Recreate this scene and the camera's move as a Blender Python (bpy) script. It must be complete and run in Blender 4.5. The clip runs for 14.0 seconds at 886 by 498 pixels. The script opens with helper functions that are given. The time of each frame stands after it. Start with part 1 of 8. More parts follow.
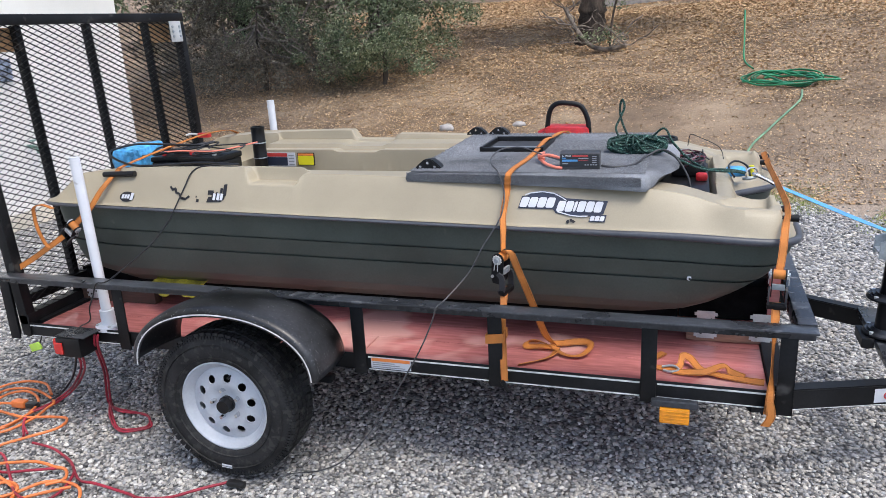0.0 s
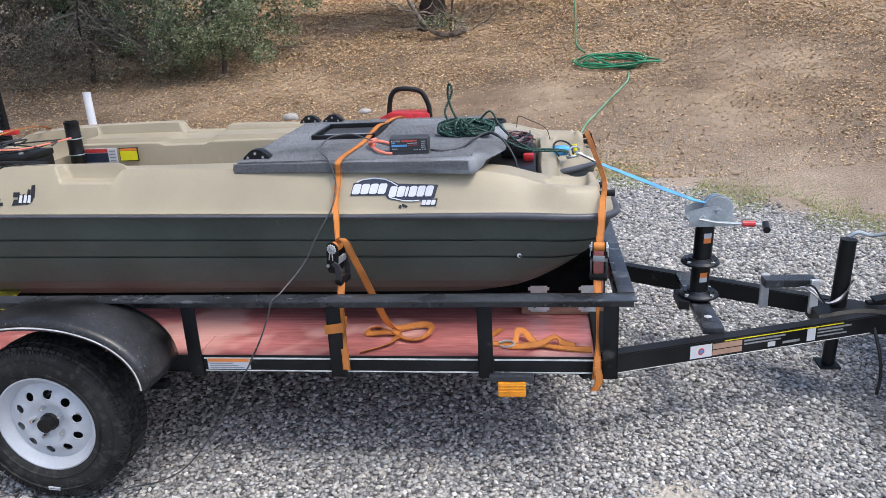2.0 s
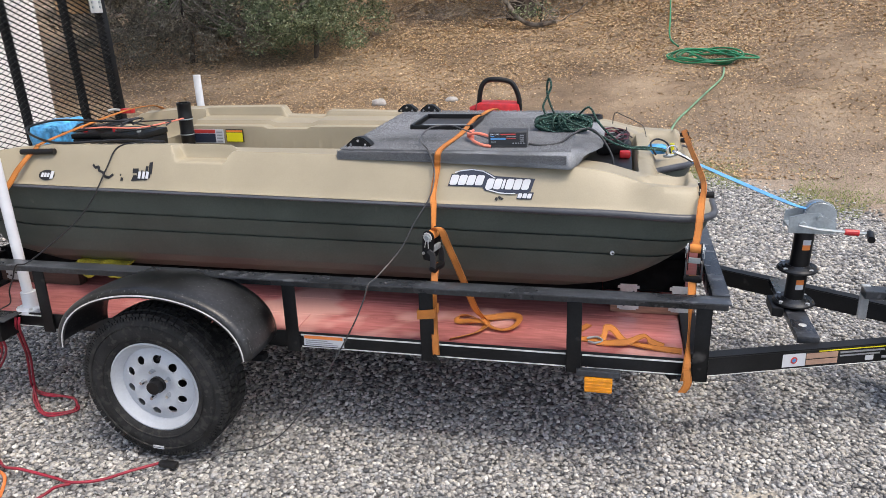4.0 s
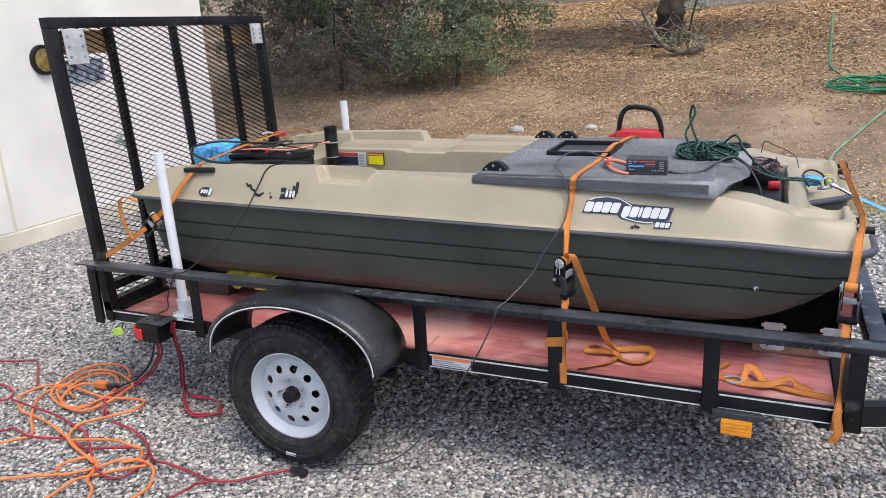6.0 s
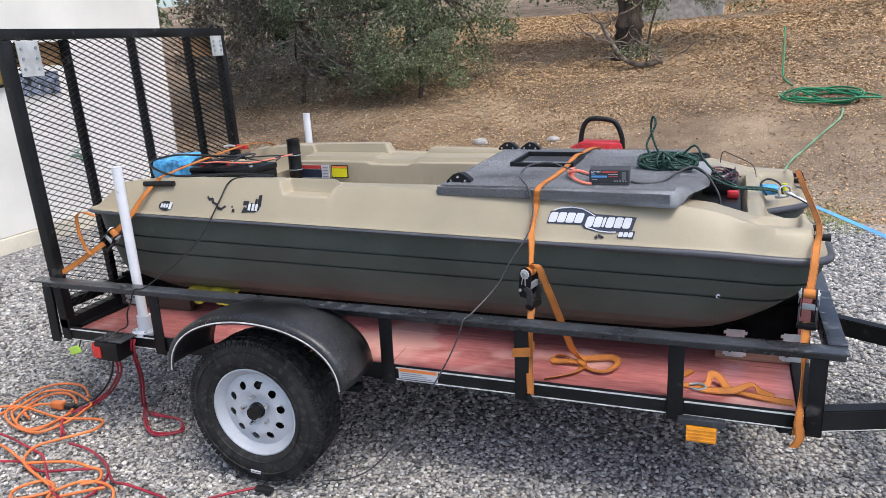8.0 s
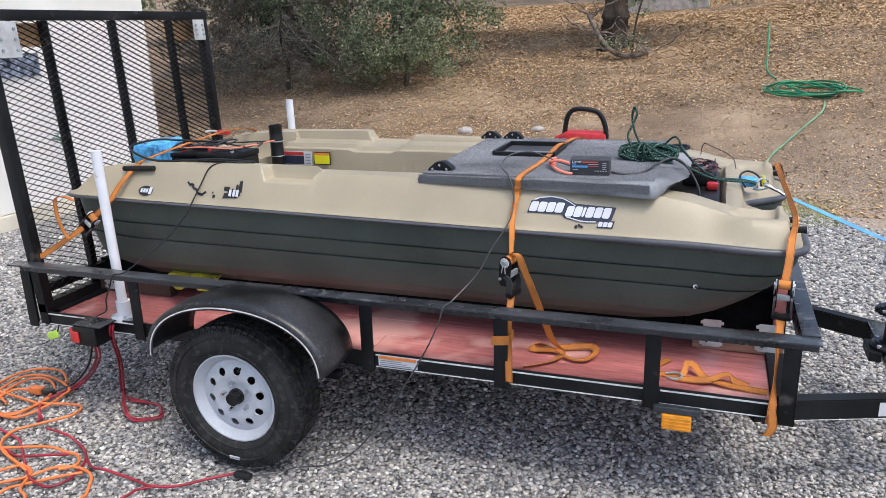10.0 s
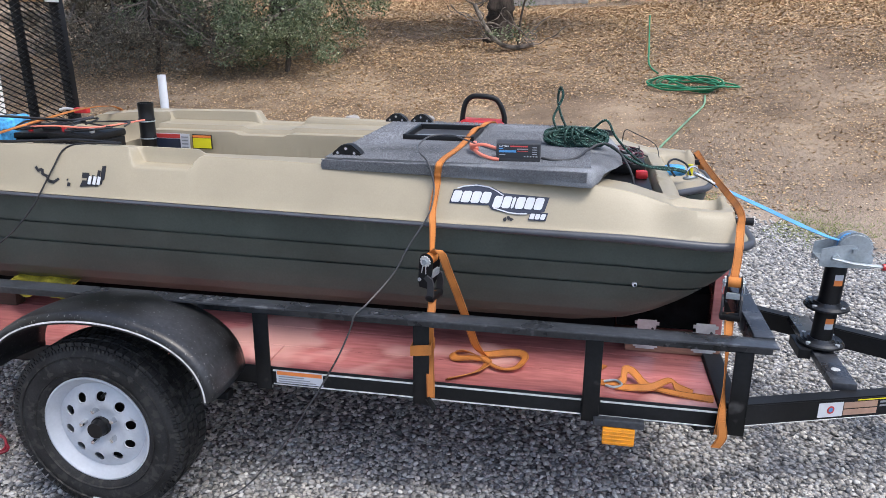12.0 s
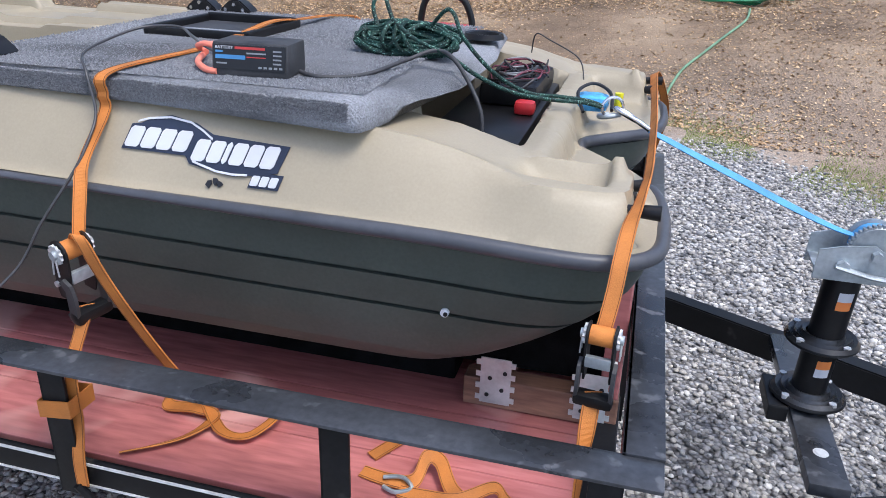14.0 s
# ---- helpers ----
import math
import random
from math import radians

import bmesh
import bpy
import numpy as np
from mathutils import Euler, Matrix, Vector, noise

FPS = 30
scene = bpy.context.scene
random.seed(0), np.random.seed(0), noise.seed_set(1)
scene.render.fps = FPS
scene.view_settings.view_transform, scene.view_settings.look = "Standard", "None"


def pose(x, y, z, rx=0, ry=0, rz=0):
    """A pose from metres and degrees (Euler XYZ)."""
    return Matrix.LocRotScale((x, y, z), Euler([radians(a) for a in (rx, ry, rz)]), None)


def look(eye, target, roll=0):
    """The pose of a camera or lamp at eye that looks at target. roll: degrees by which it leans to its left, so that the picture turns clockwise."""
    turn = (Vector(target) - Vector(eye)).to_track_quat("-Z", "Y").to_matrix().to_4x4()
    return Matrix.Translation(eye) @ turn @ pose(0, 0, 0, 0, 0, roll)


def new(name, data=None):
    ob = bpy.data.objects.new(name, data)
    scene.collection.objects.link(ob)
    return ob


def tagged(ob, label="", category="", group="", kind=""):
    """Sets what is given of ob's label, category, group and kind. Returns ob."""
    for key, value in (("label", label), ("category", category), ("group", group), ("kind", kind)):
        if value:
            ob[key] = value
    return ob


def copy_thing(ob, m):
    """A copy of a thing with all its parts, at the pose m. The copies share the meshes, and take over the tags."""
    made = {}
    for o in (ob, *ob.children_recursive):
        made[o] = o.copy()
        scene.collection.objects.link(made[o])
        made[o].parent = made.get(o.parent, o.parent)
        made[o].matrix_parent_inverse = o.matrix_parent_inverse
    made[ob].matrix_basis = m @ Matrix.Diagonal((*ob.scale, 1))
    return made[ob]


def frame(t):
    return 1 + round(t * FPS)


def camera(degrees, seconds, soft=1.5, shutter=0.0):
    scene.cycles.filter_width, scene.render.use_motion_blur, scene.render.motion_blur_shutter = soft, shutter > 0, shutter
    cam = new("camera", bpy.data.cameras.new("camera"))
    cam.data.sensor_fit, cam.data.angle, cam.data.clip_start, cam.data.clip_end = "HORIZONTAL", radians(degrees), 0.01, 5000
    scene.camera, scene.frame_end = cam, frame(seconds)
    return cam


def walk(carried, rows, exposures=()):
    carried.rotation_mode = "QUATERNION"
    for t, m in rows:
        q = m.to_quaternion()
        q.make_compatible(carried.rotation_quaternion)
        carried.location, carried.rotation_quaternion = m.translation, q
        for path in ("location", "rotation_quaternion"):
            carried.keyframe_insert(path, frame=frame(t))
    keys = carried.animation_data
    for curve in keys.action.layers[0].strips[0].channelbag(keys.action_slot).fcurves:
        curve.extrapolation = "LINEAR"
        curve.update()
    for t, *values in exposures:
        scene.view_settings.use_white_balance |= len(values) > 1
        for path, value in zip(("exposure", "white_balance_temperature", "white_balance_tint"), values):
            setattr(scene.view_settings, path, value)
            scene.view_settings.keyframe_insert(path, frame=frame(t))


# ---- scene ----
cam = camera(61.0, 14.0, 0.75)
PATH = [
    (0, (2.759, -2.321, 1.626), (2.146, -0.506, 1.051), -3.0),
    (0.5, (2.754, -2.317, 1.626), (2.178, -0.489, 1.054), -3.3),
    (1, (2.761, -2.323, 1.627), (2.258, -0.476, 1.048), -3.5),
    (1.5, (2.789, -2.309, 1.624), (2.396, -0.441, 1.026), -3.5),
    (2, (2.841, -2.291, 1.617), (2.59, -0.408, 0.992), -3.1),
    (2.5, (2.901, -2.254, 1.606), (2.823, -0.369, 0.942), -2.2),
    (2.7, (2.884, -2.270, 1.592), (2.861, -0.381, 0.932), -1.5),
    (3, (2.884, -2.269, 1.612), (2.821, -0.39, 0.93), -1.5),
    (3.5, (2.81, -2.313, 1.632), (2.572, -0.441, 0.968), -1.5),
    (4, (2.782, -2.348, 1.645), (2.338, -0.508, 0.999), -2.0),
    (6.5, (2.79, -2.35, 1.635), (2.001, -0.595, 1.089), -2.7),
    (7, (2.789, -2.348, 1.634), (2.039, -0.572, 1.1), -2.5),
    (7.5, (2.783, -2.343, 1.633), (2.06, -0.556, 1.1), -2.6),
    (8, (2.784, -2.344, 1.633), (2.086, -0.548, 1.096), -2.7),
    (10.5, (2.802, -2.345, 1.631), (2.147, -0.543, 1.06), -1.7),
    (11, (2.795, -2.338, 1.629), (2.182, -0.521, 1.06), -1.3),
    (11.5, (2.716, -2.241, 1.604), (2.288, -0.364, 1.06), -0.1),
    (12, (2.597, -2.046, 1.544), (2.244, -0.168, 0.954), 0.4),
    (12.2, (2.621, -1.936, 1.507), (2.282, -0.063, 0.893), 0.8),
    (12.5, (2.713, -1.761, 1.477), (2.392, 0.105, 0.832), 1.6),
    (12.7, (2.785, -1.672, 1.492), (2.461, 0.189, 0.836), 1.9),
    (13, (2.833, -1.495, 1.487), (2.512, 0.349, 0.783), 3.0),
    (13.2, (2.835, -1.358, 1.433), (2.517, 0.486, 0.725), 3.0),
    (13.5, (2.902, -1.145, 1.404), (2.544, 0.674, 0.652), 3.4),
    (13.7, (2.957, -1.031, 1.375), (2.566, 0.775, 0.610), 2.5),
    (14, (3.048, -0.877, 1.366), (2.594, 0.9, 0.567), 1.9),
]
EXPOSURES = [(0.0, 0.96, 6330, 8), (2.0, 0.97, 6360, 8), (3.0, 1.01, 6850, 8), (4.0, 0.96, 6900, 8), (6.5, 0.94, 6560, 8), (10.5, 0.95, 6450, 8), (12.5, 1.02, 6220, 9), (14.0, 1.02, 6050, 10)]
walk(cam, [(t, look(eye, target, roll)) for t, eye, target, roll in PATH], EXPOSURES)

# ---- light ----
SUN_EL, SUN_AZ = 65.0, 118.0   # degrees above the horizon; compass from +y clockwise
world = bpy.data.worlds.new("world")
scene.world = world
world.use_nodes = True
sky = world.node_tree.nodes.new("ShaderNodeTexSky")
sky.sky_type = "NISHITA"
sky.sun_disc = False
sky.sun_elevation = radians(SUN_EL)
sky.sun_rotation = radians(SUN_AZ)
sky.dust_density = 3.0
sky.air_density = 0.8
back = world.node_tree.nodes["Background"]
world.node_tree.links.new(sky.outputs[0], back.inputs[0])
back.inputs[1].default_value = 0.15
sun = new("sun", bpy.data.lights.new("sun", "SUN"))
sun.data.energy = 0.92
sun.data.angle = radians(22)
sun.data.color = (1.0, 0.95, 0.88)
_d = Vector((math.sin(radians(SUN_AZ)) * math.cos(radians(SUN_EL)), math.cos(radians(SUN_AZ)) * math.cos(radians(SUN_EL)), math.sin(radians(SUN_EL))))
sun.matrix_world = look(_d * 30, (0, 0, 0))

# ---- materials ----
def mat(name, col, rough=0.6, metal=0.0, vary=0.15, scale=6.0, fine=60.0, bump=0.15, bump_dist=0.002, col2=None, spots=None, coat=0.0, per_object=0.0, stretch=(1, 1, 1), spec=0.5):
    """A surface with variation at two scales, fine relief and, if asked, sparse spots (colour, amount, scale)."""
    m = bpy.data.materials.new(name)
    m.use_nodes = True
    nt = m.node_tree
    n, l = nt.nodes, nt.links
    bsdf = n["Principled BSDF"]
    tc = n.new("ShaderNodeTexCoord")
    mp = n.new("ShaderNodeMapping")
    mp.inputs["Scale"].default_value = stretch
    l.new(tc.outputs["Object"], mp.inputs["Vector"])
    big = n.new("ShaderNodeTexNoise")
    big.inputs["Scale"].default_value = scale
    big.inputs["Detail"].default_value = 6
    small = n.new("ShaderNodeTexNoise")
    small.inputs["Scale"].default_value = fine
    small.inputs["Detail"].default_value = 4
    l.new(mp.outputs[0], big.inputs["Vector"])
    l.new(mp.outputs[0], small.inputs["Vector"])
    ramp = n.new("ShaderNodeValToRGB")
    c2 = col2 or tuple(max(0.0, c * (1 - 2.2 * vary)) for c in col)
    c1 = col if col2 else tuple(min(1.0, c * (1 + vary)) for c in col)
    ramp.color_ramp.elements[0].position, ramp.color_ramp.elements[1].position = 0.35, 0.68
    ramp.color_ramp.elements[0].color, ramp.color_ramp.elements[1].color = (*c2, 1), (*c1, 1)
    l.new(big.outputs["Fac"], ramp.inputs[0])
    mix = n.new("ShaderNodeMix")
    mix.data_type, mix.blend_type = "RGBA", "OVERLAY"
    mix.inputs["Factor"].default_value = min(1.0, vary * 2.0)
    l.new(ramp.outputs[0], mix.inputs["A"])
    l.new(small.outputs["Fac"], mix.inputs["B"])
    out = mix.outputs["Result"]
    if spots:
        scol, amount, sscale = spots
        sp = n.new("ShaderNodeTexNoise")
        sp.inputs["Scale"].default_value = sscale
        sp.inputs["Detail"].default_value = 3
        l.new(tc.outputs["Object"], sp.inputs["Vector"])
        rs = n.new("ShaderNodeValToRGB")
        rs.color_ramp.elements[0].position, rs.color_ramp.elements[1].position = 1 - amount, min(1.0, 1 - amount + 0.06)
        l.new(sp.outputs["Fac"], rs.inputs[0])
        ms = n.new("ShaderNodeMix")
        ms.data_type = "RGBA"
        l.new(rs.outputs[0], ms.inputs["Factor"])
        l.new(out, ms.inputs["A"])
        ms.inputs["B"].default_value = (*scol, 1)
        out = ms.outputs["Result"]
    if per_object:
        oi = n.new("ShaderNodeObjectInfo")
        mr = n.new("ShaderNodeMapRange")
        mr.inputs["To Min"].default_value, mr.inputs["To Max"].default_value = 1 - per_object, 1 + per_object
        l.new(oi.outputs["Random"], mr.inputs["Value"])
        hs = n.new("ShaderNodeHueSaturation")
        l.new(mr.outputs[0], hs.inputs["Value"])
        l.new(out, hs.inputs["Color"])
        out = hs.outputs[0]
    l.new(out, bsdf.inputs["Base Color"])
    rr = n.new("ShaderNodeMapRange")
    rr.inputs["To Min"].default_value, rr.inputs["To Max"].default_value = max(0.05, rough - 0.12), min(1.0, rough + 0.12)
    l.new(big.outputs["Fac"], rr.inputs["Value"])
    l.new(rr.outputs[0], bsdf.inputs["Roughness"])
    bsdf.inputs["Metallic"].default_value = metal
    bsdf.inputs["Coat Weight"].default_value = coat
    bsdf.inputs["Specular IOR Level"].default_value = spec
    if bump:
        bp = n.new("ShaderNodeBump")
        bp.inputs["Strength"].default_value = bump
        bp.inputs["Distance"].default_value = bump_dist
        l.new(small.outputs["Fac"], bp.inputs["Height"])
        l.new(bp.outputs[0], bsdf.inputs["Normal"])
    return m


def island_mat(name, cols, rough=0.75, bump_scale=200.0):
    """Colours picked piece by piece out of a few."""
    m = bpy.data.materials.new(name)
    m.use_nodes = True
    n, l = m.node_tree.nodes, m.node_tree.links
    bsdf = n["Principled BSDF"]
    geo = n.new("ShaderNodeNewGeometry")
    ramp = n.new("ShaderNodeValToRGB")
    ramp.color_ramp.interpolation = "LINEAR"
    el = ramp.color_ramp.elements
    el[0].color, el[1].color = (*cols[0], 1), (*cols[-1], 1)
    for i, c in enumerate(cols[1:-1], 1):
        e = el.new(i / (len(cols) - 1))
        e.color = (*c, 1)
    l.new(geo.outputs["Random Per Island"], ramp.inputs[0])
    tc = n.new("ShaderNodeTexCoord")
    no = n.new("ShaderNodeTexNoise")
    no.inputs["Scale"].default_value = bump_scale
    l.new(tc.outputs["Object"], no.inputs["Vector"])
    mx = n.new("ShaderNodeMix")
    mx.data_type, mx.blend_type = "RGBA", "OVERLAY"
    mx.inputs["Factor"].default_value = 0.4
    l.new(ramp.outputs[0], mx.inputs["A"])
    l.new(no.outputs["Fac"], mx.inputs["B"])
    l.new(mx.outputs["Result"], bsdf.inputs["Base Color"])
    bsdf.inputs["Roughness"].default_value = rough
    return m


BLACK_STEEL = mat("black_painted_steel", (0.009, 0.0095, 0.011), 0.5, 0.0, 0.3, 5, 90, 0.25, 0.001, spots=((0.06, 0.058, 0.056), 0.35, 9), spec=0.3)
RAIL_STEEL = mat("worn_black_rail_steel", (0.045, 0.049, 0.057), 0.28, 0.0, 0.35, 4, 80, 0.3, 0.001, spots=((0.10, 0.105, 0.115), 0.39, 24))
GATE_STEEL = mat("black_gate_steel", (0.012, 0.0125, 0.014), 0.5, 0.0, 0.3, 5, 90, 0.2, 0.001, spots=((0.05, 0.048, 0.045), 0.36, 12), spec=0.25)
WHITE_LINE = mat("white_pinstripe", (0.75, 0.75, 0.74), 0.5, vary=0.12, scale=20)
RED_WOOD = mat("red_stained_plank", (0.66, 0.235, 0.225), 0.22, vary=0.22, scale=2.5, fine=40, bump=0.35, bump_dist=0.002, spots=((0.74, 0.40, 0.36), 0.44, 2.2), per_object=0.12, stretch=(0.25, 1.6, 1.6), spec=0.8, coat=0.5)
LUMBER = mat("brown_lumber", (0.24, 0.125, 0.085), 0.6, vary=0.25, scale=6, fine=70, bump=0.3, stretch=(0.3, 2, 2))
GALV = mat("galvanised_plate", (0.62, 0.63, 0.63), 0.4, 0.35, 0.12, 12, 120, 0.15, 0.001)
ZINC = mat("zinc_plated_steel", (0.44, 0.49, 0.52), 0.5, 0.6, 0.15, 10, 90, 0.12, 0.001)
CREAM = mat("cream_moulded_plastic", (0.36, 0.314, 0.224), 0.42, vary=0.05, scale=3, fine=220, bump=0.12, bump_dist=0.0008, spots=((0.33, 0.285, 0.20), 0.30, 5))
OLIVE = mat("dark_green_moulded_plastic", (0.076, 0.090, 0.076), 0.46, vary=0.12, scale=3, fine=150, bump=0.12, bump_dist=0.0008, spots=((0.105, 0.115, 0.095), 0.30, 14), spec=0.35)
TRIM = mat("grey_rubber_trim", (0.07, 0.075, 0.088), 0.4, vary=0.1, scale=8, fine=90, bump=0.1)
CARPET = mat("grey_carpet", (0.225, 0.237, 0.258), 0.95, vary=0.3, scale=3, fine=260, bump=1.0, bump_dist=0.006)
CARPET_TUFT = island_mat("grey_carpet_tuft", [(0.15, 0.157, 0.172), (0.20, 0.21, 0.228), (0.265, 0.275, 0.295)], 0.95)
BLACK_PLASTIC = mat("black_plastic", (0.009, 0.009, 0.010), 0.42, vary=0.2, scale=10, fine=120, bump=0.1, bump_dist=0.0008, spec=0.35)
CHARGER_GREY = mat("charger_casing", (0.045, 0.046, 0.05), 0.55, vary=0.15, scale=20, fine=200, bump=0.2, bump_dist=0.0008)
# Near-black, for the boards and pads in the gap under the hull.
BUNK_BLACK = mat("near_black_bunk", (0.006, 0.006, 0.0065), 0.95, vary=0.3, scale=20, fine=300, bump=0.5, spec=0.1)
TYRE = mat("tyre_rubber", (0.028, 0.028, 0.029), 0.75, vary=0.25, scale=7, fine=140, bump=0.35, bump_dist=0.0015, spots=((0.045, 0.044, 0.042), 0.45, 30), spec=0.25)
RIM_WHITE = mat("white_wheel_paint", (0.49, 0.52, 0.57), 0.35, vary=0.05, scale=6, fine=90, bump=0.05, spots=((0.20, 0.17, 0.14), 0.335, 11))
DARK_HOLE = mat("dark_shadowed_steel", (0.012, 0.012, 0.013), 0.7, vary=0.2)
STRAP = mat("orange_webbing", (0.58, 0.205, 0.040), 0.7, vary=0.12, scale=12, fine=500, bump=0.6, bump_dist=0.001)
STRAP_EDGE = mat("dark_webbing_stitch", (0.24, 0.08, 0.02), 0.8, vary=0.2)
BLUE_STRAP = mat("blue_webbing", (0.10, 0.36, 0.70), 0.65, vary=0.1, scale=15, fine=400, bump=0.4, bump_dist=0.001)
PVC = mat("white_pvc", (0.74, 0.76, 0.80), 0.35, vary=0.05, scale=8, fine=60, bump=0.04, spots=((0.5, 0.5, 0.5), 0.3, 25))
DECAL_NAVY = mat("navy_decal", (0.022, 0.03, 0.055), 0.35, vary=0.1, bump=0)
DECAL_WHITE = mat("white_decal", (0.60, 0.62, 0.66), 0.35, vary=0.04, bump=0)
DECAL_BLACK = mat("black_decal", (0.012, 0.012, 0.014), 0.4, vary=0.1, bump=0)
DECAL_YELLOW = mat("yellow_decal", (0.74, 0.68, 0.02), 0.4, vary=0.05, bump=0)
DECAL_ORANGE = mat("orange_decal", (0.82, 0.25, 0.06), 0.4, vary=0.05, bump=0)
DECAL_RED = mat("red_decal", (0.5, 0.05, 0.045), 0.4, vary=0.05, bump=0)
DECAL_BLUE = mat("blue_decal", (0.07, 0.25, 0.52), 0.4, vary=0.05, bump=0)
DECAL_GREY = mat("grey_decal", (0.28, 0.29, 0.31), 0.4, vary=0.05, bump=0)
DECAL_TAN = mat("tan_decal", (0.42, 0.27, 0.20), 0.4, vary=0.1, bump=0)
AMBER = mat("amber_lens", (0.85, 0.33, 0.02), 0.2, vary=0.08, scale=30, fine=300, bump=0.3, coat=0.5)
RED_LENS = mat("red_lens", (0.62, 0.035, 0.03), 0.2, vary=0.08, scale=30, fine=200, bump=0.2, coat=0.5)
RED_PLASTIC = mat("red_plastic", (0.58, 0.03, 0.035), 0.35, vary=0.1, scale=20)
SALMON = mat("salmon_wire", (0.85, 0.25, 0.17), 0.5, vary=0.05, bump=0)
ROPE_GREEN = mat("dark_green_cord", (0.007, 0.046, 0.035), 0.7, vary=0.3, scale=60, fine=300, bump=0.5, spots=((0.22, 0.42, 0.34), 0.40, 260))
HOSE_GREEN = mat("green_hose", (0.03, 0.26, 0.12), 0.4, vary=0.2, scale=4, fine=60, bump=0.1)
HOSE_PALE = mat("faded_green_hose", (0.20, 0.36, 0.22), 0.5, vary=0.15, scale=4)
CORD_ORANGE = mat("orange_cord", (0.74, 0.20, 0.055), 0.5, vary=0.1, scale=8, bump=0.05)
CORD_GREY = mat("dark_grey_cord", (0.065, 0.066, 0.07), 0.3, vary=0.15, scale=10, bump=0)
CORD_RED = mat("dark_red_cord", (0.34, 0.022, 0.045), 0.45, vary=0.2, scale=8, bump=0.05)
CORD_BLACK = mat("black_cord", (0.012, 0.012, 0.013), 0.45, vary=0.1, bump=0)
BLUE_PLASTIC = mat("blue_plastic_wrap", (0.10, 0.42, 0.82), 0.3, vary=0.25, scale=25, fine=50, bump=0.6, bump_dist=0.004)
YELLOW_CLOTH = mat("yellow_cloth", (0.46, 0.39, 0.035), 0.85, vary=0.3, scale=15, fine=200, bump=0.4)
GREEN_TAG = mat("lime_tag", (0.45, 0.70, 0.10), 0.6, vary=0.1)
FOIL = mat("crinkled_foil", (0.30, 0.36, 0.46), 0.3, 0.5, 0.35, 14, 40, 1.0, 0.01, spots=((0.75, 0.8, 0.9), 0.40, 22))
STUCCO = mat("off_white_stucco", (0.82, 0.805, 0.745), 0.9, vary=0.06, scale=1.1, fine=90, bump=0.35, bump_dist=0.003)
FOOTING = mat("cream_footing", (0.70, 0.65, 0.53), 0.9, vary=0.1, scale=2, fine=60, bump=0.3)
BARK = mat("oak_bark", (0.085, 0.065, 0.05), 0.95, vary=0.35, scale=8, fine=40, bump=1.0, bump_dist=0.02, stretch=(1, 1, 0.3))
TWIG = mat("grey_twig", (0.24, 0.20, 0.165), 0.9, vary=0.3, scale=10)
CAR_WHITE = mat("white_car_paint", (0.90, 0.91, 0.92), 0.22, vary=0.02, scale=1, fine=500, bump=0.02, coat=0.8)
CAR_GREY = mat("dark_grey_bumper_plastic", (0.055, 0.058, 0.062), 0.55, vary=0.15, scale=6, fine=150, bump=0.2)
CAR_GLASS = mat("tinted_glass", (0.015, 0.018, 0.02), 0.06, vary=0.05, bump=0, coat=0.6)
CHROME = mat("chrome", (0.7, 0.71, 0.72), 0.15, 0.95, 0.05, bump=0)
STEEL_WIRE = mat("galvanised_wire", (0.42, 0.42, 0.41), 0.4, 0.6, 0.15, 20, 90, 0.1)
COPPER_GREEN = mat("verdigris_tap", (0.22, 0.36, 0.30), 0.6, 0.3, 0.25, 30)
BRASS_DISC = mat("aged_brass", (0.35, 0.25, 0.08), 0.4, 0.5, 0.2, 20)
STONE = mat("pale_stone", (0.42, 0.40, 0.38), 0.85, vary=0.15, scale=8, fine=80, bump=0.5)
PEBBLE = island_mat("gravel_pebble", [(0.07, 0.071, 0.074), (0.28, 0.272, 0.262), (0.47, 0.445, 0.40), (0.17, 0.176, 0.188), (0.58, 0.55, 0.50), (0.34, 0.345, 0.355), (0.76, 0.74, 0.70)], 0.8)
LITTER = island_mat("leaf_litter", [(0.16, 0.10, 0.058), (0.52, 0.34, 0.18), (0.66, 0.46, 0.26), (0.28, 0.175, 0.095), (0.80, 0.60, 0.37), (0.42, 0.27, 0.14), (0.60, 0.41, 0.225)], 0.85)
LEAF = island_mat("oak_leaf", [(0.040, 0.056, 0.026), (0.10, 0.135, 0.062), (0.22, 0.26, 0.135), (0.14, 0.175, 0.085), (0.50, 0.52, 0.34)], 0.6)
LEAF_DRY = island_mat("grey_dry_leaf", [(0.05, 0.042, 0.03), (0.12, 0.10, 0.07), (0.19, 0.16, 0.115), (0.09, 0.08, 0.055), (0.36, 0.33, 0.25)], 0.8)
GRASS = island_mat("grass_blade", [(0.17, 0.23, 0.055), (0.28, 0.35, 0.10), (0.42, 0.43, 0.18)], 0.8)

# ---- mesh tools ----
def mesh_object(name, verts, faces, material, parent=None, label="", smooth=False, sharp=40):
    me = bpy.data.meshes.new(name)
    me.from_pydata([tuple(v) for v in verts], [], faces)
    me.materials.append(material)
    if smooth:
        me.shade_smooth()
        me.set_sharp_from_angle(angle=radians(sharp))
    ob = new(name, me)
    if parent is not None:
        ob.parent = parent
    if label:
        ob["label"] = label
    return ob


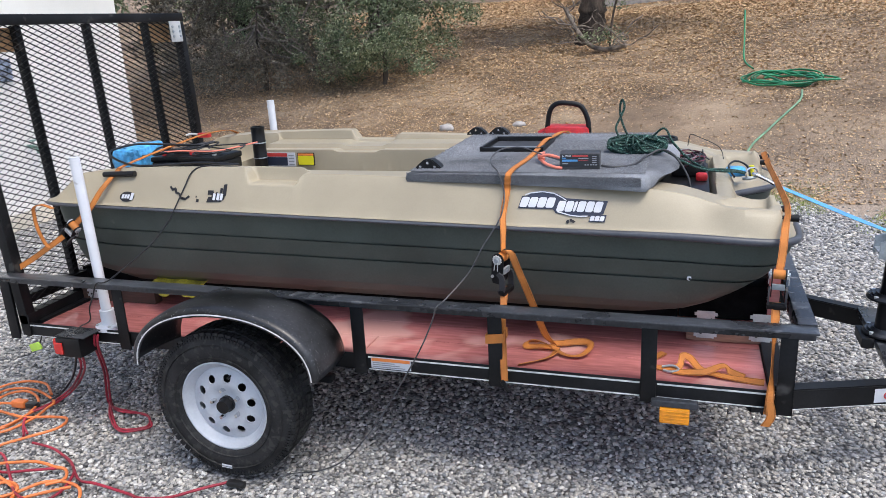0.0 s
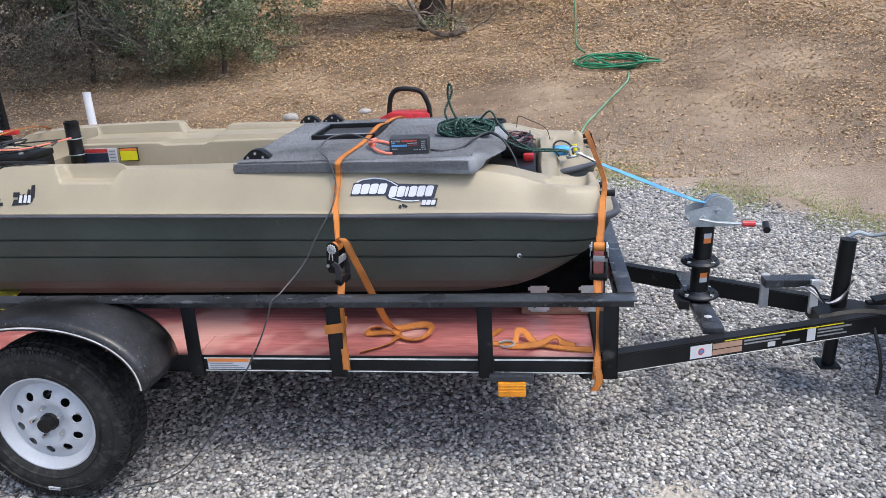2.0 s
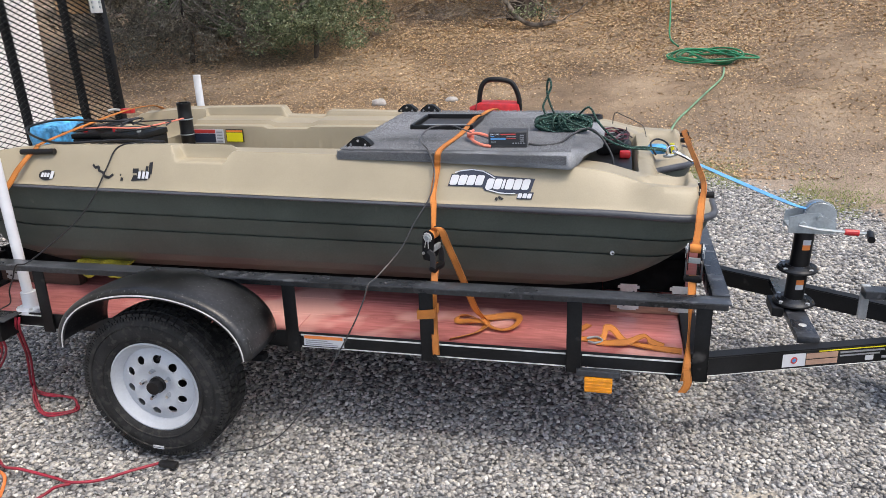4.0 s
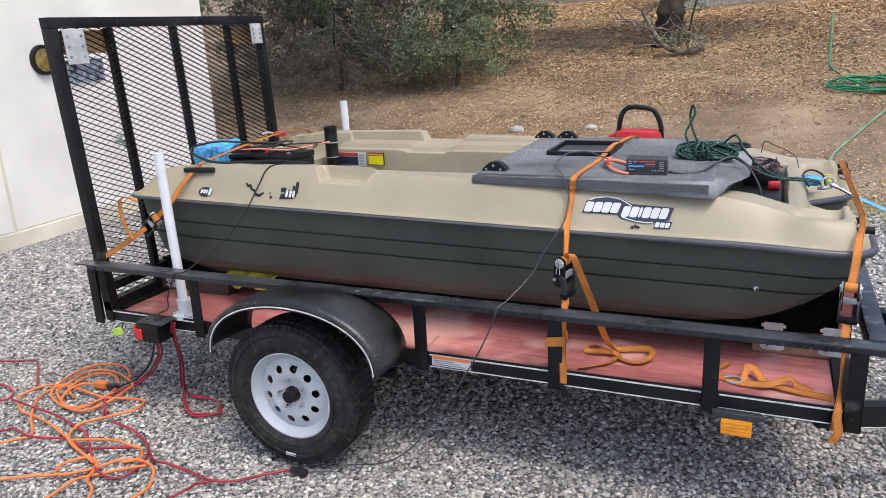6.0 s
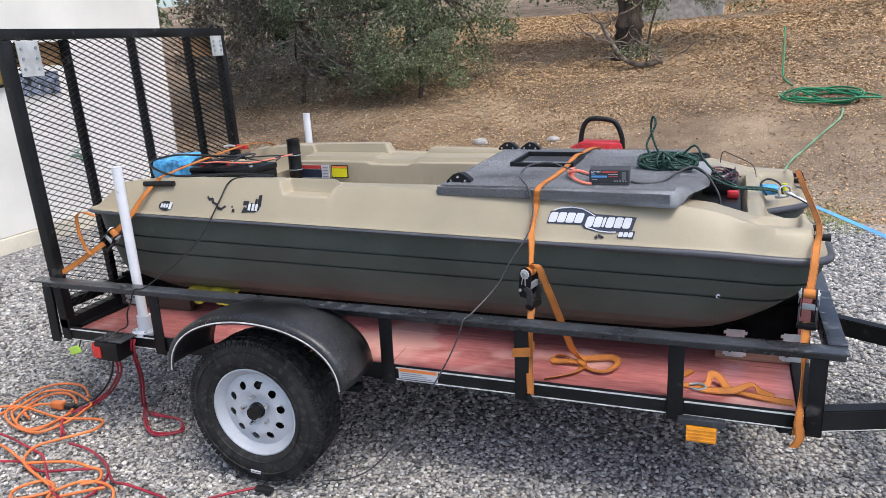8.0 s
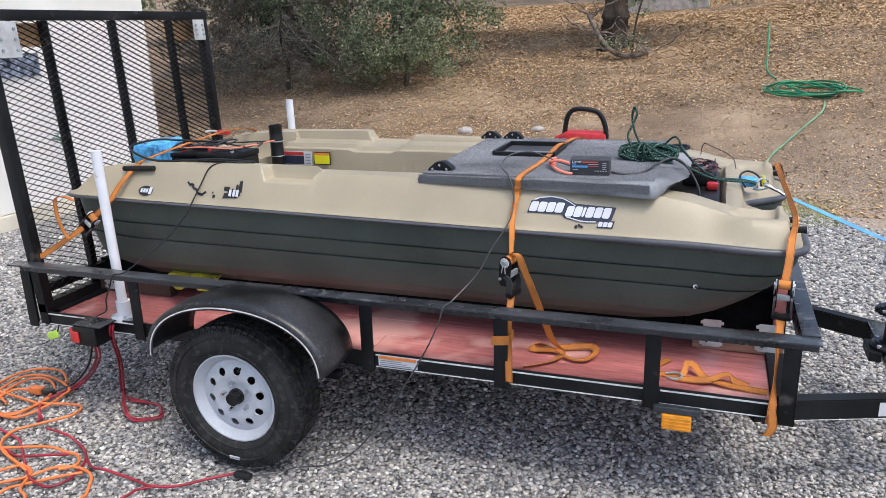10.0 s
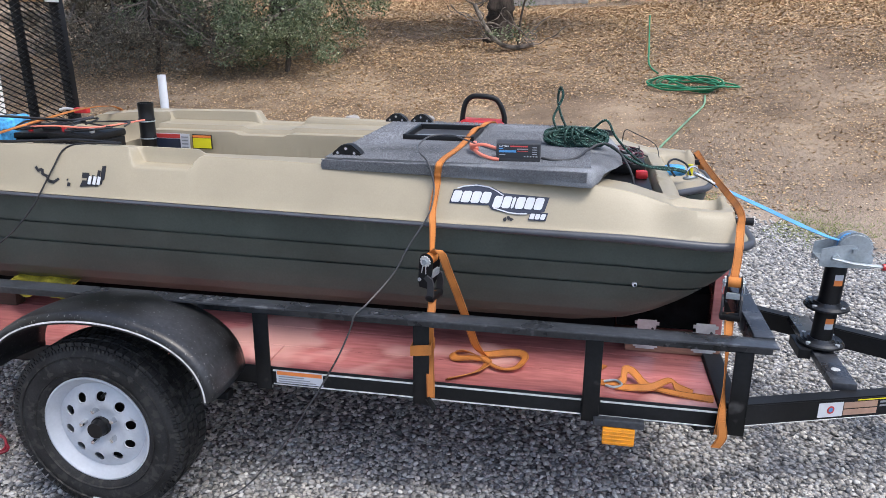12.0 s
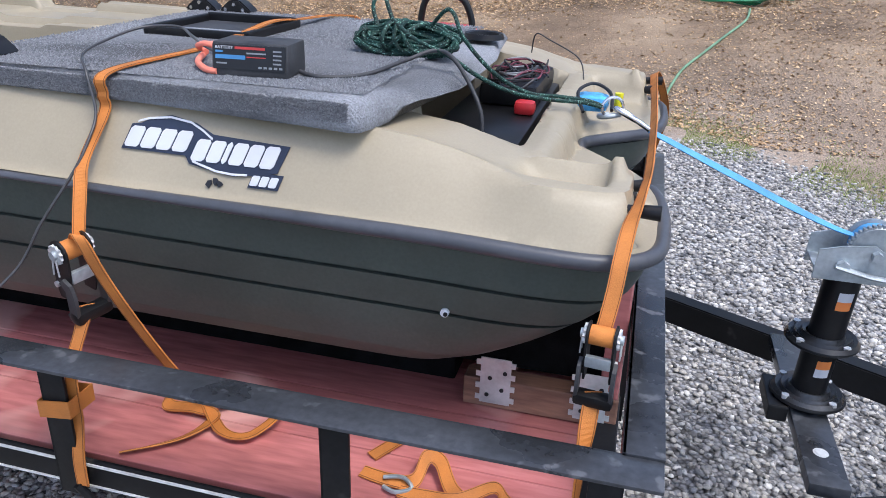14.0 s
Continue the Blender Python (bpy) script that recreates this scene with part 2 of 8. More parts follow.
def part(name, bm, material, parent=None, label="", smooth=False, sharp=40):
    me = bpy.data.meshes.new(name)
    bm.normal_update()
    bm.to_mesh(me)
    bm.free()
    me.materials.append(material)
    if smooth:
        me.shade_smooth()
        me.set_sharp_from_angle(angle=radians(sharp))
    ob = new(name, me)
    if parent is not None:
        ob.parent = parent
    if label:
        ob["label"] = label
    return ob


def thing(name, label, category, group="", at=(0, 0, 0), kind=""):
    e = new(name)
    e.empty_display_size = 0.1
    e.matrix_world = Matrix.Translation(at)
    return tagged(e, label, category, group, kind)


def box(bm, lo, hi, bevel=0.0, m=None):
    c = [(a + b) / 2 for a, b in zip(lo, hi)]
    s = [abs(b - a) for a, b in zip(lo, hi)]
    mm = Matrix.Translation(c) @ Matrix.Diagonal((*s, 1))
    if m is not None:
        mm = m @ mm
    r = bmesh.ops.create_cube(bm, size=1.0, matrix=mm)
    if bevel:
        es = list({e for v in r["verts"] for e in v.link_edges})
        bmesh.ops.bevel(bm, geom=es, offset=bevel, segments=2, affect="EDGES", profile=0.6)
    return bm


def box_bm(lo, hi, bevel=0.003, m=None):
    return box(bmesh.new(), lo, hi, bevel, m)


def cyl(bm, p0, p1, r0, r1=None, n=20, caps=True):
    p0, p1 = Vector(p0), Vector(p1)
    d = p1 - p0
    rot = d.to_track_quat("Z", "Y").to_matrix().to_4x4()
    bmesh.ops.create_cone(bm, cap_ends=caps, segments=n, radius1=r0, radius2=r0 if r1 is None else r1, depth=d.length,
                          matrix=Matrix.Translation((p0 + p1) / 2) @ rot)
    return bm


def cyl_bm(p0, p1, r0, r1=None, n=20):
    return cyl(bmesh.new(), p0, p1, r0, r1, n)


def lathe(profile, n=48, axis="y", at=(0, 0, 0), closed=False):
    """Turns (radius, height) pairs round an axis."""
    verts, faces = [], []
    k = len(profile)
    for i in range(n):
        a = 2 * math.pi * i / n
        for r, h in profile:
            c, s = r * math.cos(a), r * math.sin(a)
            p = {"y": (c, h, s), "z": (c, s, h), "x": (h, c, s)}[axis]
            verts.append((p[0] + at[0], p[1] + at[1], p[2] + at[2]))
    for i in range(n):
        j = (i + 1) % n
        for q in range(k if closed else k - 1):
            w = (q + 1) % k
            faces.append((i * k + q, i * k + w, j * k + w, j * k + q))
    return verts, faces


def smooth_path(pts, per=8, closed=False):
    """A Catmull-Rom curve through the points."""
    p = [Vector(a) for a in pts]
    n = len(p)
    out = []
    for i in range(n if closed else n - 1):
        if closed:
            a, b, c, d = p[i - 1], p[i], p[(i + 1) % n], p[(i + 2) % n]
        else:
            a, b, c, d = p[max(i - 1, 0)], p[i], p[i + 1], p[min(i + 2, n - 1)]
        for k in range(per):
            t = k / per
            out.append(0.5 * ((2 * b) + (c - a) * t + (2 * a - 5 * b + 4 * c - d) * t * t + (3 * b - a - 3 * c + d) * t ** 3))
    if not closed:
        out.append(p[-1].copy())
    return out


def tube(pts, r, n=8, closed=False, squash=1.0):
    """A round cord along the points. Returns verts, faces."""
    verts, faces = [], []
    m = len(pts)
    up = Vector((0, 0, 1))
    for i, p in enumerate(pts):
        a = pts[i - 1] if (i or closed) else pts[0]
        b = pts[(i + 1) % m] if (i < m - 1 or closed) else pts[-1]
        t = (b - a).normalized() if (b - a).length > 1e-9 else Vector((1, 0, 0))
        s = t.cross(up)
        s = s.normalized() if s.length > 0.05 else t.cross(Vector((0, 1, 0))).normalized()
        u = s.cross(t)
        rr = r[i] if isinstance(r, (list, tuple)) else r
        for k in range(n):
            w = 2 * math.pi * k / n
            verts.append(p + s * (rr * math.cos(w)) + u * (rr * squash * math.sin(w)))
    for i in range(m if closed else m - 1):
        j = (i + 1) % m
        for k in range(n):
            q = (k + 1) % n
            faces.append((i * n + k, i * n + q, j * n + q, j * n + k))
    if not closed:
        faces.append(tuple(range(n - 1, -1, -1)))
        faces.append(tuple((m - 1) * n + k for k in range(n)))
    return verts, faces


def cord(name, pts, r, material, parent=None, label="", per=8, n=8, closed=False, smooth=True):
    v, f = tube(smooth_path(pts, per, closed), r, n, closed)
    return mesh_object(name, v, f, material, parent, label, smooth, 60)


def band(pts, sides, w, t=0.0025, lo=-0.5, hi=0.5, lift=0.0):
    """A flat webbing along pts; sides: its width direction at each point."""
    verts, faces = [], []
    m = len(pts)
    for i, p in enumerate(pts):
        a, b = pts[max(i - 1, 0)], pts[min(i + 1, m - 1)]
        s = sides[i].normalized()
        tn = (b - a).normalized()
        u = tn.cross(s)
        u = u.normalized() if u.length > 1e-6 else Vector((0, 0, 1))
        for x, h in ((lo, -t / 2 + lift), (hi, -t / 2 + lift), (hi, t / 2 + lift), (lo, t / 2 + lift)):
            verts.append(p + s * (w * x) + u * h)
    for i in range(m - 1):
        for k in range(4):
            q = (k + 1) % 4
            faces.append((i * 4 + k, i * 4 + q, i * 4 + 4 + q, i * 4 + 4 + k))
    faces.append((3, 2, 1, 0))
    faces.append(tuple((m - 1) * 4 + k for k in range(4)))
    return verts, faces


def webbing(name, pts, sides, w, material, parent, label="", per=8, edges=True):
    """A strap with a dark stitched line near each border."""
    p = smooth_path(pts, per)
    s = smooth_path(sides, per)
    w *= 0.88
    v, f = band(p, s, w)
    ob = mesh_object(name, v, f, material, parent, label)
    if edges:
        verts, faces = [], []
        for lo, hi in ((-0.43, -0.385), (0.385, 0.43)):
            v, f = band(p, s, w, 0.0036, lo, hi)
            k = len(verts)
            verts += v
            faces += [tuple(i + k for i in q) for q in f]
        mesh_object("stitching", verts, faces, STRAP_EDGE, ob)
    return ob


def interp(x, table):
    return float(np.interp(x, [a for a, _ in table], [b for _, b in table]))


def sstep(a, b, x):
    t = min(1.0, max(0.0, (x - a) / (b - a)))
    return t * t * (3 - 2 * t)

# ---- ground ----
def terrain(x, y):
    """Level gravel, sinking a little under the car, and a rising slope behind."""
    s = max(0.0, y - min(4.6 - 0.55 * (x - 3.6), 6.2))
    rise = 0.16 * min(s, 9.0) + 0.09 * max(0.0, s - 9.0)
    rise *= sstep(0.0, 1.2, s) * 0.5 + 0.5
    dip = -0.22 * sstep(3.2, 5.4, x) * (1 - sstep(3.0, 6.0, y))
    return rise + dip + 0.05 * noise.noise((x * 0.35, y * 0.35, 0.0)) * min(1.0, s)


def ground_sheet():
    xs = sorted(set([round(-4 + 0.2 * i, 3) for i in range(66)] + [-60, -45, -30, -22, -16, -12, -9, -7, -5.5, 10, 11.5, 13.5, 17, 22, 30, 45, 60]))
    ys = sorted(set([round(-4 + 0.2 * i, 3) for i in range(101)] + [-60, -40, -25, -15, -10, -7, -5, 18, 20.5, 24, 28, 34, 42, 52, 70, 95]))
    verts = [(x, y, terrain(x, y)) for y in ys for x in xs]
    w = len(xs)
    faces = [(j * w + i, j * w + i + 1, (j + 1) * w + i + 1, (j + 1) * w + i) for j in range(len(ys) - 1) for i in range(w - 1)]
    m = bpy.data.materials.new("gravel_and_leaf_soil")
    m.use_nodes = True
    n, l = m.node_tree.nodes, m.node_tree.links
    bsdf = n["Principled BSDF"]
    tc = n.new("ShaderNodeTexCoord")
    sep = n.new("ShaderNodeSeparateXYZ")
    l.new(tc.outputs["Object"], sep.inputs[0])

    def math_node(op, a, b=None, clamp=False):
        q = n.new("ShaderNodeMath")
        q.operation, q.use_clamp = op, clamp
        for i, v in enumerate((a, b)):
            if v is None:
                continue
            if isinstance(v, (int, float)):
                q.inputs[i].default_value = v
            else:
                l.new(v, q.inputs[i])
        return q.outputs[0]

    def tex_noise(scale, detail=5, rough=0.6):
        q = n.new("ShaderNodeTexNoise")
        q.inputs["Scale"].default_value, q.inputs["Detail"].default_value, q.inputs["Roughness"].default_value = scale, detail, rough
        l.new(tc.outputs["Object"], q.inputs["Vector"])
        return q.outputs["Fac"]

    def ramp(fac, stops):
        q = n.new("ShaderNodeValToRGB")
        el = q.color_ramp.elements
        el[0].position, el[0].color = stops[0][0], (*stops[0][1], 1)
        el[1].position, el[1].color = stops[-1][0], (*stops[-1][1], 1)
        for pos, c in stops[1:-1]:
            e = el.new(pos)
            e.color = (*c, 1)
        l.new(fac, q.inputs[0])
        return q.outputs[0]

    def mix(fac, a, b, mode="MIX"):
        q = n.new("ShaderNodeMix")
        q.data_type, q.blend_type = "RGBA", mode
        for key, v in (("Factor", fac), ("A", a), ("B", b)):
            if isinstance(v, (int, float)):
                q.inputs[key].default_value = v
            else:
                l.new(v, q.inputs[key])
        return q.outputs["Result"]

    # stones of the gravel, as cells of many greys
    vor = n.new("ShaderNodeTexVoronoi")
    vor.inputs["Scale"].default_value = 62
    l.new(tc.outputs["Object"], vor.inputs["Vector"])
    sepc = n.new("ShaderNodeSeparateColor")
    l.new(vor.outputs["Color"], sepc.inputs[0])
    stones = ramp(sepc.outputs[0], [(0.0, (0.16, 0.165, 0.178)), (0.35, (0.34, 0.335, 0.335)), (0.6, (0.47, 0.46, 0.445)), (0.85, (0.29, 0.302, 0.325)), (1.0, (0.72, 0.70, 0.68))])
    # Dark rims of the cells put shade between stones into the colour.
    gap = ramp(vor.outputs["Distance"], [(0.35, (1, 1, 1)), (0.75, (0.25, 0.24, 0.23))])
    stones = mix(1.0, stones, gap, "MULTIPLY")
    # dry soil under the leaves
    soil = ramp(tex_noise(0.7, 9, 0.68), [(0.34, (0.11, 0.076, 0.048)), (0.5, (0.22, 0.158, 0.104)), (0.64, (0.36, 0.275, 0.19))])
    soil = mix(0.3, soil, ramp(tex_noise(75, 4, 0.8), [(0.35, (0.15, 0.14, 0.13)), (0.65, (0.85, 0.82, 0.78))]), "OVERLAY")
    soil = mix(0.35, soil, ramp(tex_noise(26, 6, 0.75), [(0.3, (0.2, 0.2, 0.2)), (0.7, (0.8, 0.78, 0.74))]), "OVERLAY")
    edge = math_node("ADD", math_node("MULTIPLY", sep.outputs[0], 0.55), sep.outputs[1])
    edge = math_node("MAXIMUM", edge, math_node("ADD", sep.outputs[1], 2.0))
    edge = math_node("ADD", edge, math_node("MULTIPLY", tex_noise(1.3, 6), 0.9))
    # bare trodden earth along the gravel's border
    worn = n.new("ShaderNodeMapRange")
    worn.inputs["From Min"].default_value, worn.inputs["From Max"].default_value = 10.2, 7.6
    l.new(math_node("ADD", edge, math_node("MULTIPLY", tex_noise(0.55, 5), 1.6)), worn.inputs["Value"])
    earth = ramp(tex_noise(0.9, 9, 0.7), [(0.32, (0.21, 0.165, 0.13)), (0.5, (0.32, 0.26, 0.205)), (0.66, (0.46, 0.385, 0.31))])
    earth = mix(0.45, earth, ramp(tex_noise(42, 6, 0.8), [(0.32, (0.15, 0.14, 0.13)), (0.68, (0.85, 0.82, 0.78))]), "OVERLAY")
    soil = mix(worn.outputs[0], soil, earth)
    fac = n.new("ShaderNodeMapRange")
    fac.inputs["From Min"].default_value, fac.inputs["From Max"].default_value = 6.85, 7.15
    l.new(edge, fac.inputs["Value"])
    # a bare sandy spot in the gravel by the tongue
    dx = math_node("DIVIDE", math_node("SUBTRACT", sep.outputs[0], 3.29), 0.15)
    dy = math_node("DIVIDE", math_node("ADD", sep.outputs[1], 0.19), 0.20)
    spot = math_node("ADD", math_node("MULTIPLY", dx, dx), math_node("MULTIPLY", dy, dy))
    spot = math_node("ADD", spot, math_node("MULTIPLY", tex_noise(14, 5), 0.9))
    bare = n.new("ShaderNodeMapRange")
    bare.inputs["From Min"].default_value, bare.inputs["From Max"].default_value = 1.7, 1.2
    l.new(spot, bare.inputs["Value"])
    sand = ramp(tex_noise(60, 6, 0.7), [(0.3, (0.36, 0.33, 0.28)), (0.7, (0.52, 0.48, 0.42))])
    stones = mix(bare.outputs[0], stones, sand)
    l.new(mix(fac.outputs[0], stones, soil), bsdf.inputs["Base Color"])
    bsdf.inputs["Roughness"].default_value = 0.92
    bp = n.new("ShaderNodeBump")
    bp.inputs["Strength"].default_value, bp.inputs["Distance"].default_value = 0.8, 0.012
    l.new(math_node("SUBTRACT", tex_noise(30, 5), vor.outputs["Distance"]), bp.inputs["Height"])
    l.new(bp.outputs[0], bsdf.inputs["Normal"])
    ob = mesh_object("ground", verts, faces, m, smooth=True, sharp=180)
    tagged(ob, "grey gravel yard rising into a leaf-strewn brown slope", "ground", kind="structure")


ground_sheet()


def house_wall():
    wall = part("wall_house", box_bm((-3.37, -6.0, 0.14), (-3.07, 4.56, 4.2), 0.012), STUCCO)
    tagged(wall, "off-white stucco house wall beside the gravel yard", "wall", kind="structure")
    f = part("footing", box_bm((-3.36, -5.99, -0.2), (-3.055, 4.57, 0.137), 0.01), FOOTING, wall, "cream painted footing")
    # a vertical joint strip
    part("joint", box_bm((-3.069, 1.86, 0.14), (-3.066, 1.885, 4.1), 0.0), FOOTING, wall)


house_wall()

# ---- the trailer ----
RAIL_Z, LOW_T, LOW_B, DECK_Z = 0.700, 0.468, 0.405, 0.455
W, LEN = 1.525, 3.10
trailer = thing("utility_trailer", "black steel utility trailer with red plank deck standing on gravel", "trailer", at=(1.5, 0.76, 0.0))
TM = trailer.matrix_world.inverted()


def tpart(name, bm, material, parent=None, label="", **kw):
    ob = part(name, bm, material, parent or trailer, label, **kw)
    if parent is None or parent is trailer:
        ob.matrix_parent_inverse = TM
    return ob


def angle_iron(lo, hi, axis, legs, t=0.006):
    """An angle profile along axis between lo and hi; legs: which two sides of the box carry metal, as (axis, side)."""
    bm = bmesh.new()
    for ax, side in legs:
        l, h = list(lo), list(hi)
        if side < 0:
            h[ax] = l[ax] + t
        else:
            l[ax] = h[ax] - t
        box(bm, l, h, 0.0012)
    return bm


# top rails: upright leg in the fence's plane, flange turned outwards
tpart("top_rail", angle_iron((-0.05, -0.062, 0.652), (LEN + 0.045, 0.004, RAIL_Z), 0, ((1, 1), (2, 1))), RAIL_STEEL, None, "black top rail scuffed to grey", smooth=True)
tpart("top_rail", angle_iron((-0.05, W - 0.004, 0.652), (LEN + 0.045, W + 0.062, RAIL_Z), 0, ((1, -1), (2, 1))), RAIL_STEEL, None, smooth=True)
tpart("front_rail", angle_iron((LEN - 0.012, 0.0, 0.655), (LEN + 0.046, W, RAIL_Z + 0.004), 1, ((0, -1), (2, 1))), RAIL_STEEL, None, "black front rail scuffed to grey", smooth=True)
# posts
post_x = [-0.05, 0.54, 1.605, 2.122, 2.636, 3.048]
for x in post_x:
    for y0, y1 in ((-0.004, 0.046), (W - 0.046, W + 0.004)):
        side = -1 if y0 < 0.5 else 1
        z1 = 0.654
        tpart("post", angle_iron((x, y0, LOW_B - 0.012), (x + 0.05, y1, z1), 2, ((1, side), (0, 1 if x > 3 else -1))), BLACK_STEEL, None, smooth=True)
for y in (0.50, 1.0):
    tpart("post", angle_iron((3.05, y, LOW_B), (3.098, y + 0.05, 0.69), 2, ((0, 1), (1, -1))), BLACK_STEEL)
# lower frame
for y0, y1, side in ((0.006, 0.05, -1), (W - 0.05, W - 0.006, 1)):
    tpart("side_frame", angle_iron((0.03, y0, LOW_B), (3.09, y1, LOW_T), 0, ((1, side), (2, 1 if side > 0 else -1))), BLACK_STEEL, None, smooth=True)
tpart("front_frame", box_bm((3.03, 0.05, LOW_B), (3.09, W - 0.05, LOW_T)), BLACK_STEEL)
tpart("rear_frame", box_bm((0.035, 0.05, LOW_B), (0.085, W - 0.05, LOW_T - 0.004)), BLACK_STEEL)
for x in (0.6, 1.2, 1.8, 2.4):
    tpart("crossmember", box_bm((x, 0.05, 0.395), (x + 0.05, W - 0.05, 0.428)), BLACK_STEEL)
tpart("rear_brace", box_bm((0.0, 0.01, 0.545), (0.05, W - 0.01, 0.585)), BLACK_STEEL)
# white lines on the near side frame
for z, h in ((0.4555, 0.005), (0.409, 0.0035)):
    for a, b in ((1.66, 2.12), (2.175, 2.634), (2.69, 3.045), (0.06, 0.53)):
        tpart("pinstripe", box_bm((a, 0.003, z), (b, 0.0058, z + h), 0), WHITE_LINE, None, "white pinstripe")
# label on the side frame
lab = tpart("label", box_bm((1.672, 0.000, 0.418), (1.828, 0.0025, 0.462), 0), DECAL_WHITE, None, "white warning label with orange top")
part("label_bar", box_bm((1.675, -0.0015, 0.447), (1.825, -0.0002, 0.459), 0), DECAL_ORANGE, lab)
for i in range(3):
    part("label_bar", box_bm((1.68, -0.0015, 0.423 + i * 0.008), (1.805 - 0.02 * i, -0.0002, 0.426 + i * 0.008), 0), DECAL_GREY, lab)
# deck
n_planks = 9
pw = (W - 0.07) / n_planks
for i in range(n_planks):
    y0 = 0.035 + i * pw
    cut = [0.09, 3.03] if i % 3 else [0.09, 1.62 + 0.4 * (i % 2), 3.03]
    for a, b in zip(cut[:-1], cut[1:]):
        dz = random.uniform(-0.003, 0.002)
        tpart("plank", box_bm((a + 0.002, y0 + 0.002, 0.428), (b - 0.002, y0 + pw - 0.002, DECK_Z + dz), 0.0025), RED_WOOD)
# A-frame tongue
TZ0, TZ1 = 0.300, 0.378


def beam(p0, p1, w, z0, z1, drop):
    """A channel beam in plan from p0 to p1, its far end lower by drop."""
    d = Vector((p1[0] - p0[0], p1[1] - p0[1], 0))
    s = Vector((-d.y, d.x, 0)).normalized() * (w / 2)
    bm = bmesh.new()
    vs = []
    for p, dz in ((p0, 0), (p1, -drop)):
        for q in (-1, 1):
            for z in (z0, z1):
                vs.append(bm.verts.new((p[0] + q * s.x, p[1] + q * s.y, z + dz)))
    for f in ((0, 1, 3, 2), (4, 6, 7, 5), (0, 4, 5, 1), (2, 3, 7, 6), (1, 5, 7, 3), (0, 2, 6, 4)):
        bm.faces.new([vs[i] for i in f])
    bmesh.ops.recalc_face_normals(bm, faces=bm.faces)
    bmesh.ops.bevel(bm, geom=list(bm.edges), offset=0.004, segments=2, affect="EDGES")
    return bm


NB0, NB1 = (2.98, 0.19), (4.22, 0.715)
near_beam = tpart("tongue_beam", beam(NB0, NB1, 0.055, TZ0, TZ1, 0.055), BLACK_STEEL, smooth=True)
tpart("tongue_beam", beam((2.98, 1.335), (4.22, 0.81), 0.055, TZ0, TZ1, 0.055), BLACK_STEEL, smooth=True)


def on_beam(u, h, out=0.0295):
    """A place on the near beam's outer face: u metres from its root, h above its lower edge."""
    d = Vector((NB1[0] - NB0[0], NB1[1] - NB0[1], 0))
    ln = d.length
    d.normalize()
    nrm = Vector((d.y, -d.x, 0))
    return Vector((NB0[0], NB0[1], TZ0 + h - 0.055 * u / ln)) + d * u + nrm * out


def beam_patch(u0, u1, h0, h1, out):
    bm = bmesh.new()
    a = [on_beam(u0, h0, out), on_beam(u1, h0, out), on_beam(u1, h1, out), on_beam(u0, h1, out)]
    b = [on_beam(u0, h0, out - 0.0008), on_beam(u1, h0, out - 0.0008), on_beam(u1, h1, out - 0.0008), on_beam(u0, h1, out - 0.0008)]
    va, vb = [bm.verts.new(p) for p in a], [bm.verts.new(p) for p in b]
    bm.faces.new(va)
    bm.faces.new(vb[::-1])
    for i in range(4):
        bm.faces.new((va[i], vb[i], vb[(i + 1) % 4], va[(i + 1) % 4]))
    bmesh.ops.recalc_face_normals(bm, faces=bm.faces)
    return bm


def beam_decal(name, u0, u1, h0, h1, out, material, label=""):
    return tpart(name, beam_patch(u0, u1, h0, h1, 0.0275 + out), material, near_beam, label)


for u0, u1, h0, h1, o, mt, nm, lb in (
        (0.14, 1.30, 0.004, 0.007, 0.0016, WHITE_LINE, "pinstripe", "white pinstripe"),
        (0.45, 0.545, 0.014, 0.066, 0.0016, DECAL_WHITE, "label", "white label with a small red and blue round mark"),
        (0.548, 0.68, 0.041, 0.063, 0.0016, DECAL_TAN, "label", "tan label"),
        (0.548, 0.68, 0.016, 0.037, 0.0016, DECAL_TAN, "label", "tan label"),
        (0.60, 1.16, 0.067, 0.071, 0.0016, DECAL_YELLOW, "pinstripe", "yellow pinstripe"),
        (0.69, 0.88, 0.053, 0.060, 0.0016, DECAL_GREY, "label", ""),
        (0.69, 0.86, 0.040, 0.046, 0.0016, DECAL_GREY, "label", ""),
        (0.80, 0.835, 0.016, 0.036, 0.0016, DECAL_WHITE, "label", "small white sticker"),
        (0.985, 1.025, 0.014, 0.066, 0.0016, DECAL_WHITE, "label", "small white sticker"),
        (1.035, 1.20, 0.053, 0.060, 0.0016, DECAL_GREY, "label", ""),
        (1.035, 1.16, 0.040, 0.046, 0.0016, DECAL_GREY, "label", ""),
        (1.035, 1.18, 0.025, 0.031, 0.0016, DECAL_GREY, "label", ""),
        (0.87, 0.95, 0.020, 0.030, 0.0016, DECAL_GREY, "label", "")):
    beam_decal(nm, u0, u1, h0, h1, o, mt, lb)
bm = bmesh.new()
ctr = on_beam(0.497, 0.040, 0.0275 + 0.0022)
nrm = (on_beam(0.5, 0.04, 1.0) - on_beam(0.5, 0.04, 0.0)).normalized()
cyl(bm, ctr, ctr + nrm * 0.0006, 0.014, n=20)
tpart("round_mark", bm, DECAL_RED, near_beam, "red round mark")
bm = bmesh.new()
cyl(bm, ctr + nrm * 0.0008, ctr + nrm * 0.0013, 0.008, n=16)
tpart("round_mark", bm, DECAL_BLUE, near_beam, "blue round mark")
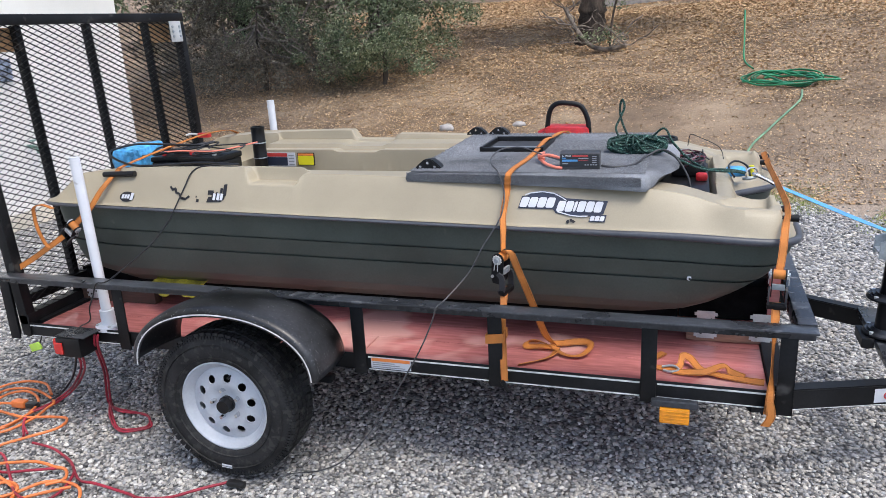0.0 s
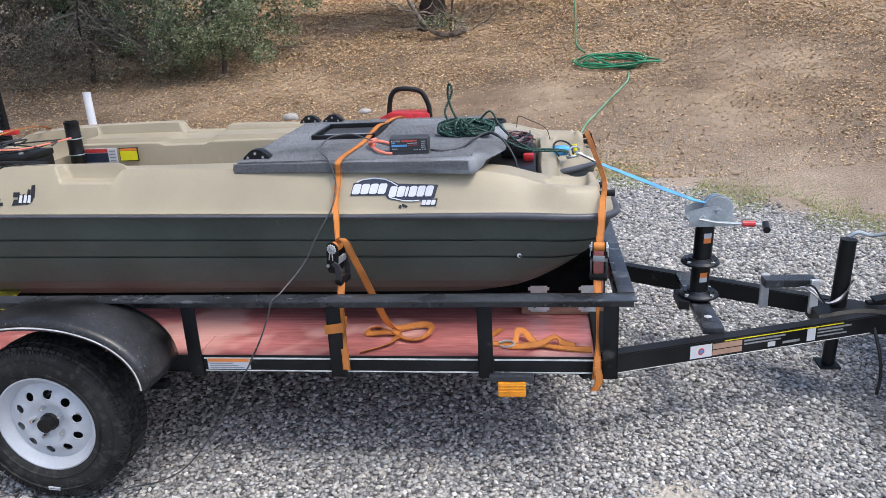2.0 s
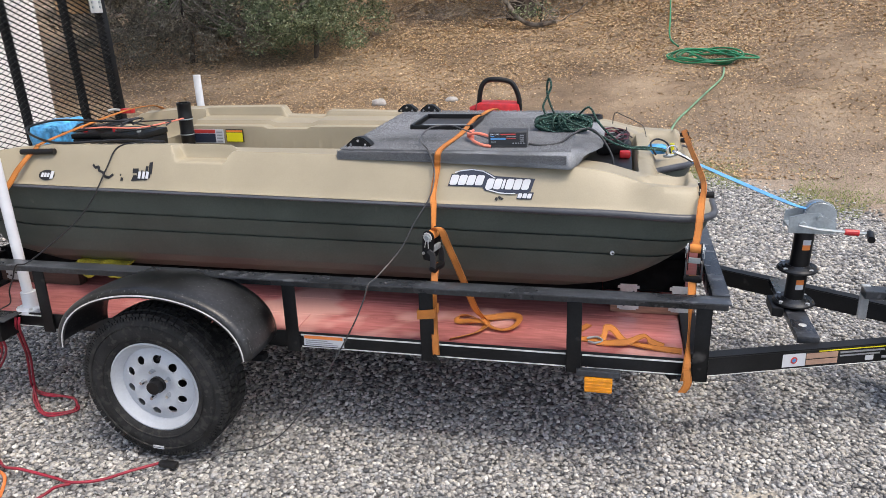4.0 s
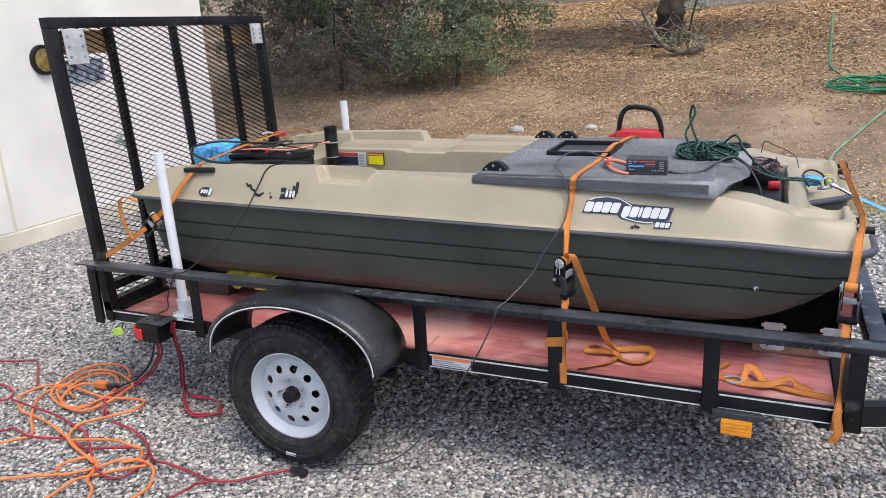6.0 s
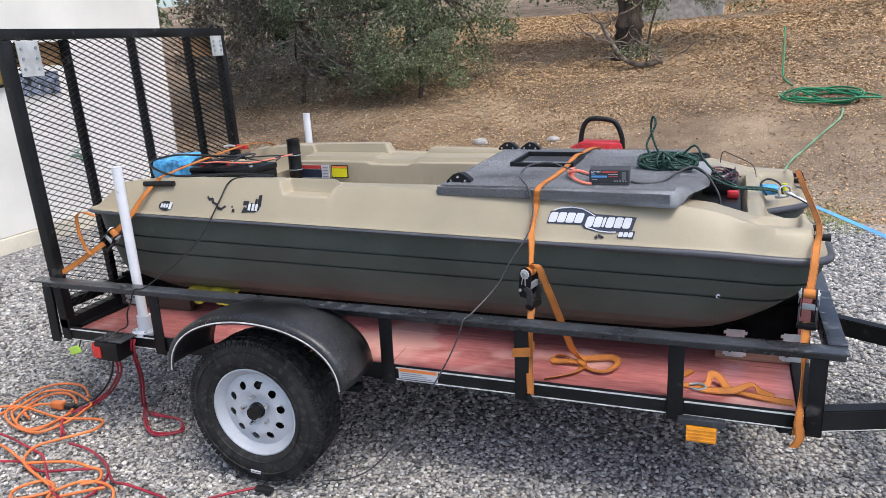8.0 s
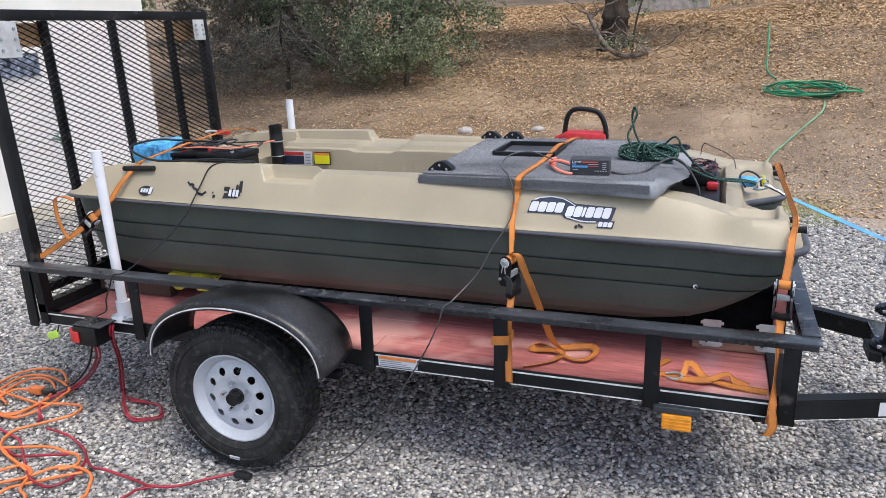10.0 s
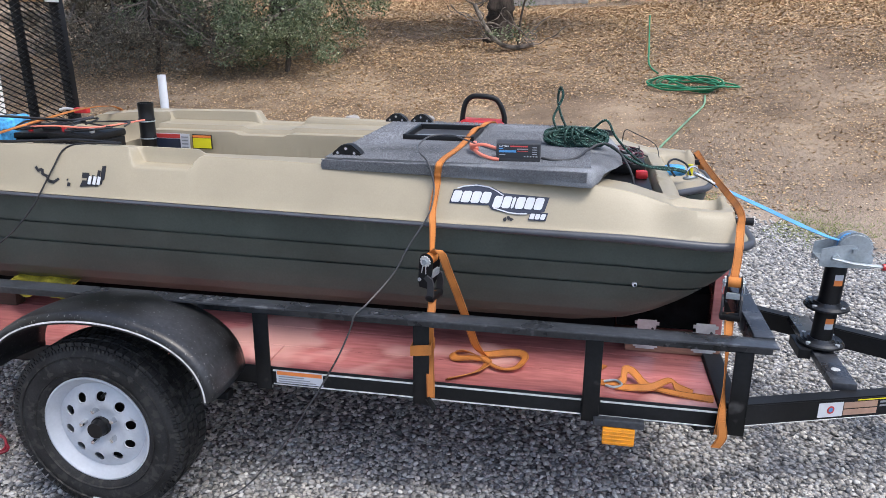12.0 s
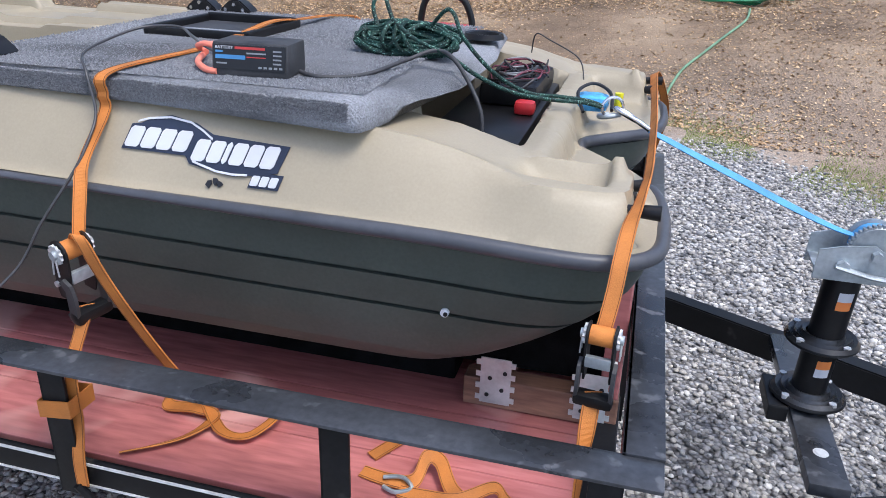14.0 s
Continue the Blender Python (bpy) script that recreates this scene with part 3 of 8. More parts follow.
# cross bar under the winch stand
tpart("cross_bar", box_bm((3.475, 0.452, 0.345), (3.555, 1.075, 0.374), 0.004), RAIL_STEEL, smooth=True)
for y in (0.56,):
    v, f = lathe([(0.0, 0.376), (0.011, 0.376), (0.011, 0.3745), (0.016, 0.3745)], 16, "z", (3.515, y, 0))
    ob = mesh_object("bolt", v, f, GALV, trailer)
    ob.matrix_parent_inverse = TM
# coupler
verts, faces = [], []
sections = [(3.99, 0.080, 0.262, 0.322), (4.07, 0.074, 0.250, 0.336), (4.16, 0.058, 0.252, 0.340), (4.22, 0.050, 0.246, 0.334), (4.29, 0.047, 0.236, 0.322), (4.345, 0.043, 0.232, 0.304), (4.372, 0.030, 0.236, 0.280)]
for x, hw, z0, z1 in sections:
    c = 0.3 * min(hw, (z1 - z0) / 2)
    for dy, z in ((-hw, z0), (-hw, z1 - c), (-hw + c, z1), (hw - c, z1), (hw, z1 - c), (hw, z0)):
        verts.append((x, 0.7625 + dy, z))
for i in range(len(sections) - 1):
    for k in range(6):
        q = (k + 1) % 6
        faces.append((i * 6 + k, i * 6 + q, i * 6 + 6 + q, i * 6 + 6 + k))
faces += [tuple(range(5, -1, -1)), tuple(len(verts) - 6 + k for k in range(6))]
cp = mesh_object("coupler", verts, faces, BLACK_STEEL, trailer, "stamped black ball coupler", True, 30)
cp.matrix_parent_inverse = TM
latch = tpart("coupler_latch", box_bm((4.20, 0.748, 0.342), (4.29, 0.778, 0.356), 0.004), BLACK_STEEL)
part("latch_lever", box_bm((4.225, 0.735, 0.357), (4.30, 0.79, 0.366), 0.003, Matrix.Translation((4.225, 0, 0.357)) @ Matrix.Rotation(radians(-12), 4, "Y") @ Matrix.Translation((-4.225, 0, -0.357))), BLACK_STEEL, latch)
# spare carrier bracket on the far beam
for x in (3.80, 3.98):
    tpart("bracket", box_bm((x, 0.77 + (4.0 - x) * 0.42, 0.29), (x + 0.035, 0.79 + (4.0 - x) * 0.42, 0.44), 0.003), GALV, None, "grey steel bracket")
tpart("bracket", box_bm((3.80, 0.80, 0.40), (4.01, 0.87, 0.435), 0.004), RAIL_STEEL)
# jack
jack = tpart("jack", cyl_bm((4.085, 0.7625, 0.25), (4.10, 0.7625, 0.625), 0.032, n=24), BLACK_STEEL, smooth=True)
part("foot_tube", cyl_bm((4.075, 0.7625, 0.074), (4.085, 0.7625, 0.25), 0.026, n=20), BLACK_STEEL, jack, smooth=True)
part("foot_plate", box_bm((4.03, 0.715, 0.062), (4.115, 0.81, 0.074), 0.004), BLACK_STEEL, jack)
v, f = tube(smooth_path([(4.10, 0.76, 0.635), (4.13, 0.755, 0.655), (4.18, 0.75, 0.642), (4.235, 0.745, 0.652), (4.262, 0.742, 0.662)], 6), 0.008, 8)
mesh_object("crank", v, f, ZINC, jack, "bent zinc crank", True)
part("crank_grip", cyl_bm((4.262, 0.742, 0.655), (4.275, 0.742, 0.762), 0.0155, n=16), BLACK_PLASTIC, jack, smooth=True)

# winch stand
FLANGE_STEEL = mat("worn_shiny_black_steel", (0.05, 0.052, 0.056), 0.3, 0.4, 0.3, 8, 90, 0.15, 0.001)
stand = tpart("winch_stand", cyl_bm((3.515, 0.765, 0.375), (3.53, 0.765, 0.72), 0.038, n=28), BLACK_PLASTIC, None, "glossy black winch post", smooth=True)
for z, s in ((0.395, 1.0), (0.538, 0.95)):
    v, f = lathe([(0.0, z - 0.009), (0.080 * s, z - 0.009), (0.084 * s, z - 0.005), (0.082 * s, z), (0.0, z)], 36, "z", (3.517, 0.765, 0))
    mesh_object("flange", v, f, BLACK_STEEL, stand, "round black flange", True)
    v, f = lathe([(0.036, z + 0.014), (0.045, z + 0.017), (0.05, z + 0.006), (0.06, z + 0.012), (0.064, z + 0.004), (0.073, z + 0.009), (0.080, z)], 36, "z", (3.517, 0.765, 0))
    mesh_object("collar_ring", v, f, FLANGE_STEEL, stand, "", True)
    for a in (40, 130, 220, 310):
        x, y = 3.515 + 0.071 * s * math.cos(radians(a)), 0.765 + 0.071 * s * math.sin(radians(a))
        part("bolt", cyl_bm((x, y, z), (x, y, z + 0.010), 0.009, n=6), GALV, stand)
part("bolt_block", box_bm((3.425, 0.695, 0.345), (3.47, 0.835, 0.385), 0.005), BLACK_STEEL, stand)
for z, ang, c in ((0.625, -115, 0), (0.455, -115, 1)):
    for k, mt in ((0, DECAL_ORANGE), (1, DECAL_WHITE)):
        verts, faces = [], []
        for i in range(7):
            a = radians(ang + 12 + i * 8)
            for h in (0, 0.021):
                zz = z + (h + (0.021 if (k ^ c) else 0.0)) - (0.0 if c else 0.0)
                x0 = 3.515 + 0.015 * (zz - 0.375) / 0.345
                verts.append((x0 + 0.0388 * math.cos(a), 0.765 + 0.0388 * math.sin(a), zz))
        for i in range(6):
            faces.append((2 * i, 2 * i + 2, 2 * i + 3, 2 * i + 1))
        mesh_object("sticker", verts, faces, mt, stand, "orange and white sticker")
# winch
winch = tpart("winch", box_bm((3.455, 0.715, 0.716), (3.62, 0.815, 0.722), 0.002), ZINC, None, "zinc-plated hand winch", smooth=True)
for y0 in (0.714, 0.812):
    bm = bmesh.new()
    prof = [(3.452, 0.70), (3.625, 0.70), (3.63, 0.745), (3.60, 0.76), (3.56, 0.785), (3.50, 0.778), (3.455, 0.765)]
    a = [bm.verts.new((x, y0, z)) for x, z in prof]
    b = [bm.verts.new((x, y0 + 0.004, z)) for x, z in prof]
    bm.faces.new(a)
    bm.faces.new(b[::-1])
    for i in range(len(prof)):
        j = (i + 1) % len(prof)
        bm.faces.new((a[i], b[i], b[j], a[j]))
    bmesh.ops.recalc_face_normals(bm, faces=bm.faces)
    part("side_plate", bm, ZINC, winch)
v, f = lathe([(0.0, 0.728), (0.054, 0.728), (0.058, 0.732), (0.058, 0.738), (0.052, 0.742), (0.03, 0.744), (0.03, 0.79), (0.052, 0.795), (0.052, 0.80), (0.0, 0.80)], 40, "y", (3.57, 0, 0.765))
mesh_object("drum_gear", v, f, ZINC, winch, "zinc gear drum", True)
bm = bmesh.new()
for i in range(40):
    a = 2 * math.pi * i / 40
    box(bm, (3.57 + 0.058 * math.cos(a) - 0.003, 0.729, 0.765 + 0.058 * math.sin(a) - 0.003), (3.57 + 0.058 * math.cos(a) + 0.003, 0.741, 0.765 + 0.058 * math.sin(a) + 0.003))
part("gear_teeth", bm, ZINC, winch)
v, f = lathe([(0.031, 0.745), (0.046, 0.746), (0.046, 0.789), (0.031, 0.79)], 32, "y", (3.57, 0, 0.765))
mesh_object("strap_roll", v, f, BLUE_STRAP, winch, "blue strap wound on the drum", True)
for x, z, r in ((3.505, 0.735, 0.014), (3.565, 0.765, 0.011)):
    part("bolt", cyl_bm((x, 0.700, z), (x, 0.714, z), r, n=6), ZINC, winch)
v, f = tube([Vector((3.49, 0.706, 0.735)), Vector((3.56, 0.700, 0.722)), Vector((3.66, 0.690, 0.718)), Vector((3.745, 0.685, 0.716))], 0.009, 8, squash=0.6)
mesh_object("handle", v, f, ZINC, winch, "zinc handle with a red band", True)
part("handle_band", cyl_bm((3.655, 0.690, 0.718), (3.705, 0.687, 0.717), 0.0125, n=12), RED_PLASTIC, winch)
part("grip", cyl_bm((3.735, 0.63, 0.708), (3.745, 0.69, 0.716), 0.014, n=14), BLACK_PLASTIC, winch)

# the tongue is a little shorter than its drawing
SHORT = Matrix.Translation((3.1, 0, 0)) @ Matrix.Diagonal((0.983, 1, 1, 1)) @ Matrix.Translation((-3.1, 0, 0))
for ob in trailer.children_recursive:
    if ob.type == "MESH" and max(v.co.x for v in ob.data.vertices) > 3.2:
        ob.data.transform(SHORT)

# amber marker and tail lamp
am = tpart("marker_lamp", box_bm((2.700, -0.022, 0.330), (2.795, 0.012, 0.386), 0.006), AMBER, None, "amber side marker lamp", smooth=True)
part("lamp_bracket", box_bm((2.672, -0.018, 0.387), (2.82, 0.03, 0.412), 0.005), RAIL_STEEL, am)
for i in range(4):
    part("lens_rib", box_bm((2.702, -0.0235, 0.338 + i * 0.012), (2.793, -0.0215, 0.341 + i * 0.012), 0.0006), AMBER, am)
tl = tpart("tail_lamp", box_bm((0.30, -0.105, 0.382), (0.425, -0.004, 0.468), 0.012), BLACK_PLASTIC, None, "red tail lamp in a black housing", smooth=True)
part("red_lens", box_bm((0.282, -0.100, 0.392), (0.299, -0.012, 0.456), 0.007), RED_LENS, tl, smooth=True)
part("side_lens", box_bm((0.303, -0.112, 0.396), (0.338, -0.1055, 0.446), 0.002), RED_LENS, tl)
part("lamp_bracket", box_bm((0.30, -0.10, 0.469), (0.45, -0.005, 0.473), 0.001), RAIL_STEEL, tl, "grey steel bracket plate")
tag = tpart("lime_tag", box_bm((0.05, -0.012, 0.345), (0.11, 0.0, 0.380), 0.004, Matrix.Translation((0.08, 0, 0.36)) @ Matrix.Rotation(radians(-18), 4, "Y") @ Matrix.Translation((-0.08, 0, -0.36))), GREEN_TAG, None, "lime green tag")
part("tag_cord", cyl_bm((0.10, -0.005, 0.372), (0.115, 0.004, 0.412), 0.003, n=8), CORD_BLACK, tag)

# wheels and fenders
AX, AZ = 1.163, 0.312


def wheel(cy, out):
    """A wheel whose outer face looks along out (-1: towards -y)."""
    e = new("wheel")
    e.parent = trailer
    e.matrix_parent_inverse = TM
    e.matrix_world = Matrix.Translation((AX, cy, AZ)) @ Matrix.Diagonal((0.868, 0.80, 0.868, 1))
    o = out
    prof = [(0.200, 0.070), (0.206, 0.090), (0.222, 0.101), (0.255, 0.107), (0.294, 0.101), (0.315, 0.090), (0.329, 0.072), (0.334, 0.040),
            (0.335, 0.0), (0.334, -0.040), (0.329, -0.072), (0.315, -0.090), (0.294, -0.101), (0.255, -0.107), (0.21, -0.095), (0.200, -0.07)]
    v, f = lathe([(r, h * o) for r, h in prof], 96, "y")
    ty = mesh_object("tyre", v, f, TYRE, e, "dark rubber tyre", True)
    # tread blocks and shoulder ribs
    verts, faces = [], []

    def blk(a0, a1, h0, h1, r0, r1):
        k = len(verts)
        for r in (r0, r1):
            for a, h in ((a0, h0), (a1, h0), (a1, h1), (a0, h1)):
                verts.append((r * math.cos(a), h * o, r * math.sin(a)))
        for q in ((0, 1, 2, 3), (4, 5, 6, 7), (0, 1, 5, 4), (1, 2, 6, 5), (2, 3, 7, 6), (3, 0, 4, 7)):
            faces.append(tuple(k + i for i in q))

    rows = ((-0.086, -0.052), (-0.046, -0.018), (-0.013, 0.013), (0.018, 0.046), (0.052, 0.086))
    nt = 66
    for ri, (h0, h1) in enumerate(rows):
        for i in range(nt):
            a = 2 * math.pi * (i + 0.3 * (ri % 2)) / nt
            top = 0.3395 if 0 < ri < 4 else 0.336
            blk(a, a + 2 * math.pi / nt * 0.8, h0, h1, 0.317, top)
    mesh_object("tread", verts, faces, TYRE, ty, "blocky tread")
    verts, faces = [], []
    for i in range(nt * 2):
        a = 2 * math.pi * i / (nt * 2)
        blk(a, a + 2 * math.pi / nt / 2 * 0.6, 0.088, 0.0945, 0.305, 0.3235)
    mesh_object("shoulder_rib", verts, faces, TYRE, ty)
    for r in (0.232, 0.287):
        v, f = lathe([(r - 0.003, 0.100 * o), (r, 0.1085 * o), (r + 0.003, 0.100 * o)], 72, "y")
        mesh_object("sidewall_ring", v, f, TYRE, ty, "", True)
    part("white_mark", box_bm((-0.028, o * 0.1035 - 0.003, -0.294), (0.022, o * 0.1035 + 0.003, -0.279), 0.001, Matrix.Rotation(0.06, 4, "Y")), DECAL_WHITE, ty, "white sticker")
    # rim: lip, barrel, disc with ten holes
    v, f = lathe([(r, h * o) for r, h in [(0.190, 0.075), (0.204, 0.086), (0.206, 0.092), (0.200, 0.094), (0.194, 0.088), (0.186, 0.074), (0.176, 0.066), (0.168, 0.053), (0.166, -0.08)]], 72, "y")
    rim = mesh_object("rim", v, f, RIM_WHITE, e, "white painted steel wheel with ten round holes", True)
    nh = 10
    ring_r, hole_r = 0.124, 0.0185
    pts, edges = [], []

    def loop(cx, cz, r, n):
        k = len(pts)
        for i in range(n):
            a = 2 * math.pi * i / n
            pts.append(Vector((cx + r * math.cos(a), cz + r * math.sin(a))))
            edges.append((k + i, k + (i + 1) % n))

    from mathutils import geometry
    loop(0, 0, 0.168, 72)
    loop(0, 0, 0.034, 24)
    holes = []
    for i in range(nh):
        a = 2 * math.pi * (i + 0.25) / nh
        holes.append((ring_r * math.cos(a), ring_r * math.sin(a)))
        loop(*holes[-1], hole_r, 18)
    for r, n in ((0.158, 60), (0.098, 40), (0.08, 36), (0.06, 30)):
        for i in range(n):
            a = 2 * math.pi * i / n
            p = Vector((r * math.cos(a), r * math.sin(a)))
            if all((p - Vector(h)).length > hole_r + 0.003 for h in holes):
                pts.append(p)
    vs, _, fs, _, _, _ = geometry.delaunay_2d_cdt(pts, edges, [], 0, 1e-6)
    keep = []
    for t in fs:
        c = (vs[t[0]] + vs[t[1]] + vs[t[2]]) / 3
        if c.length > 0.0345 and c.length < 0.168 and all((c - Vector(h)).length > hole_r - 0.0005 for h in holes):
            keep.append(t)
    hgt = [(0.0, 0.056), (0.06, 0.056), (0.08, 0.068), (0.092, 0.074), (0.112, 0.075), (0.136, 0.066), (0.150, 0.058), (0.168, 0.053)]
    vv = [(p.x, o * interp(p.length, hgt), p.y) for p in vs]
    base = len(vv)
    vv += [(x, y - o * 0.006, z) for x, y, z in vv]
    ff = list(keep) + [tuple(i + base for i in t[::-1]) for t in keep]
    cnt = {}
    for t in keep:
        for a, b in ((t[0], t[1]), (t[1], t[2]), (t[2], t[0])):
            cnt[(a, b)] = 1
    for a, b in cnt:
        if (b, a) not in cnt:
            ff.append((a, b, b + base, a + base))
    disc = mesh_object("disc", vv, ff, RIM_WHITE, rim, "", True)
    bmk = bmesh.new()
    cyl(bmk, (0, -0.01 * o, 0), (0, -0.014 * o, 0), 0.165, n=40)
    part("brake_drum", bmk, DARK_HOLE, rim)
    hub = part("hub", cyl_bm((0, 0.0, 0), (0, o * 0.072, 0), 0.036, n=24), BLACK_STEEL, e, "black greasy hub with a rubber cap", smooth=True)
    part("hub_cap", cyl_bm((0, o * 0.072, 0), (0, o * 0.104, 0), 0.032, 0.029, n=24), BLACK_PLASTIC, hub, smooth=True)
    for i in range(5):
        a = 2 * math.pi * (i + 0.4) / 5
        x, z = 0.066 * math.cos(a), 0.066 * math.sin(a)
        part("lug_nut", cyl_bm((x, o * 0.056, z), (x, o * 0.085, z), 0.012, 0.008, n=6), CHROME, hub)
    a = radians(75)
    part("valve", cyl_bm((0.14 * math.cos(a), o * 0.056, 0.14 * math.sin(a)), (0.135 * math.cos(a), o * 0.088, 0.135 * math.sin(a)), 0.005, n=8), BLACK_PLASTIC, rim)
    return e


wheel(-0.143, -1)
wheel(W + 0.143, 1)
tpart("axle", cyl_bm((AX, -0.05, AZ - 0.01), (AX, W + 0.05, AZ - 0.01), 0.03), BLACK_STEEL)
for y in (0.03, W - 0.03):
    tpart("leaf_spring", box_bm((AX - 0.33, y - 0.02, AZ + 0.015), (AX + 0.33, y + 0.02, AZ + 0.045), 0.006), BLACK_STEEL)
FENDER_STEEL = mat("spattered_black_fender", (0.03, 0.031, 0.034), 0.36, 0.0, 0.45, 4, 70, 0.15, 0.001, spots=((0.17, 0.17, 0.167), 0.355, 130))


def fender(y0, y1, out):
    """A rounded mudguard; y0 is its outer border."""
    verts, faces = [], []
    arc = []
    for i in range(41):
        u = i / 40
        a = radians(178 - 176 * u)
        arc.append((1.214 + 0.378 * math.cos(a), 0.468 + 0.252 * max(0.0, math.sin(a)) ** 0.85))
    sec = [(0.0, -0.030), (0.0, -0.010), (0.006, -0.002), (0.02, 0.001)]
    for j in range(1, 9):
        sec.append((0.02 + (abs(y1 - y0) - 0.02) * j / 8, 0.001 + 0.006 * math.sin(math.pi * j / 8) - 0.022 * (j / 8) ** 2))
    cx, cz = 1.214, 0.41
    for x, z in arc:
        d = Vector((x - cx, 0, z - cz)).normalized()
        for w, h in sec:
            p = Vector((x, 0, z)) + d * h
            verts.append((p.x, y0 - out * w, p.z))
    m = len(sec)
    for i in range(len(arc) - 1):
        for j in range(m - 1):
            faces.append((i * m + j, i * m + j + 1, (i + 1) * m + j + 1, (i + 1) * m + j))
    ob = mesh_object("fender", verts, faces, FENDER_STEEL, trailer, "black steel fender with white edge line and dried spatter", True, 60)
    ob.matrix_parent_inverse = TM
    so = ob.modifiers.new("thick", "SOLIDIFY")
    so.thickness = 0.003
    v, f = [], []
    for i, (x, z) in enumerate(arc):
        d = Vector((x - cx, 0, z - cz)).normalized()
        for h in (-0.024, -0.019):
            p = Vector((x, 0, z)) + d * h
            for yy in (y0 + out * 0.0025, y0 + out * 0.0040):
                v.append((p.x, yy, p.z))
    for i in range(len(arc) - 1):
        for a, b in ((0, 1), (1, 3), (3, 2), (2, 0)):
            f.append((i * 4 + a, i * 4 + b, i * 4 + 4 + b, i * 4 + 4 + a))
    mesh_object("edge_line", v, f, WHITE_LINE, ob, "white edge line")


fender(-0.268, -0.012, -1)
fender(W + 0.268, W + 0.012, 1)

# ---- the rear gate, folded up ----
GT, GB, GX = 1.755, 0.46, -0.045
gate = thing("ramp_gate", "black steel mesh ramp gate folded upright behind the trailer", "gate", at=(GX, 0.76, GB))
GM = gate.matrix_world.inverted()


def gpart(name, bm, material, parent=None, label="", **kw):
    ob = part(name, bm, material, parent or gate, label, **kw)
    if parent is None:
        ob.matrix_parent_inverse = GM
    return ob


gpart("top_bar", box_bm((GX - 0.045, 0.0, GT - 0.045), (GX + 0.004, W, GT), 0.003), GATE_STEEL, smooth=True)
gpart("bottom_bar", box_bm((GX - 0.045, 0.0, GB), (GX + 0.004, W, GB + 0.045), 0.003), GATE_STEEL)
for y0, y1 in ((0.0, 0.048), (W - 0.048, W)):
    gpart("side_bar", box_bm((GX - 0.045, y0, GB - 0.05), (GX + 0.002, y1, GT - 0.046), 0.003), GATE_STEEL, smooth=True)
for y in (0.322, 0.748, 1.182):
    gpart("upright", box_bm((GX - 0.036, y, GB + 0.046), (GX - 0.004, y + 0.034, GT - 0.046), 0.003), GATE_STEEL)


def expanded_mesh():
    """Diamond mesh: flat strands, each zigzag row sharing knots with the next."""
    verts, faces = [], []
    y0, y1, z0, z1 = 0.045, W - 0.045, GB + 0.045, GT - 0.045
    ww, hh = 0.058, 0.026
    x = GX + 0.007
    wd = 0.0016

    def strand(a, b):
        k = len(verts)
        d = Vector((0, b[0] - a[0], b[1] - a[1])).normalized()
        s = Vector((0, -d.z, d.y)) * wd
        for p in (a, b):
            for q in (-1, 1):
                for dx in (-0.002, 0.002):
                    verts.append((x + dx + 0.002 * q, p[0] + s.y * q, p[1] + s.z * q))
        for q in ((0, 1, 3, 2), (4, 6, 7, 5), (0, 4, 5, 1), (2, 3, 7, 6), (1, 5, 7, 3), (0, 2, 6, 4)):
            faces.append(tuple(k + i for i in q))

    nz = int((z1 - z0) / hh)
    ny = int((y1 - y0) / ww)
    hh, ww = (z1 - z0) / nz, (y1 - y0) / ny
    for j in range(nz):
        for i in range(ny):
            ya, zc = y0 + i * ww, z0 + j * hh
            strand((ya, zc + hh / 2), (ya + ww / 2, zc + hh))
            strand((ya + ww / 2, zc + hh), (ya + ww, zc + hh / 2))
            strand((ya, zc + hh / 2), (ya + ww / 2, zc))
            strand((ya + ww / 2, zc), (ya + ww, zc + hh / 2))
    ob = mesh_object("mesh_panel", verts, faces, GATE_STEEL, gate, "black expanded metal mesh")
    ob["kind"] = "stuff"
    ob.matrix_parent_inverse = GM


expanded_mesh()
for y0, y1, za, zb in ((0.052, 0.165, 1.560, 1.706), (1.372, 1.474, 1.600, 1.712)):
    pl = gpart("mending_plate", box_bm((GX + 0.012, y0, za), (GX + 0.016, y1, zb), 0.001), GALV, None, "bright galvanised mending plate")
    for yy in (y0 + 0.02, y1 - 0.02):
        for zz in (za + 0.03, (za + zb) / 2, zb - 0.03):
            part("bolt", cyl_bm((GX + 0.015, yy, zz), (GX + 0.022, yy, zz), 0.007, n=8), ZINC, pl)
# the gate leans back, more so on the near side
GATE_NEAR, GATE_FAR = (0.131, -0.057), (0.058, -0.033)
for ob in gate.children_recursive:
    for v in ob.data.vertices:
        k = v.co.y / W
        v.co.x += (GATE_NEAR[0] + GATE_NEAR[1] * v.co.z) * (1 - k) + (GATE_FAR[0] + GATE_FAR[1] * v.co.z) * k
WOOD_NEW = mat("pale_orange_lumber", (0.55, 0.33, 0.16), 0.6, vary=0.15, scale=6, fine=60, bump=0.3, stretch=(1, 0.3, 2))
gpart("lumber_block", box_bm((GX - 0.058, 0.07, 1.60), (GX - 0.014, 0.34, 1.70), 0.003), WOOD_NEW, None, "short lumber block")
gpart("lumber_block", box_bm((GX - 0.086, 1.24, 1.60), (GX - 0.046, 1.45, 1.70), 0.003), WOOD_NEW, None, "short lumber block")

# ---- the boat ----
boat = thing("fishing_boat", "small cream and dark green plastic fishing boat strapped on a trailer", "boat", at=(1.6, 0.8, 0.575))
BM = boat.matrix_world.inverted()
YC = 0.80


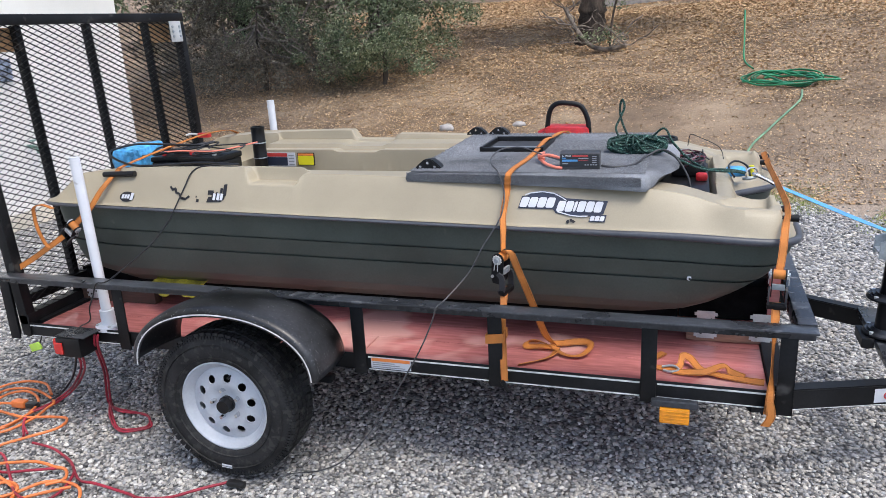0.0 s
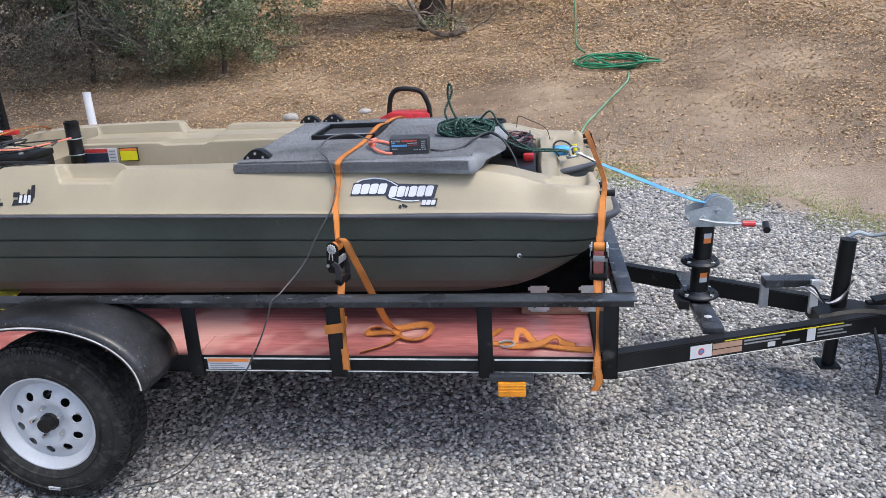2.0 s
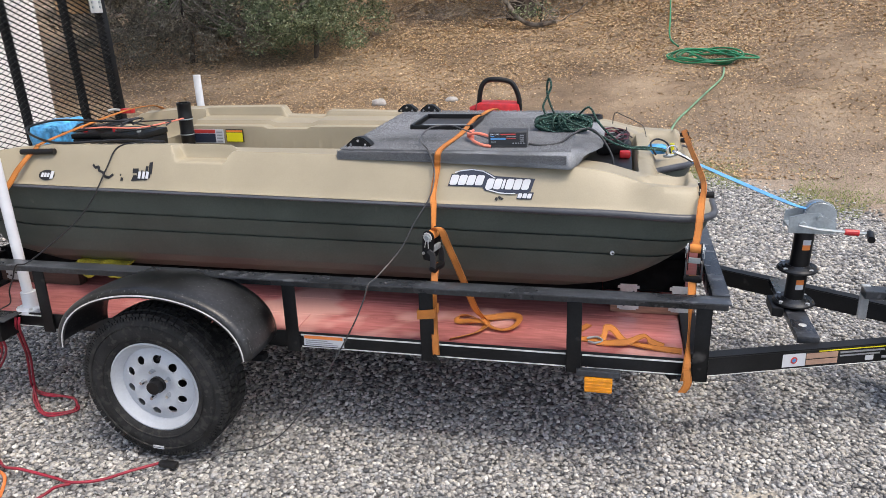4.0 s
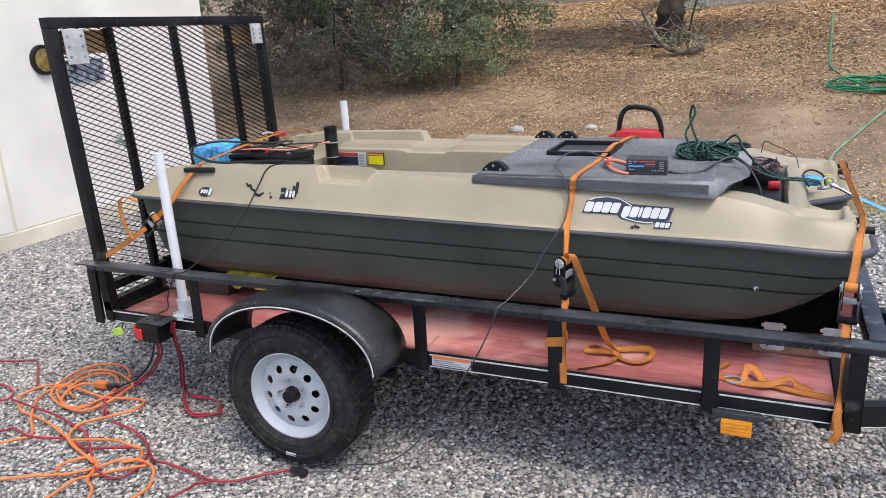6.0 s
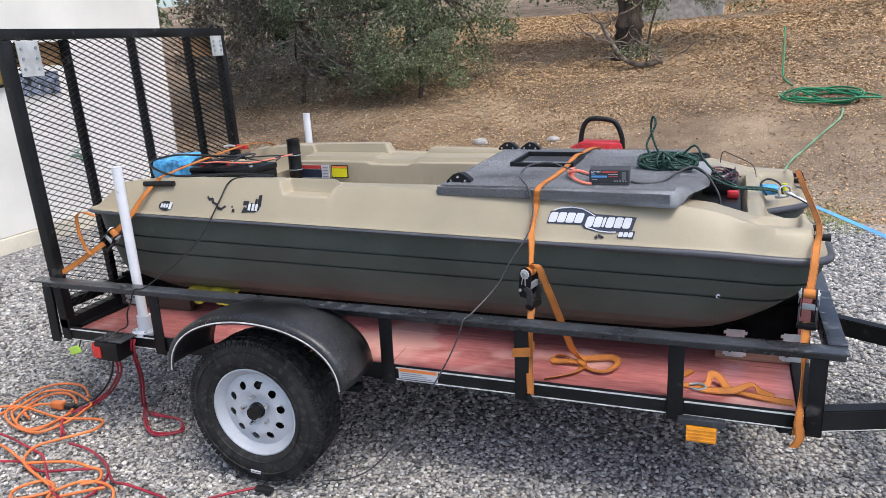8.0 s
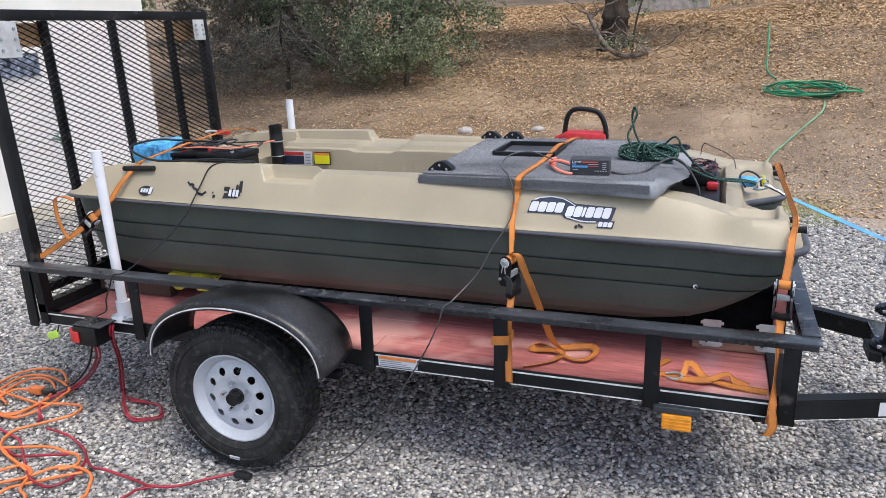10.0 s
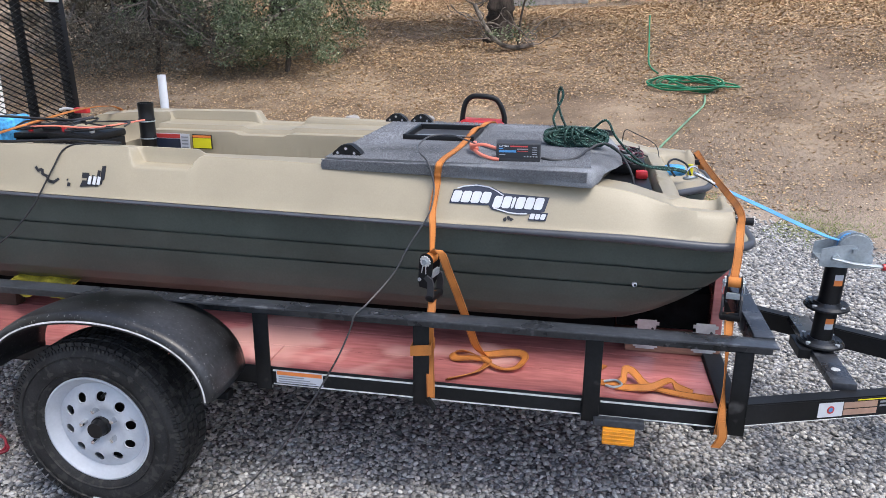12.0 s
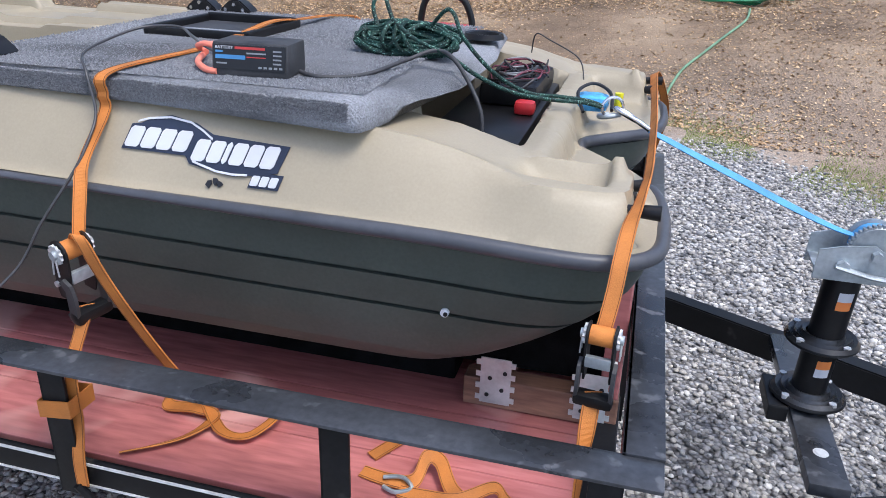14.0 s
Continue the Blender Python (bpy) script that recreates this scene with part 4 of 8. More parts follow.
def bpart(ob):
    ob.parent = boat
    ob.matrix_parent_inverse = BM
    return ob


half = [(0.125, 0.80), (0.115, 0.60), (0.10, 0.42), (0.085, 0.28), (0.095, 0.21), (0.15, 0.172), (0.30, 0.162), (0.65, 0.160)] + [(0.98 + 0.055 * i, 0.160) for i in range(8)] + [(1.6, 0.160), (2.0, 0.160), (2.4, 0.160),
        (2.8, 0.163), (2.97, 0.170), (3.06, 0.195), (3.105, 0.25), (3.114, 0.35), (3.112, 0.45), (3.10, 0.53), (3.072, 0.592), (3.02, 0.650), (2.97, 0.708), (2.938, 0.752), (2.93, 0.80)]
ctrl = half + [(x, 1.6 - y) for x, y in half[-2:0:-1]]
outline = [Vector((p.x, p.y)) for p in smooth_path([(x, y, 0) for x, y in ctrl], 8, True)]
OUT = np.array([(p.x, p.y) for p in outline])


def edge_distance(x, y):
    """Distance to the plan outline."""
    a, b = OUT, np.roll(OUT, -1, axis=0)
    p = np.array((x, y))
    ab = b - a
    t = np.clip(((p - a) * ab).sum(1) / (ab * ab).sum(1), 0, 1)
    return float(np.sqrt((((a + ab * t[:, None]) - p) ** 2).sum(1)).min())


def inside(x, y):
    a, b = OUT, np.roll(OUT, -1, axis=0)
    c = ((a[:, 1] > y) != (b[:, 1] > y)) & (x < (b[:, 0] - a[:, 0]) * (y - a[:, 1]) / (b[:, 1] - a[:, 1] + 1e-12) + a[:, 0])
    return bool(c.sum() % 2)


def z_flange(x):
    return 0.962 - 0.018 * x - 0.010 * sstep(2.7, 3.1, x)


RIM = [(0.08, 0.985), (0.16, 1.03), (0.26, 1.078), (0.50, 1.102), (1.00, 1.110), (1.30, 1.106), (1.335, 1.088), (1.5, 1.086), (1.78, 1.079), (2.17, 1.064), (2.61, 1.053),
       (2.74, 1.036), (2.88, 0.996), (2.95, 0.992), (3.12, 0.985)]


def deck_z(x, y, d):
    """Height of the cream deck moulding."""
    zf, zr = z_flange(x) + 0.012, interp(x, RIM)
    near = y < YC
    ay = abs(y - YC)
    # scooped hand holds in the gunwale
    sc = sstep(1.07, 1.11, x) * (1 - sstep(1.30, 1.335, x))
    if not near:
        zr -= 0.045 * sc
    # the middle block of the bow lies low
    mid = sstep(2.86, 2.89, x) * (1 - sstep(0.395, 0.425, ay))
    zr = zr * (1 - mid) + interp(x, [(2.86, 1.012), (2.905, 0.998), (2.918, 0.985), (2.93, 0.938), (3.12, 0.928)]) * mid
    # outer slope with a rounded shoulder
    tip = sstep(2.86, 3.0, x)
    wall = 0.086 - 0.066 * sstep(2.80, 2.86, x) * (1 - sstep(0.43, 0.50, ay)) - 0.036 * sstep(2.80, 2.90, x) * sstep(0.43, 0.50, ay)
    d0 = 0.009 * (1 - tip) + 0.006 * tip * (1 - sstep(0.43, 0.50, ay))
    u = min(1.0, max(0.0, d - d0) / wall)
    prof = 1 - (1 - u) ** 1.10 if u < 1 else 1.0
    z = zf + (zr - zf) * prof
    if near and sc > 0 and d < 0.152:
        z = min(z, zr - 0.052 * sc + 0.052 * sc * sstep(0.136, 0.150, d))
        if d >= d0 + wall:
            return z
    # blunt upright ends of the two fingers
    end = sstep(3.052, 3.064, x) * sstep(0.38, 0.40, ay)
    zr += (zf - zr) * end
    z += (zf - z) * end
    if d < d0 + wall:
        return z
    z = zr
    # cockpit well
    wx = sstep(0.64, 0.67, x) * (1 - sstep(2.60, 2.64, x))
    wy = 1 - sstep(0.212, 0.236, ay)
    floor = 0.745 + 0.006 * math.sin(x * 62) * (1 if ay > 0.15 else 0.3)
    if near:
        w2 = 1 - sstep(0.455, 0.48, ay)
        z = z + (min(z, 1.045) - z) * wx * w2
    else:
        # a stepped ledge above the inner wall, each step with a rounded bead
        z = z + (min(z, 1.068 - 0.012 * sc) - z) * wx * (1 - sstep(0.473, 0.482, ay))
        z += 0.005 * wx * math.exp(-((ay - 0.489) / 0.008) ** 2)
        z = z - 0.020 * wx * (1 - sstep(0.318, 0.330, ay))
        z += 0.006 * wx * math.exp(-((ay - 0.243) / 0.010) ** 2)
        # scallops along the foot of the inner wall
        rib = max(0.0, math.sin((x - 1.02) * 2 * math.pi / 0.068)) ** 0.7 * sstep(1.02, 1.04, x) * (1 - sstep(1.70, 1.74, x))
    z = z + (floor - z) * wx * wy
    if not near:
        z = max(z, floor + 0.205 * rib * wx * sstep(0.150, 0.200, ay))
    # stern tray
    tx = sstep(0.21, 0.26, x) * (1 - sstep(0.86, 0.90, x)) * (1.0 if ay > 0.236 or x < 0.64 else 0.0)
    ty = 1 - sstep(0.40, 0.44, ay) if x < 0.66 else 0.0
    sx = sstep(0.17, 0.22, x) * (1 - sstep(0.64, 0.66, x))
    sy = 1 - sstep(0.43, 0.465, ay)
    z = z + (min(z, 1.005) - z) * sx * sy
    z = z + (0.965 - z) * tx * ty
    # bow locker
    lx = sstep(2.622, 2.636, x) * (1 - sstep(2.825, 2.86, x))
    ly = 1 - sstep(0.345, 0.385, ay)
    z = z + (0.90 - z) * lx * ly
    # long hollows on the two bow fingers
    fx = sstep(2.84, 2.90, x) * (1 - sstep(3.012, 3.022, x))
    fy = math.exp(-((ay - 0.480) / 0.032) ** 2)
    z -= 0.026 * fx * fy
    # with a ridge on the inner side that ends in a small lug
    rx = sstep(2.86, 2.90, x) * (1 - sstep(3.036, 3.046, x))
    z += 0.014 * rx * math.exp(-((ay - 0.438) / 0.012) ** 2)
    z += 0.010 * rx * sstep(3.012, 3.022, x) * sstep(0.415, 0.43, ay) * (1 - sstep(0.475, 0.495, ay))
    # edge lip of the gunwale
    z += 0.005 * (1 - sstep(0.098, 0.125, d)) * (1 - mid)
    return z


def deck_mesh():
    from mathutils import geometry
    pts = [Vector(p) for p in outline]
    n0 = len(pts)
    edges = [(i, (i + 1) % n0) for i in range(n0)]
    # rings parallel to the outline
    nrm = []
    for i in range(n0):
        t = outline[(i + 1) % n0] - outline[i - 1]
        nrm.append(Vector((-t.y, t.x)).normalized())
    cx = Vector((1.6, 0.8))
    if (cx - outline[0]).dot(nrm[0]) < 0:
        nrm = [-q for q in nrm]
    seen = []
    for d in (0.006, 0.016, 0.0245, 0.0265, 0.04, 0.0575, 0.0605, 0.07, 0.080, 0.088, 0.094, 0.0985, 0.105, 0.115, 0.125, 0.135, 0.139, 0.144, 0.149, 0.153):
        for i in range(n0):
            p = outline[i] + nrm[i] * d
            if d > 0.122 and p.y > YC and 0.62 < p.x < 2.66:
                continue
            if inside(p.x, p.y) and edge_distance(p.x, p.y) > d - 0.0015:
                pts.append(p)
    rng = random.Random(4)
    x = 0.12
    while x < 3.11:
        y = 0.30
        fine = 0.011 if (0.60 < x < 0.70 or 0.18 < x < 0.30 or 1.0 < x < 1.75 or x > 2.6) else 0.024
        cockpit = 0.62 < x < 2.66
        if cockpit:
            for a in (0.012, 0.03, 0.06, 0.09, 0.12, 0.14, 0.150, 0.160, 0.170, 0.180, 0.190, 0.200, 0.212, 0.218, 0.224, 0.230, 0.236, 0.243, 0.250, 0.262, 0.285, 0.310, 0.318, 0.322, 0.326, 0.330, 0.338, 0.36, 0.39, 0.42, 0.45, 0.465, 0.473, 0.4775):
                pts.append(Vector((x, YC + a)))
            for a in (0.482, 0.487, 0.491, 0.497, 0.505, 0.515):
                pts.append(Vector((x, YC + a)))
        while y < (YC if cockpit else 1.31):
            ay = abs(y - YC)
            if inside(x, y) and edge_distance(x, y) > 0.162:
                pts.append(Vector((x + rng.uniform(-.001, .001), y + rng.uniform(-.001, .001))))
            y += 0.009 if ay > 0.19 else 0.022
        x += fine
    vs, _, fs, _, _, _ = geometry.delaunay_2d_cdt(pts, edges, [], 0, 1e-5)
    zs = [deck_z(p.x, p.y, edge_distance(p.x, p.y)) for p in vs]
    keep = []
    for t in fs:
        c = (vs[t[0]] + vs[t[1]] + vs[t[2]]) / 3
        if inside(c.x, c.y):
            keep.append(tuple(t))
    v3 = [(p.x, p.y, z) for p, z in zip(vs, zs)]
    ob = mesh_object("deck_moulding", v3, keep, CREAM, None, "cream plastic deck and gunwale", True, 50)
    return bpart(ob)


deck = deck_mesh()


def hull_mesh():
    verts, faces = [], []
    n0 = len(outline)
    lap = [(0.0, 0.0), (0.10, 0.02), (0.235, 0.05), (0.2365, 0.15), (0.262, 0.15), (0.2635, 0.08), (0.44, 0.17), (0.4415, 0.27), (0.467, 0.27), (0.4685, 0.20), (0.62, 0.27), (0.76, 0.355), (0.86, 0.50), (1.0, 1.0)]
    ss = sorted({i / 40 for i in range(41)} | {p for p, _ in lap})
    rows = len(ss) - 1
    for s in ss:
        # upright strakes parted by deep grooves
        blend = interp(s, lap)
        for p in outline:
            px, py = p.x, p.y
            qx = px if px < 2.3 else 2.3 + (px - 2.3) * 0.46
            if px < 0.5:
                qx = 0.5 - (0.5 - px) * 0.80
            qy = YC + (py - YC) * 0.755
            bx = s ** 2.0 * 0.85 + 0.15 * blend if px > 1.5 else 0.5 * s ** 1.4 + 0.5 * blend
            x = px + (qx - px) * bx
            y = py + (qy - py) * blend
            zt = z_flange(px) - 0.012
            zb = 0.575 + 0.035 * (1 - sstep(0.1, 0.4, px))
            z = zt + (zb - zt) * s
            # inset under the trim
            k = 0.034 / 0.64
            x += (1.6 - x) * k * 0.25 * (1 if (px < 0.4) else 0.6)
            y += (YC - y) * k
            verts.append((x, y, z))
    for r in range(rows):
        for i in range(n0):
            j = (i + 1) % n0
            faces.append((r * n0 + i, r * n0 + j, (r + 1) * n0 + j, (r + 1) * n0 + i))
    faces.append(tuple(rows * n0 + i for i in range(n0)))
    ob = mesh_object("hull", verts, faces, OLIVE, None, "dark green plastic hull with moulded strakes", True, 25)
    bpart(ob)
    return ob


hull = hull_mesh()
# rubber trim round the seam
path3 = [Vector((p.x, p.y, z_flange(p.x))) for p in outline]
v, f = tube(path3, 0.0130, 10, True, 0.95)
# flatter amidships, full at the bow
v = [(a, b, z_flange(a) + 0.004 + (c - z_flange(a)) * (0.52 + 0.58 * sstep(1.9, 2.9, a))) for a, b, c in v]
bpart(mesh_object("rubber_trim", v, f, TRIM, None, "dark grey rubber edge trim", True, 70))


def side_point(x, z, out=0.003):
    """A place on the near gunwale's sloping face."""
    zf, zr = z_flange(x) + 0.012, interp(x, RIM)
    u = 1 - max(0.0, 1 - (z - zf) / (zr - zf)) ** (1 / 1.10)
    return Vector((x, 0.169 + 0.086 * u - out, z + out * 0.5))


def side_decal(name, polys, material, parent, out, label=""):
    """Flat shapes (lists of x, z) laid on the near gunwale face."""
    verts, faces = [], []
    for poly in polys:
        k = len(verts)
        m = len(poly)
        verts += [side_point(x, z, out) for x, z in poly]
        verts += [side_point(x, z, out - 0.0012) for x, z in poly]
        faces.append(tuple(range(k, k + m)))
        faces.append(tuple(range(k + 2 * m - 1, k + m - 1, -1)))
        for i in range(m):
            j = (i + 1) % m
            faces.append((k + i, k + m + i, k + m + j, k + j))
    ob = mesh_object(name, verts, faces, material, None, label)
    ob.parent = parent
    if parent is boat:
        ob.matrix_parent_inverse = BM
    return ob


# the make's badge on the side: a dark banner with pale slanted blocks and a swoosh
def slab(x0, x1, z0, z1, lean=0.006):
    return [(x0, z0), (x1, z0), (x1 + lean, z1), (x0 + lean, z1)]


LX, LZ = 2.205, 0.985
def tilt(poly):
    return [(x, z - (x - LX) * 0.004) for x, z in poly]


b1 = tilt([(LX - 0.012, LZ + 0.004), (LX + 0.112, LZ + 0.003), (LX + 0.122, LZ - 0.008), (LX + 0.160, LZ - 0.014), (LX + 0.205, LZ - 0.019), (LX + 0.240, LZ - 0.015), (LX + 0.284, LZ - 0.008), (LX + 0.297, LZ + 0.032), (LX + 0.20, LZ + 0.036), (LX + 0.155, LZ + 0.038),
           (LX + 0.12, LZ + 0.052), (LX + 0.07, LZ + 0.060), (LX + 0.035, LZ + 0.054), (LX + 0.015, LZ + 0.044), (LX - 0.002, LZ + 0.042)])
badge = side_decal("badge", [b1, tilt(slab(LX + 0.236, LX + 0.290, LZ - 0.032, LZ - 0.010))], DECAL_NAVY, boat, 0.003, "navy banner badge with pale blocks")


def rounded(x0, x1, z0, z1, lean, c=0.004):
    """A slanted block with cut corners."""
    q = [(x0 + c, z0), (x1 - c, z0), (x1, z0 + c), (x1, z1 - c), (x1 - c, z1), (x0 + c, z1), (x0, z1 - c), (x0, z0 + c)]
    return tilt([(x + lean * (z - z0) / (z1 - z0), z) for x, z in q])


blocks = []
for i in range(4):
    blocks.append(rounded(LX - 0.008 + i * 0.0305, LX + 0.0195 + i * 0.0305, LZ + 0.0075, LZ + 0.039, 0.009))
for i in range(6):
    w = 0.0255 if i != 2 else 0.009
    x0 = LX + 0.122 + i * 0.0285 - (0.0155 if i > 2 else 0)
    blocks.append(rounded(x0, x0 + w, LZ - 0.003, LZ + 0.0295, 0.009))
for i in range(3):
    blocks.append(rounded(LX + 0.239 + i * 0.0165, LX + 0.253 + i * 0.0165, LZ - 0.029, LZ - 0.014, 0.004, 0.002))
up = [(0.010, 0.046), (0.03, 0.052), (0.07, 0.0565), (0.11, 0.052), (0.135, 0.042), (0.150, 0.034), (0.156, 0.031)]
up2 = tilt([(LX + a, LZ + b + 0.0016) for a, b in up])
lo2 = tilt([(LX + a, LZ + b - 0.0016) for a, b in up])
dn = [(0.128, -0.004), (0.15, -0.009), (0.175, -0.0145), (0.205, -0.0165), (0.232, -0.015)]
side_decal("badge_swoosh", [tilt([(LX + a, LZ + b + 0.0016) for a, b in dn]) + tilt([(LX + a, LZ + b - 0.0016) for a, b in dn])[::-1]], DECAL_WHITE, badge, 0.0048)
for q in blocks:
    side_decal("badge_block", [q], DECAL_WHITE, badge, 0.0045)
side_decal("badge_swoosh", [[(x, z) for x, z in up2] + [(x, z) for x, z in lo2[::-1]]], DECAL_WHITE, badge, 0.0048)
# small oval badge near the stern
ell = [(0.535 + 0.036 * math.cos(a), 0.998 + 0.019 * math.sin(a)) for a in [2 * math.pi * i / 28 for i in range(28)]]
oval = side_decal("oval_badge", [ell], DECAL_BLACK, boat, 0.003, "small black oval badge with pale blocks")
for q in [slab(0.510 + i * 0.0135, 0.520 + i * 0.0135, 0.991, 1.006, 0.003) for i in range(3)] + [slab(0.552, 0.566, 0.985, 1.012, 0.004)]:
    side_decal("badge_block", [q], DECAL_WHITE, oval, 0.0045)
# torn remains of a sticker, in ragged flakes
rng = random.Random(11)
flakes, pale = [], []
squiggle = [(0.742, 1.040), (0.752, 1.028), (0.768, 1.032), (0.772, 1.018), (0.792, 1.012), (0.800, 0.998), (0.822, 0.994), (0.838, 1.006)]
for (x0, z0), (x1, z1) in zip(squiggle[:-1], squiggle[1:]):
    d = Vector((x1 - x0, z1 - z0)).normalized()
    w = rng.uniform(0.003, 0.006)
    flakes.append([(x0 - d.y * w - d.x * 0.002, z0 + d.x * w), (x0 + d.y * w, z0 - d.x * w), (x1 + d.y * w * 0.7 + d.x * 0.003, z1 - d.x * w), (x1 - d.y * w, z1 + d.x * w)])
for x, z, w, h in ((0.880, 0.990, 0.006, 0.006), (0.872, 1.004, 0.003, 0.003), (0.935, 1.020, 0.014, 0.008), (0.955, 0.994, 0.032, 0.010), (0.948, 1.010, 0.005, 0.016), (0.966, 1.008, 0.005, 0.014), (0.985, 1.012, 0.006, 0.026), (1.000, 1.030, 0.008, 0.020), (0.998, 1.004, 0.006, 0.012)):
    flakes.append([(x - w * rng.uniform(0.7, 1.2), z - h), (x + w * rng.uniform(0.7, 1.2), z - h * rng.uniform(0.6, 1.1)), (x + w, z + h * rng.uniform(0.7, 1.2)), (x - w * 0.8, z + h)])
for x in (0.957, 0.975, 0.991):
    pale.append([(x - 0.006, 0.993), (x + 0.005, 0.992), (x + 0.006, 1.016), (x - 0.005, 1.018)])
torn = side_decal("torn_sticker", flakes, DECAL_BLACK, boat, 0.003, "torn black remains of a sticker")
torn["kind"] = "stuff"
side_decal("torn_flake", pale, DECAL_WHITE, torn, 0.0045)["kind"] = "stuff"
flk = []
for x, z in ((2.372, 0.951), (2.382, 0.956), (2.390, 0.952)):
    flk.append([(x + rng.uniform(0.004, 0.009) * math.cos(a), z + rng.uniform(0.004, 0.007) * math.sin(a)) for a in (0, 1.2, 2.4, 3.6, 4.8)])
side_decal("torn_sticker", flk, DECAL_BLACK, boat, 0.003, "small torn black flakes")["kind"] = "stuff"

# warning labels on the far inner wall
YW = 1.012


def inner_label(x0, x1, z0, z1, material, label):
    return bpart(part("label", box_bm((x0, YW - 0.004, z0), (x1, YW, z1), 0), material, None, label))


lb = inner_label(0.892, 0.985, 0.978, 1.042, DECAL_BLACK, "yellow label with dark border")
part("label_face", box_bm((0.896, YW - 0.006, 0.982), (0.981, YW - 0.0042, 1.026), 0), DECAL_YELLOW, lb)
part("label_face", box_bm((0.896, YW - 0.006, 1.028), (0.981, YW - 0.0042, 1.038), 0), DECAL_ORANGE, lb)
lb = inner_label(0.715, 0.878, 0.972, 1.042, DECAL_WHITE, "white warning label with red and navy panels")
part("label_face", box_bm((0.719, YW - 0.006, 1.022), (0.835, YW - 0.0042, 1.04), 0), DECAL_RED, lb)
part("label_face", box_bm((0.719, YW - 0.006, 0.977), (0.835, YW - 0.0042, 1.019), 0), DECAL_NAVY, lb)
for i in range(4):
    part("label_bar", box_bm((0.842, YW - 0.006, 0.98 + i * 0.015), (0.872, YW - 0.0042, 0.986 + i * 0.015), 0), DECAL_GREY, lb)

# pegs, drain fitting and bolt heads
for y, s, ln in ((0.245, -1, 0.056), (1.355, 1, 0.056), (0.372, 1, 0.032), (1.228, -1, 0.032)):
    z = 0.968 if ln > 0.05 else 0.966
    bpart(part("cleat_peg", cyl_bm((3.046, y, z), (3.046 + ln, y + 0.004 * s, z + 0.002), 0.0085, 0.0125, n=16), BLACK_PLASTIC, None, "black rubber peg", smooth=True))
for y in (0.335, 1.265):
    bpart(part("rope_hole", cyl_bm((3.02, y, 0.958), (3.063, y, 0.958), 0.011, n=16), DARK_HOLE, None))
hx = 2.775
drain = bpart(part("drain_fitting", cyl_bm((hx, 0.214, 0.757), (hx, 0.245, 0.757), 0.0075, n=14), PVC, None, "small white drain fitting"))
part("drain_hole", cyl_bm((hx + 0.002, 0.2125, 0.7555), (hx + 0.002, 0.216, 0.7555), 0.0040, n=10), DARK_HOLE, drain)
for y in (0.352, 1.248):
    bpart(part("knob", cyl_bm((3.000, y, 0.975), (3.017, y, 0.976), 0.009, n=14), BLACK_PLASTIC, None, "small black knob", smooth=True))
bpart(part("grab_handle", cyl_bm((0.404, 0.224, 1.084), (0.559, 0.228, 1.088), 0.012, n=12), BLACK_PLASTIC, None, "black rubber grab handle", smooth=True))
bpart(part("grab_handle", cyl_bm((0.37, 1.338, 1.082), (0.52, 1.332, 1.092), 0.012, n=12), BLACK_PLASTIC, None, smooth=True))

# ---- carpeted platform lying over the cockpit ----
plat = thing("carpet_platform", "grey carpeted plywood platform lying over the boat's cockpit", "platform", at=(2.2, 0.8, 1.08))
PM = plat.matrix_world.inverted()
PX0, PX1, PY0, PY1, PZ0, PZ1 = 1.765, 2.63, 0.238, 1.185, 1.062, 1.108


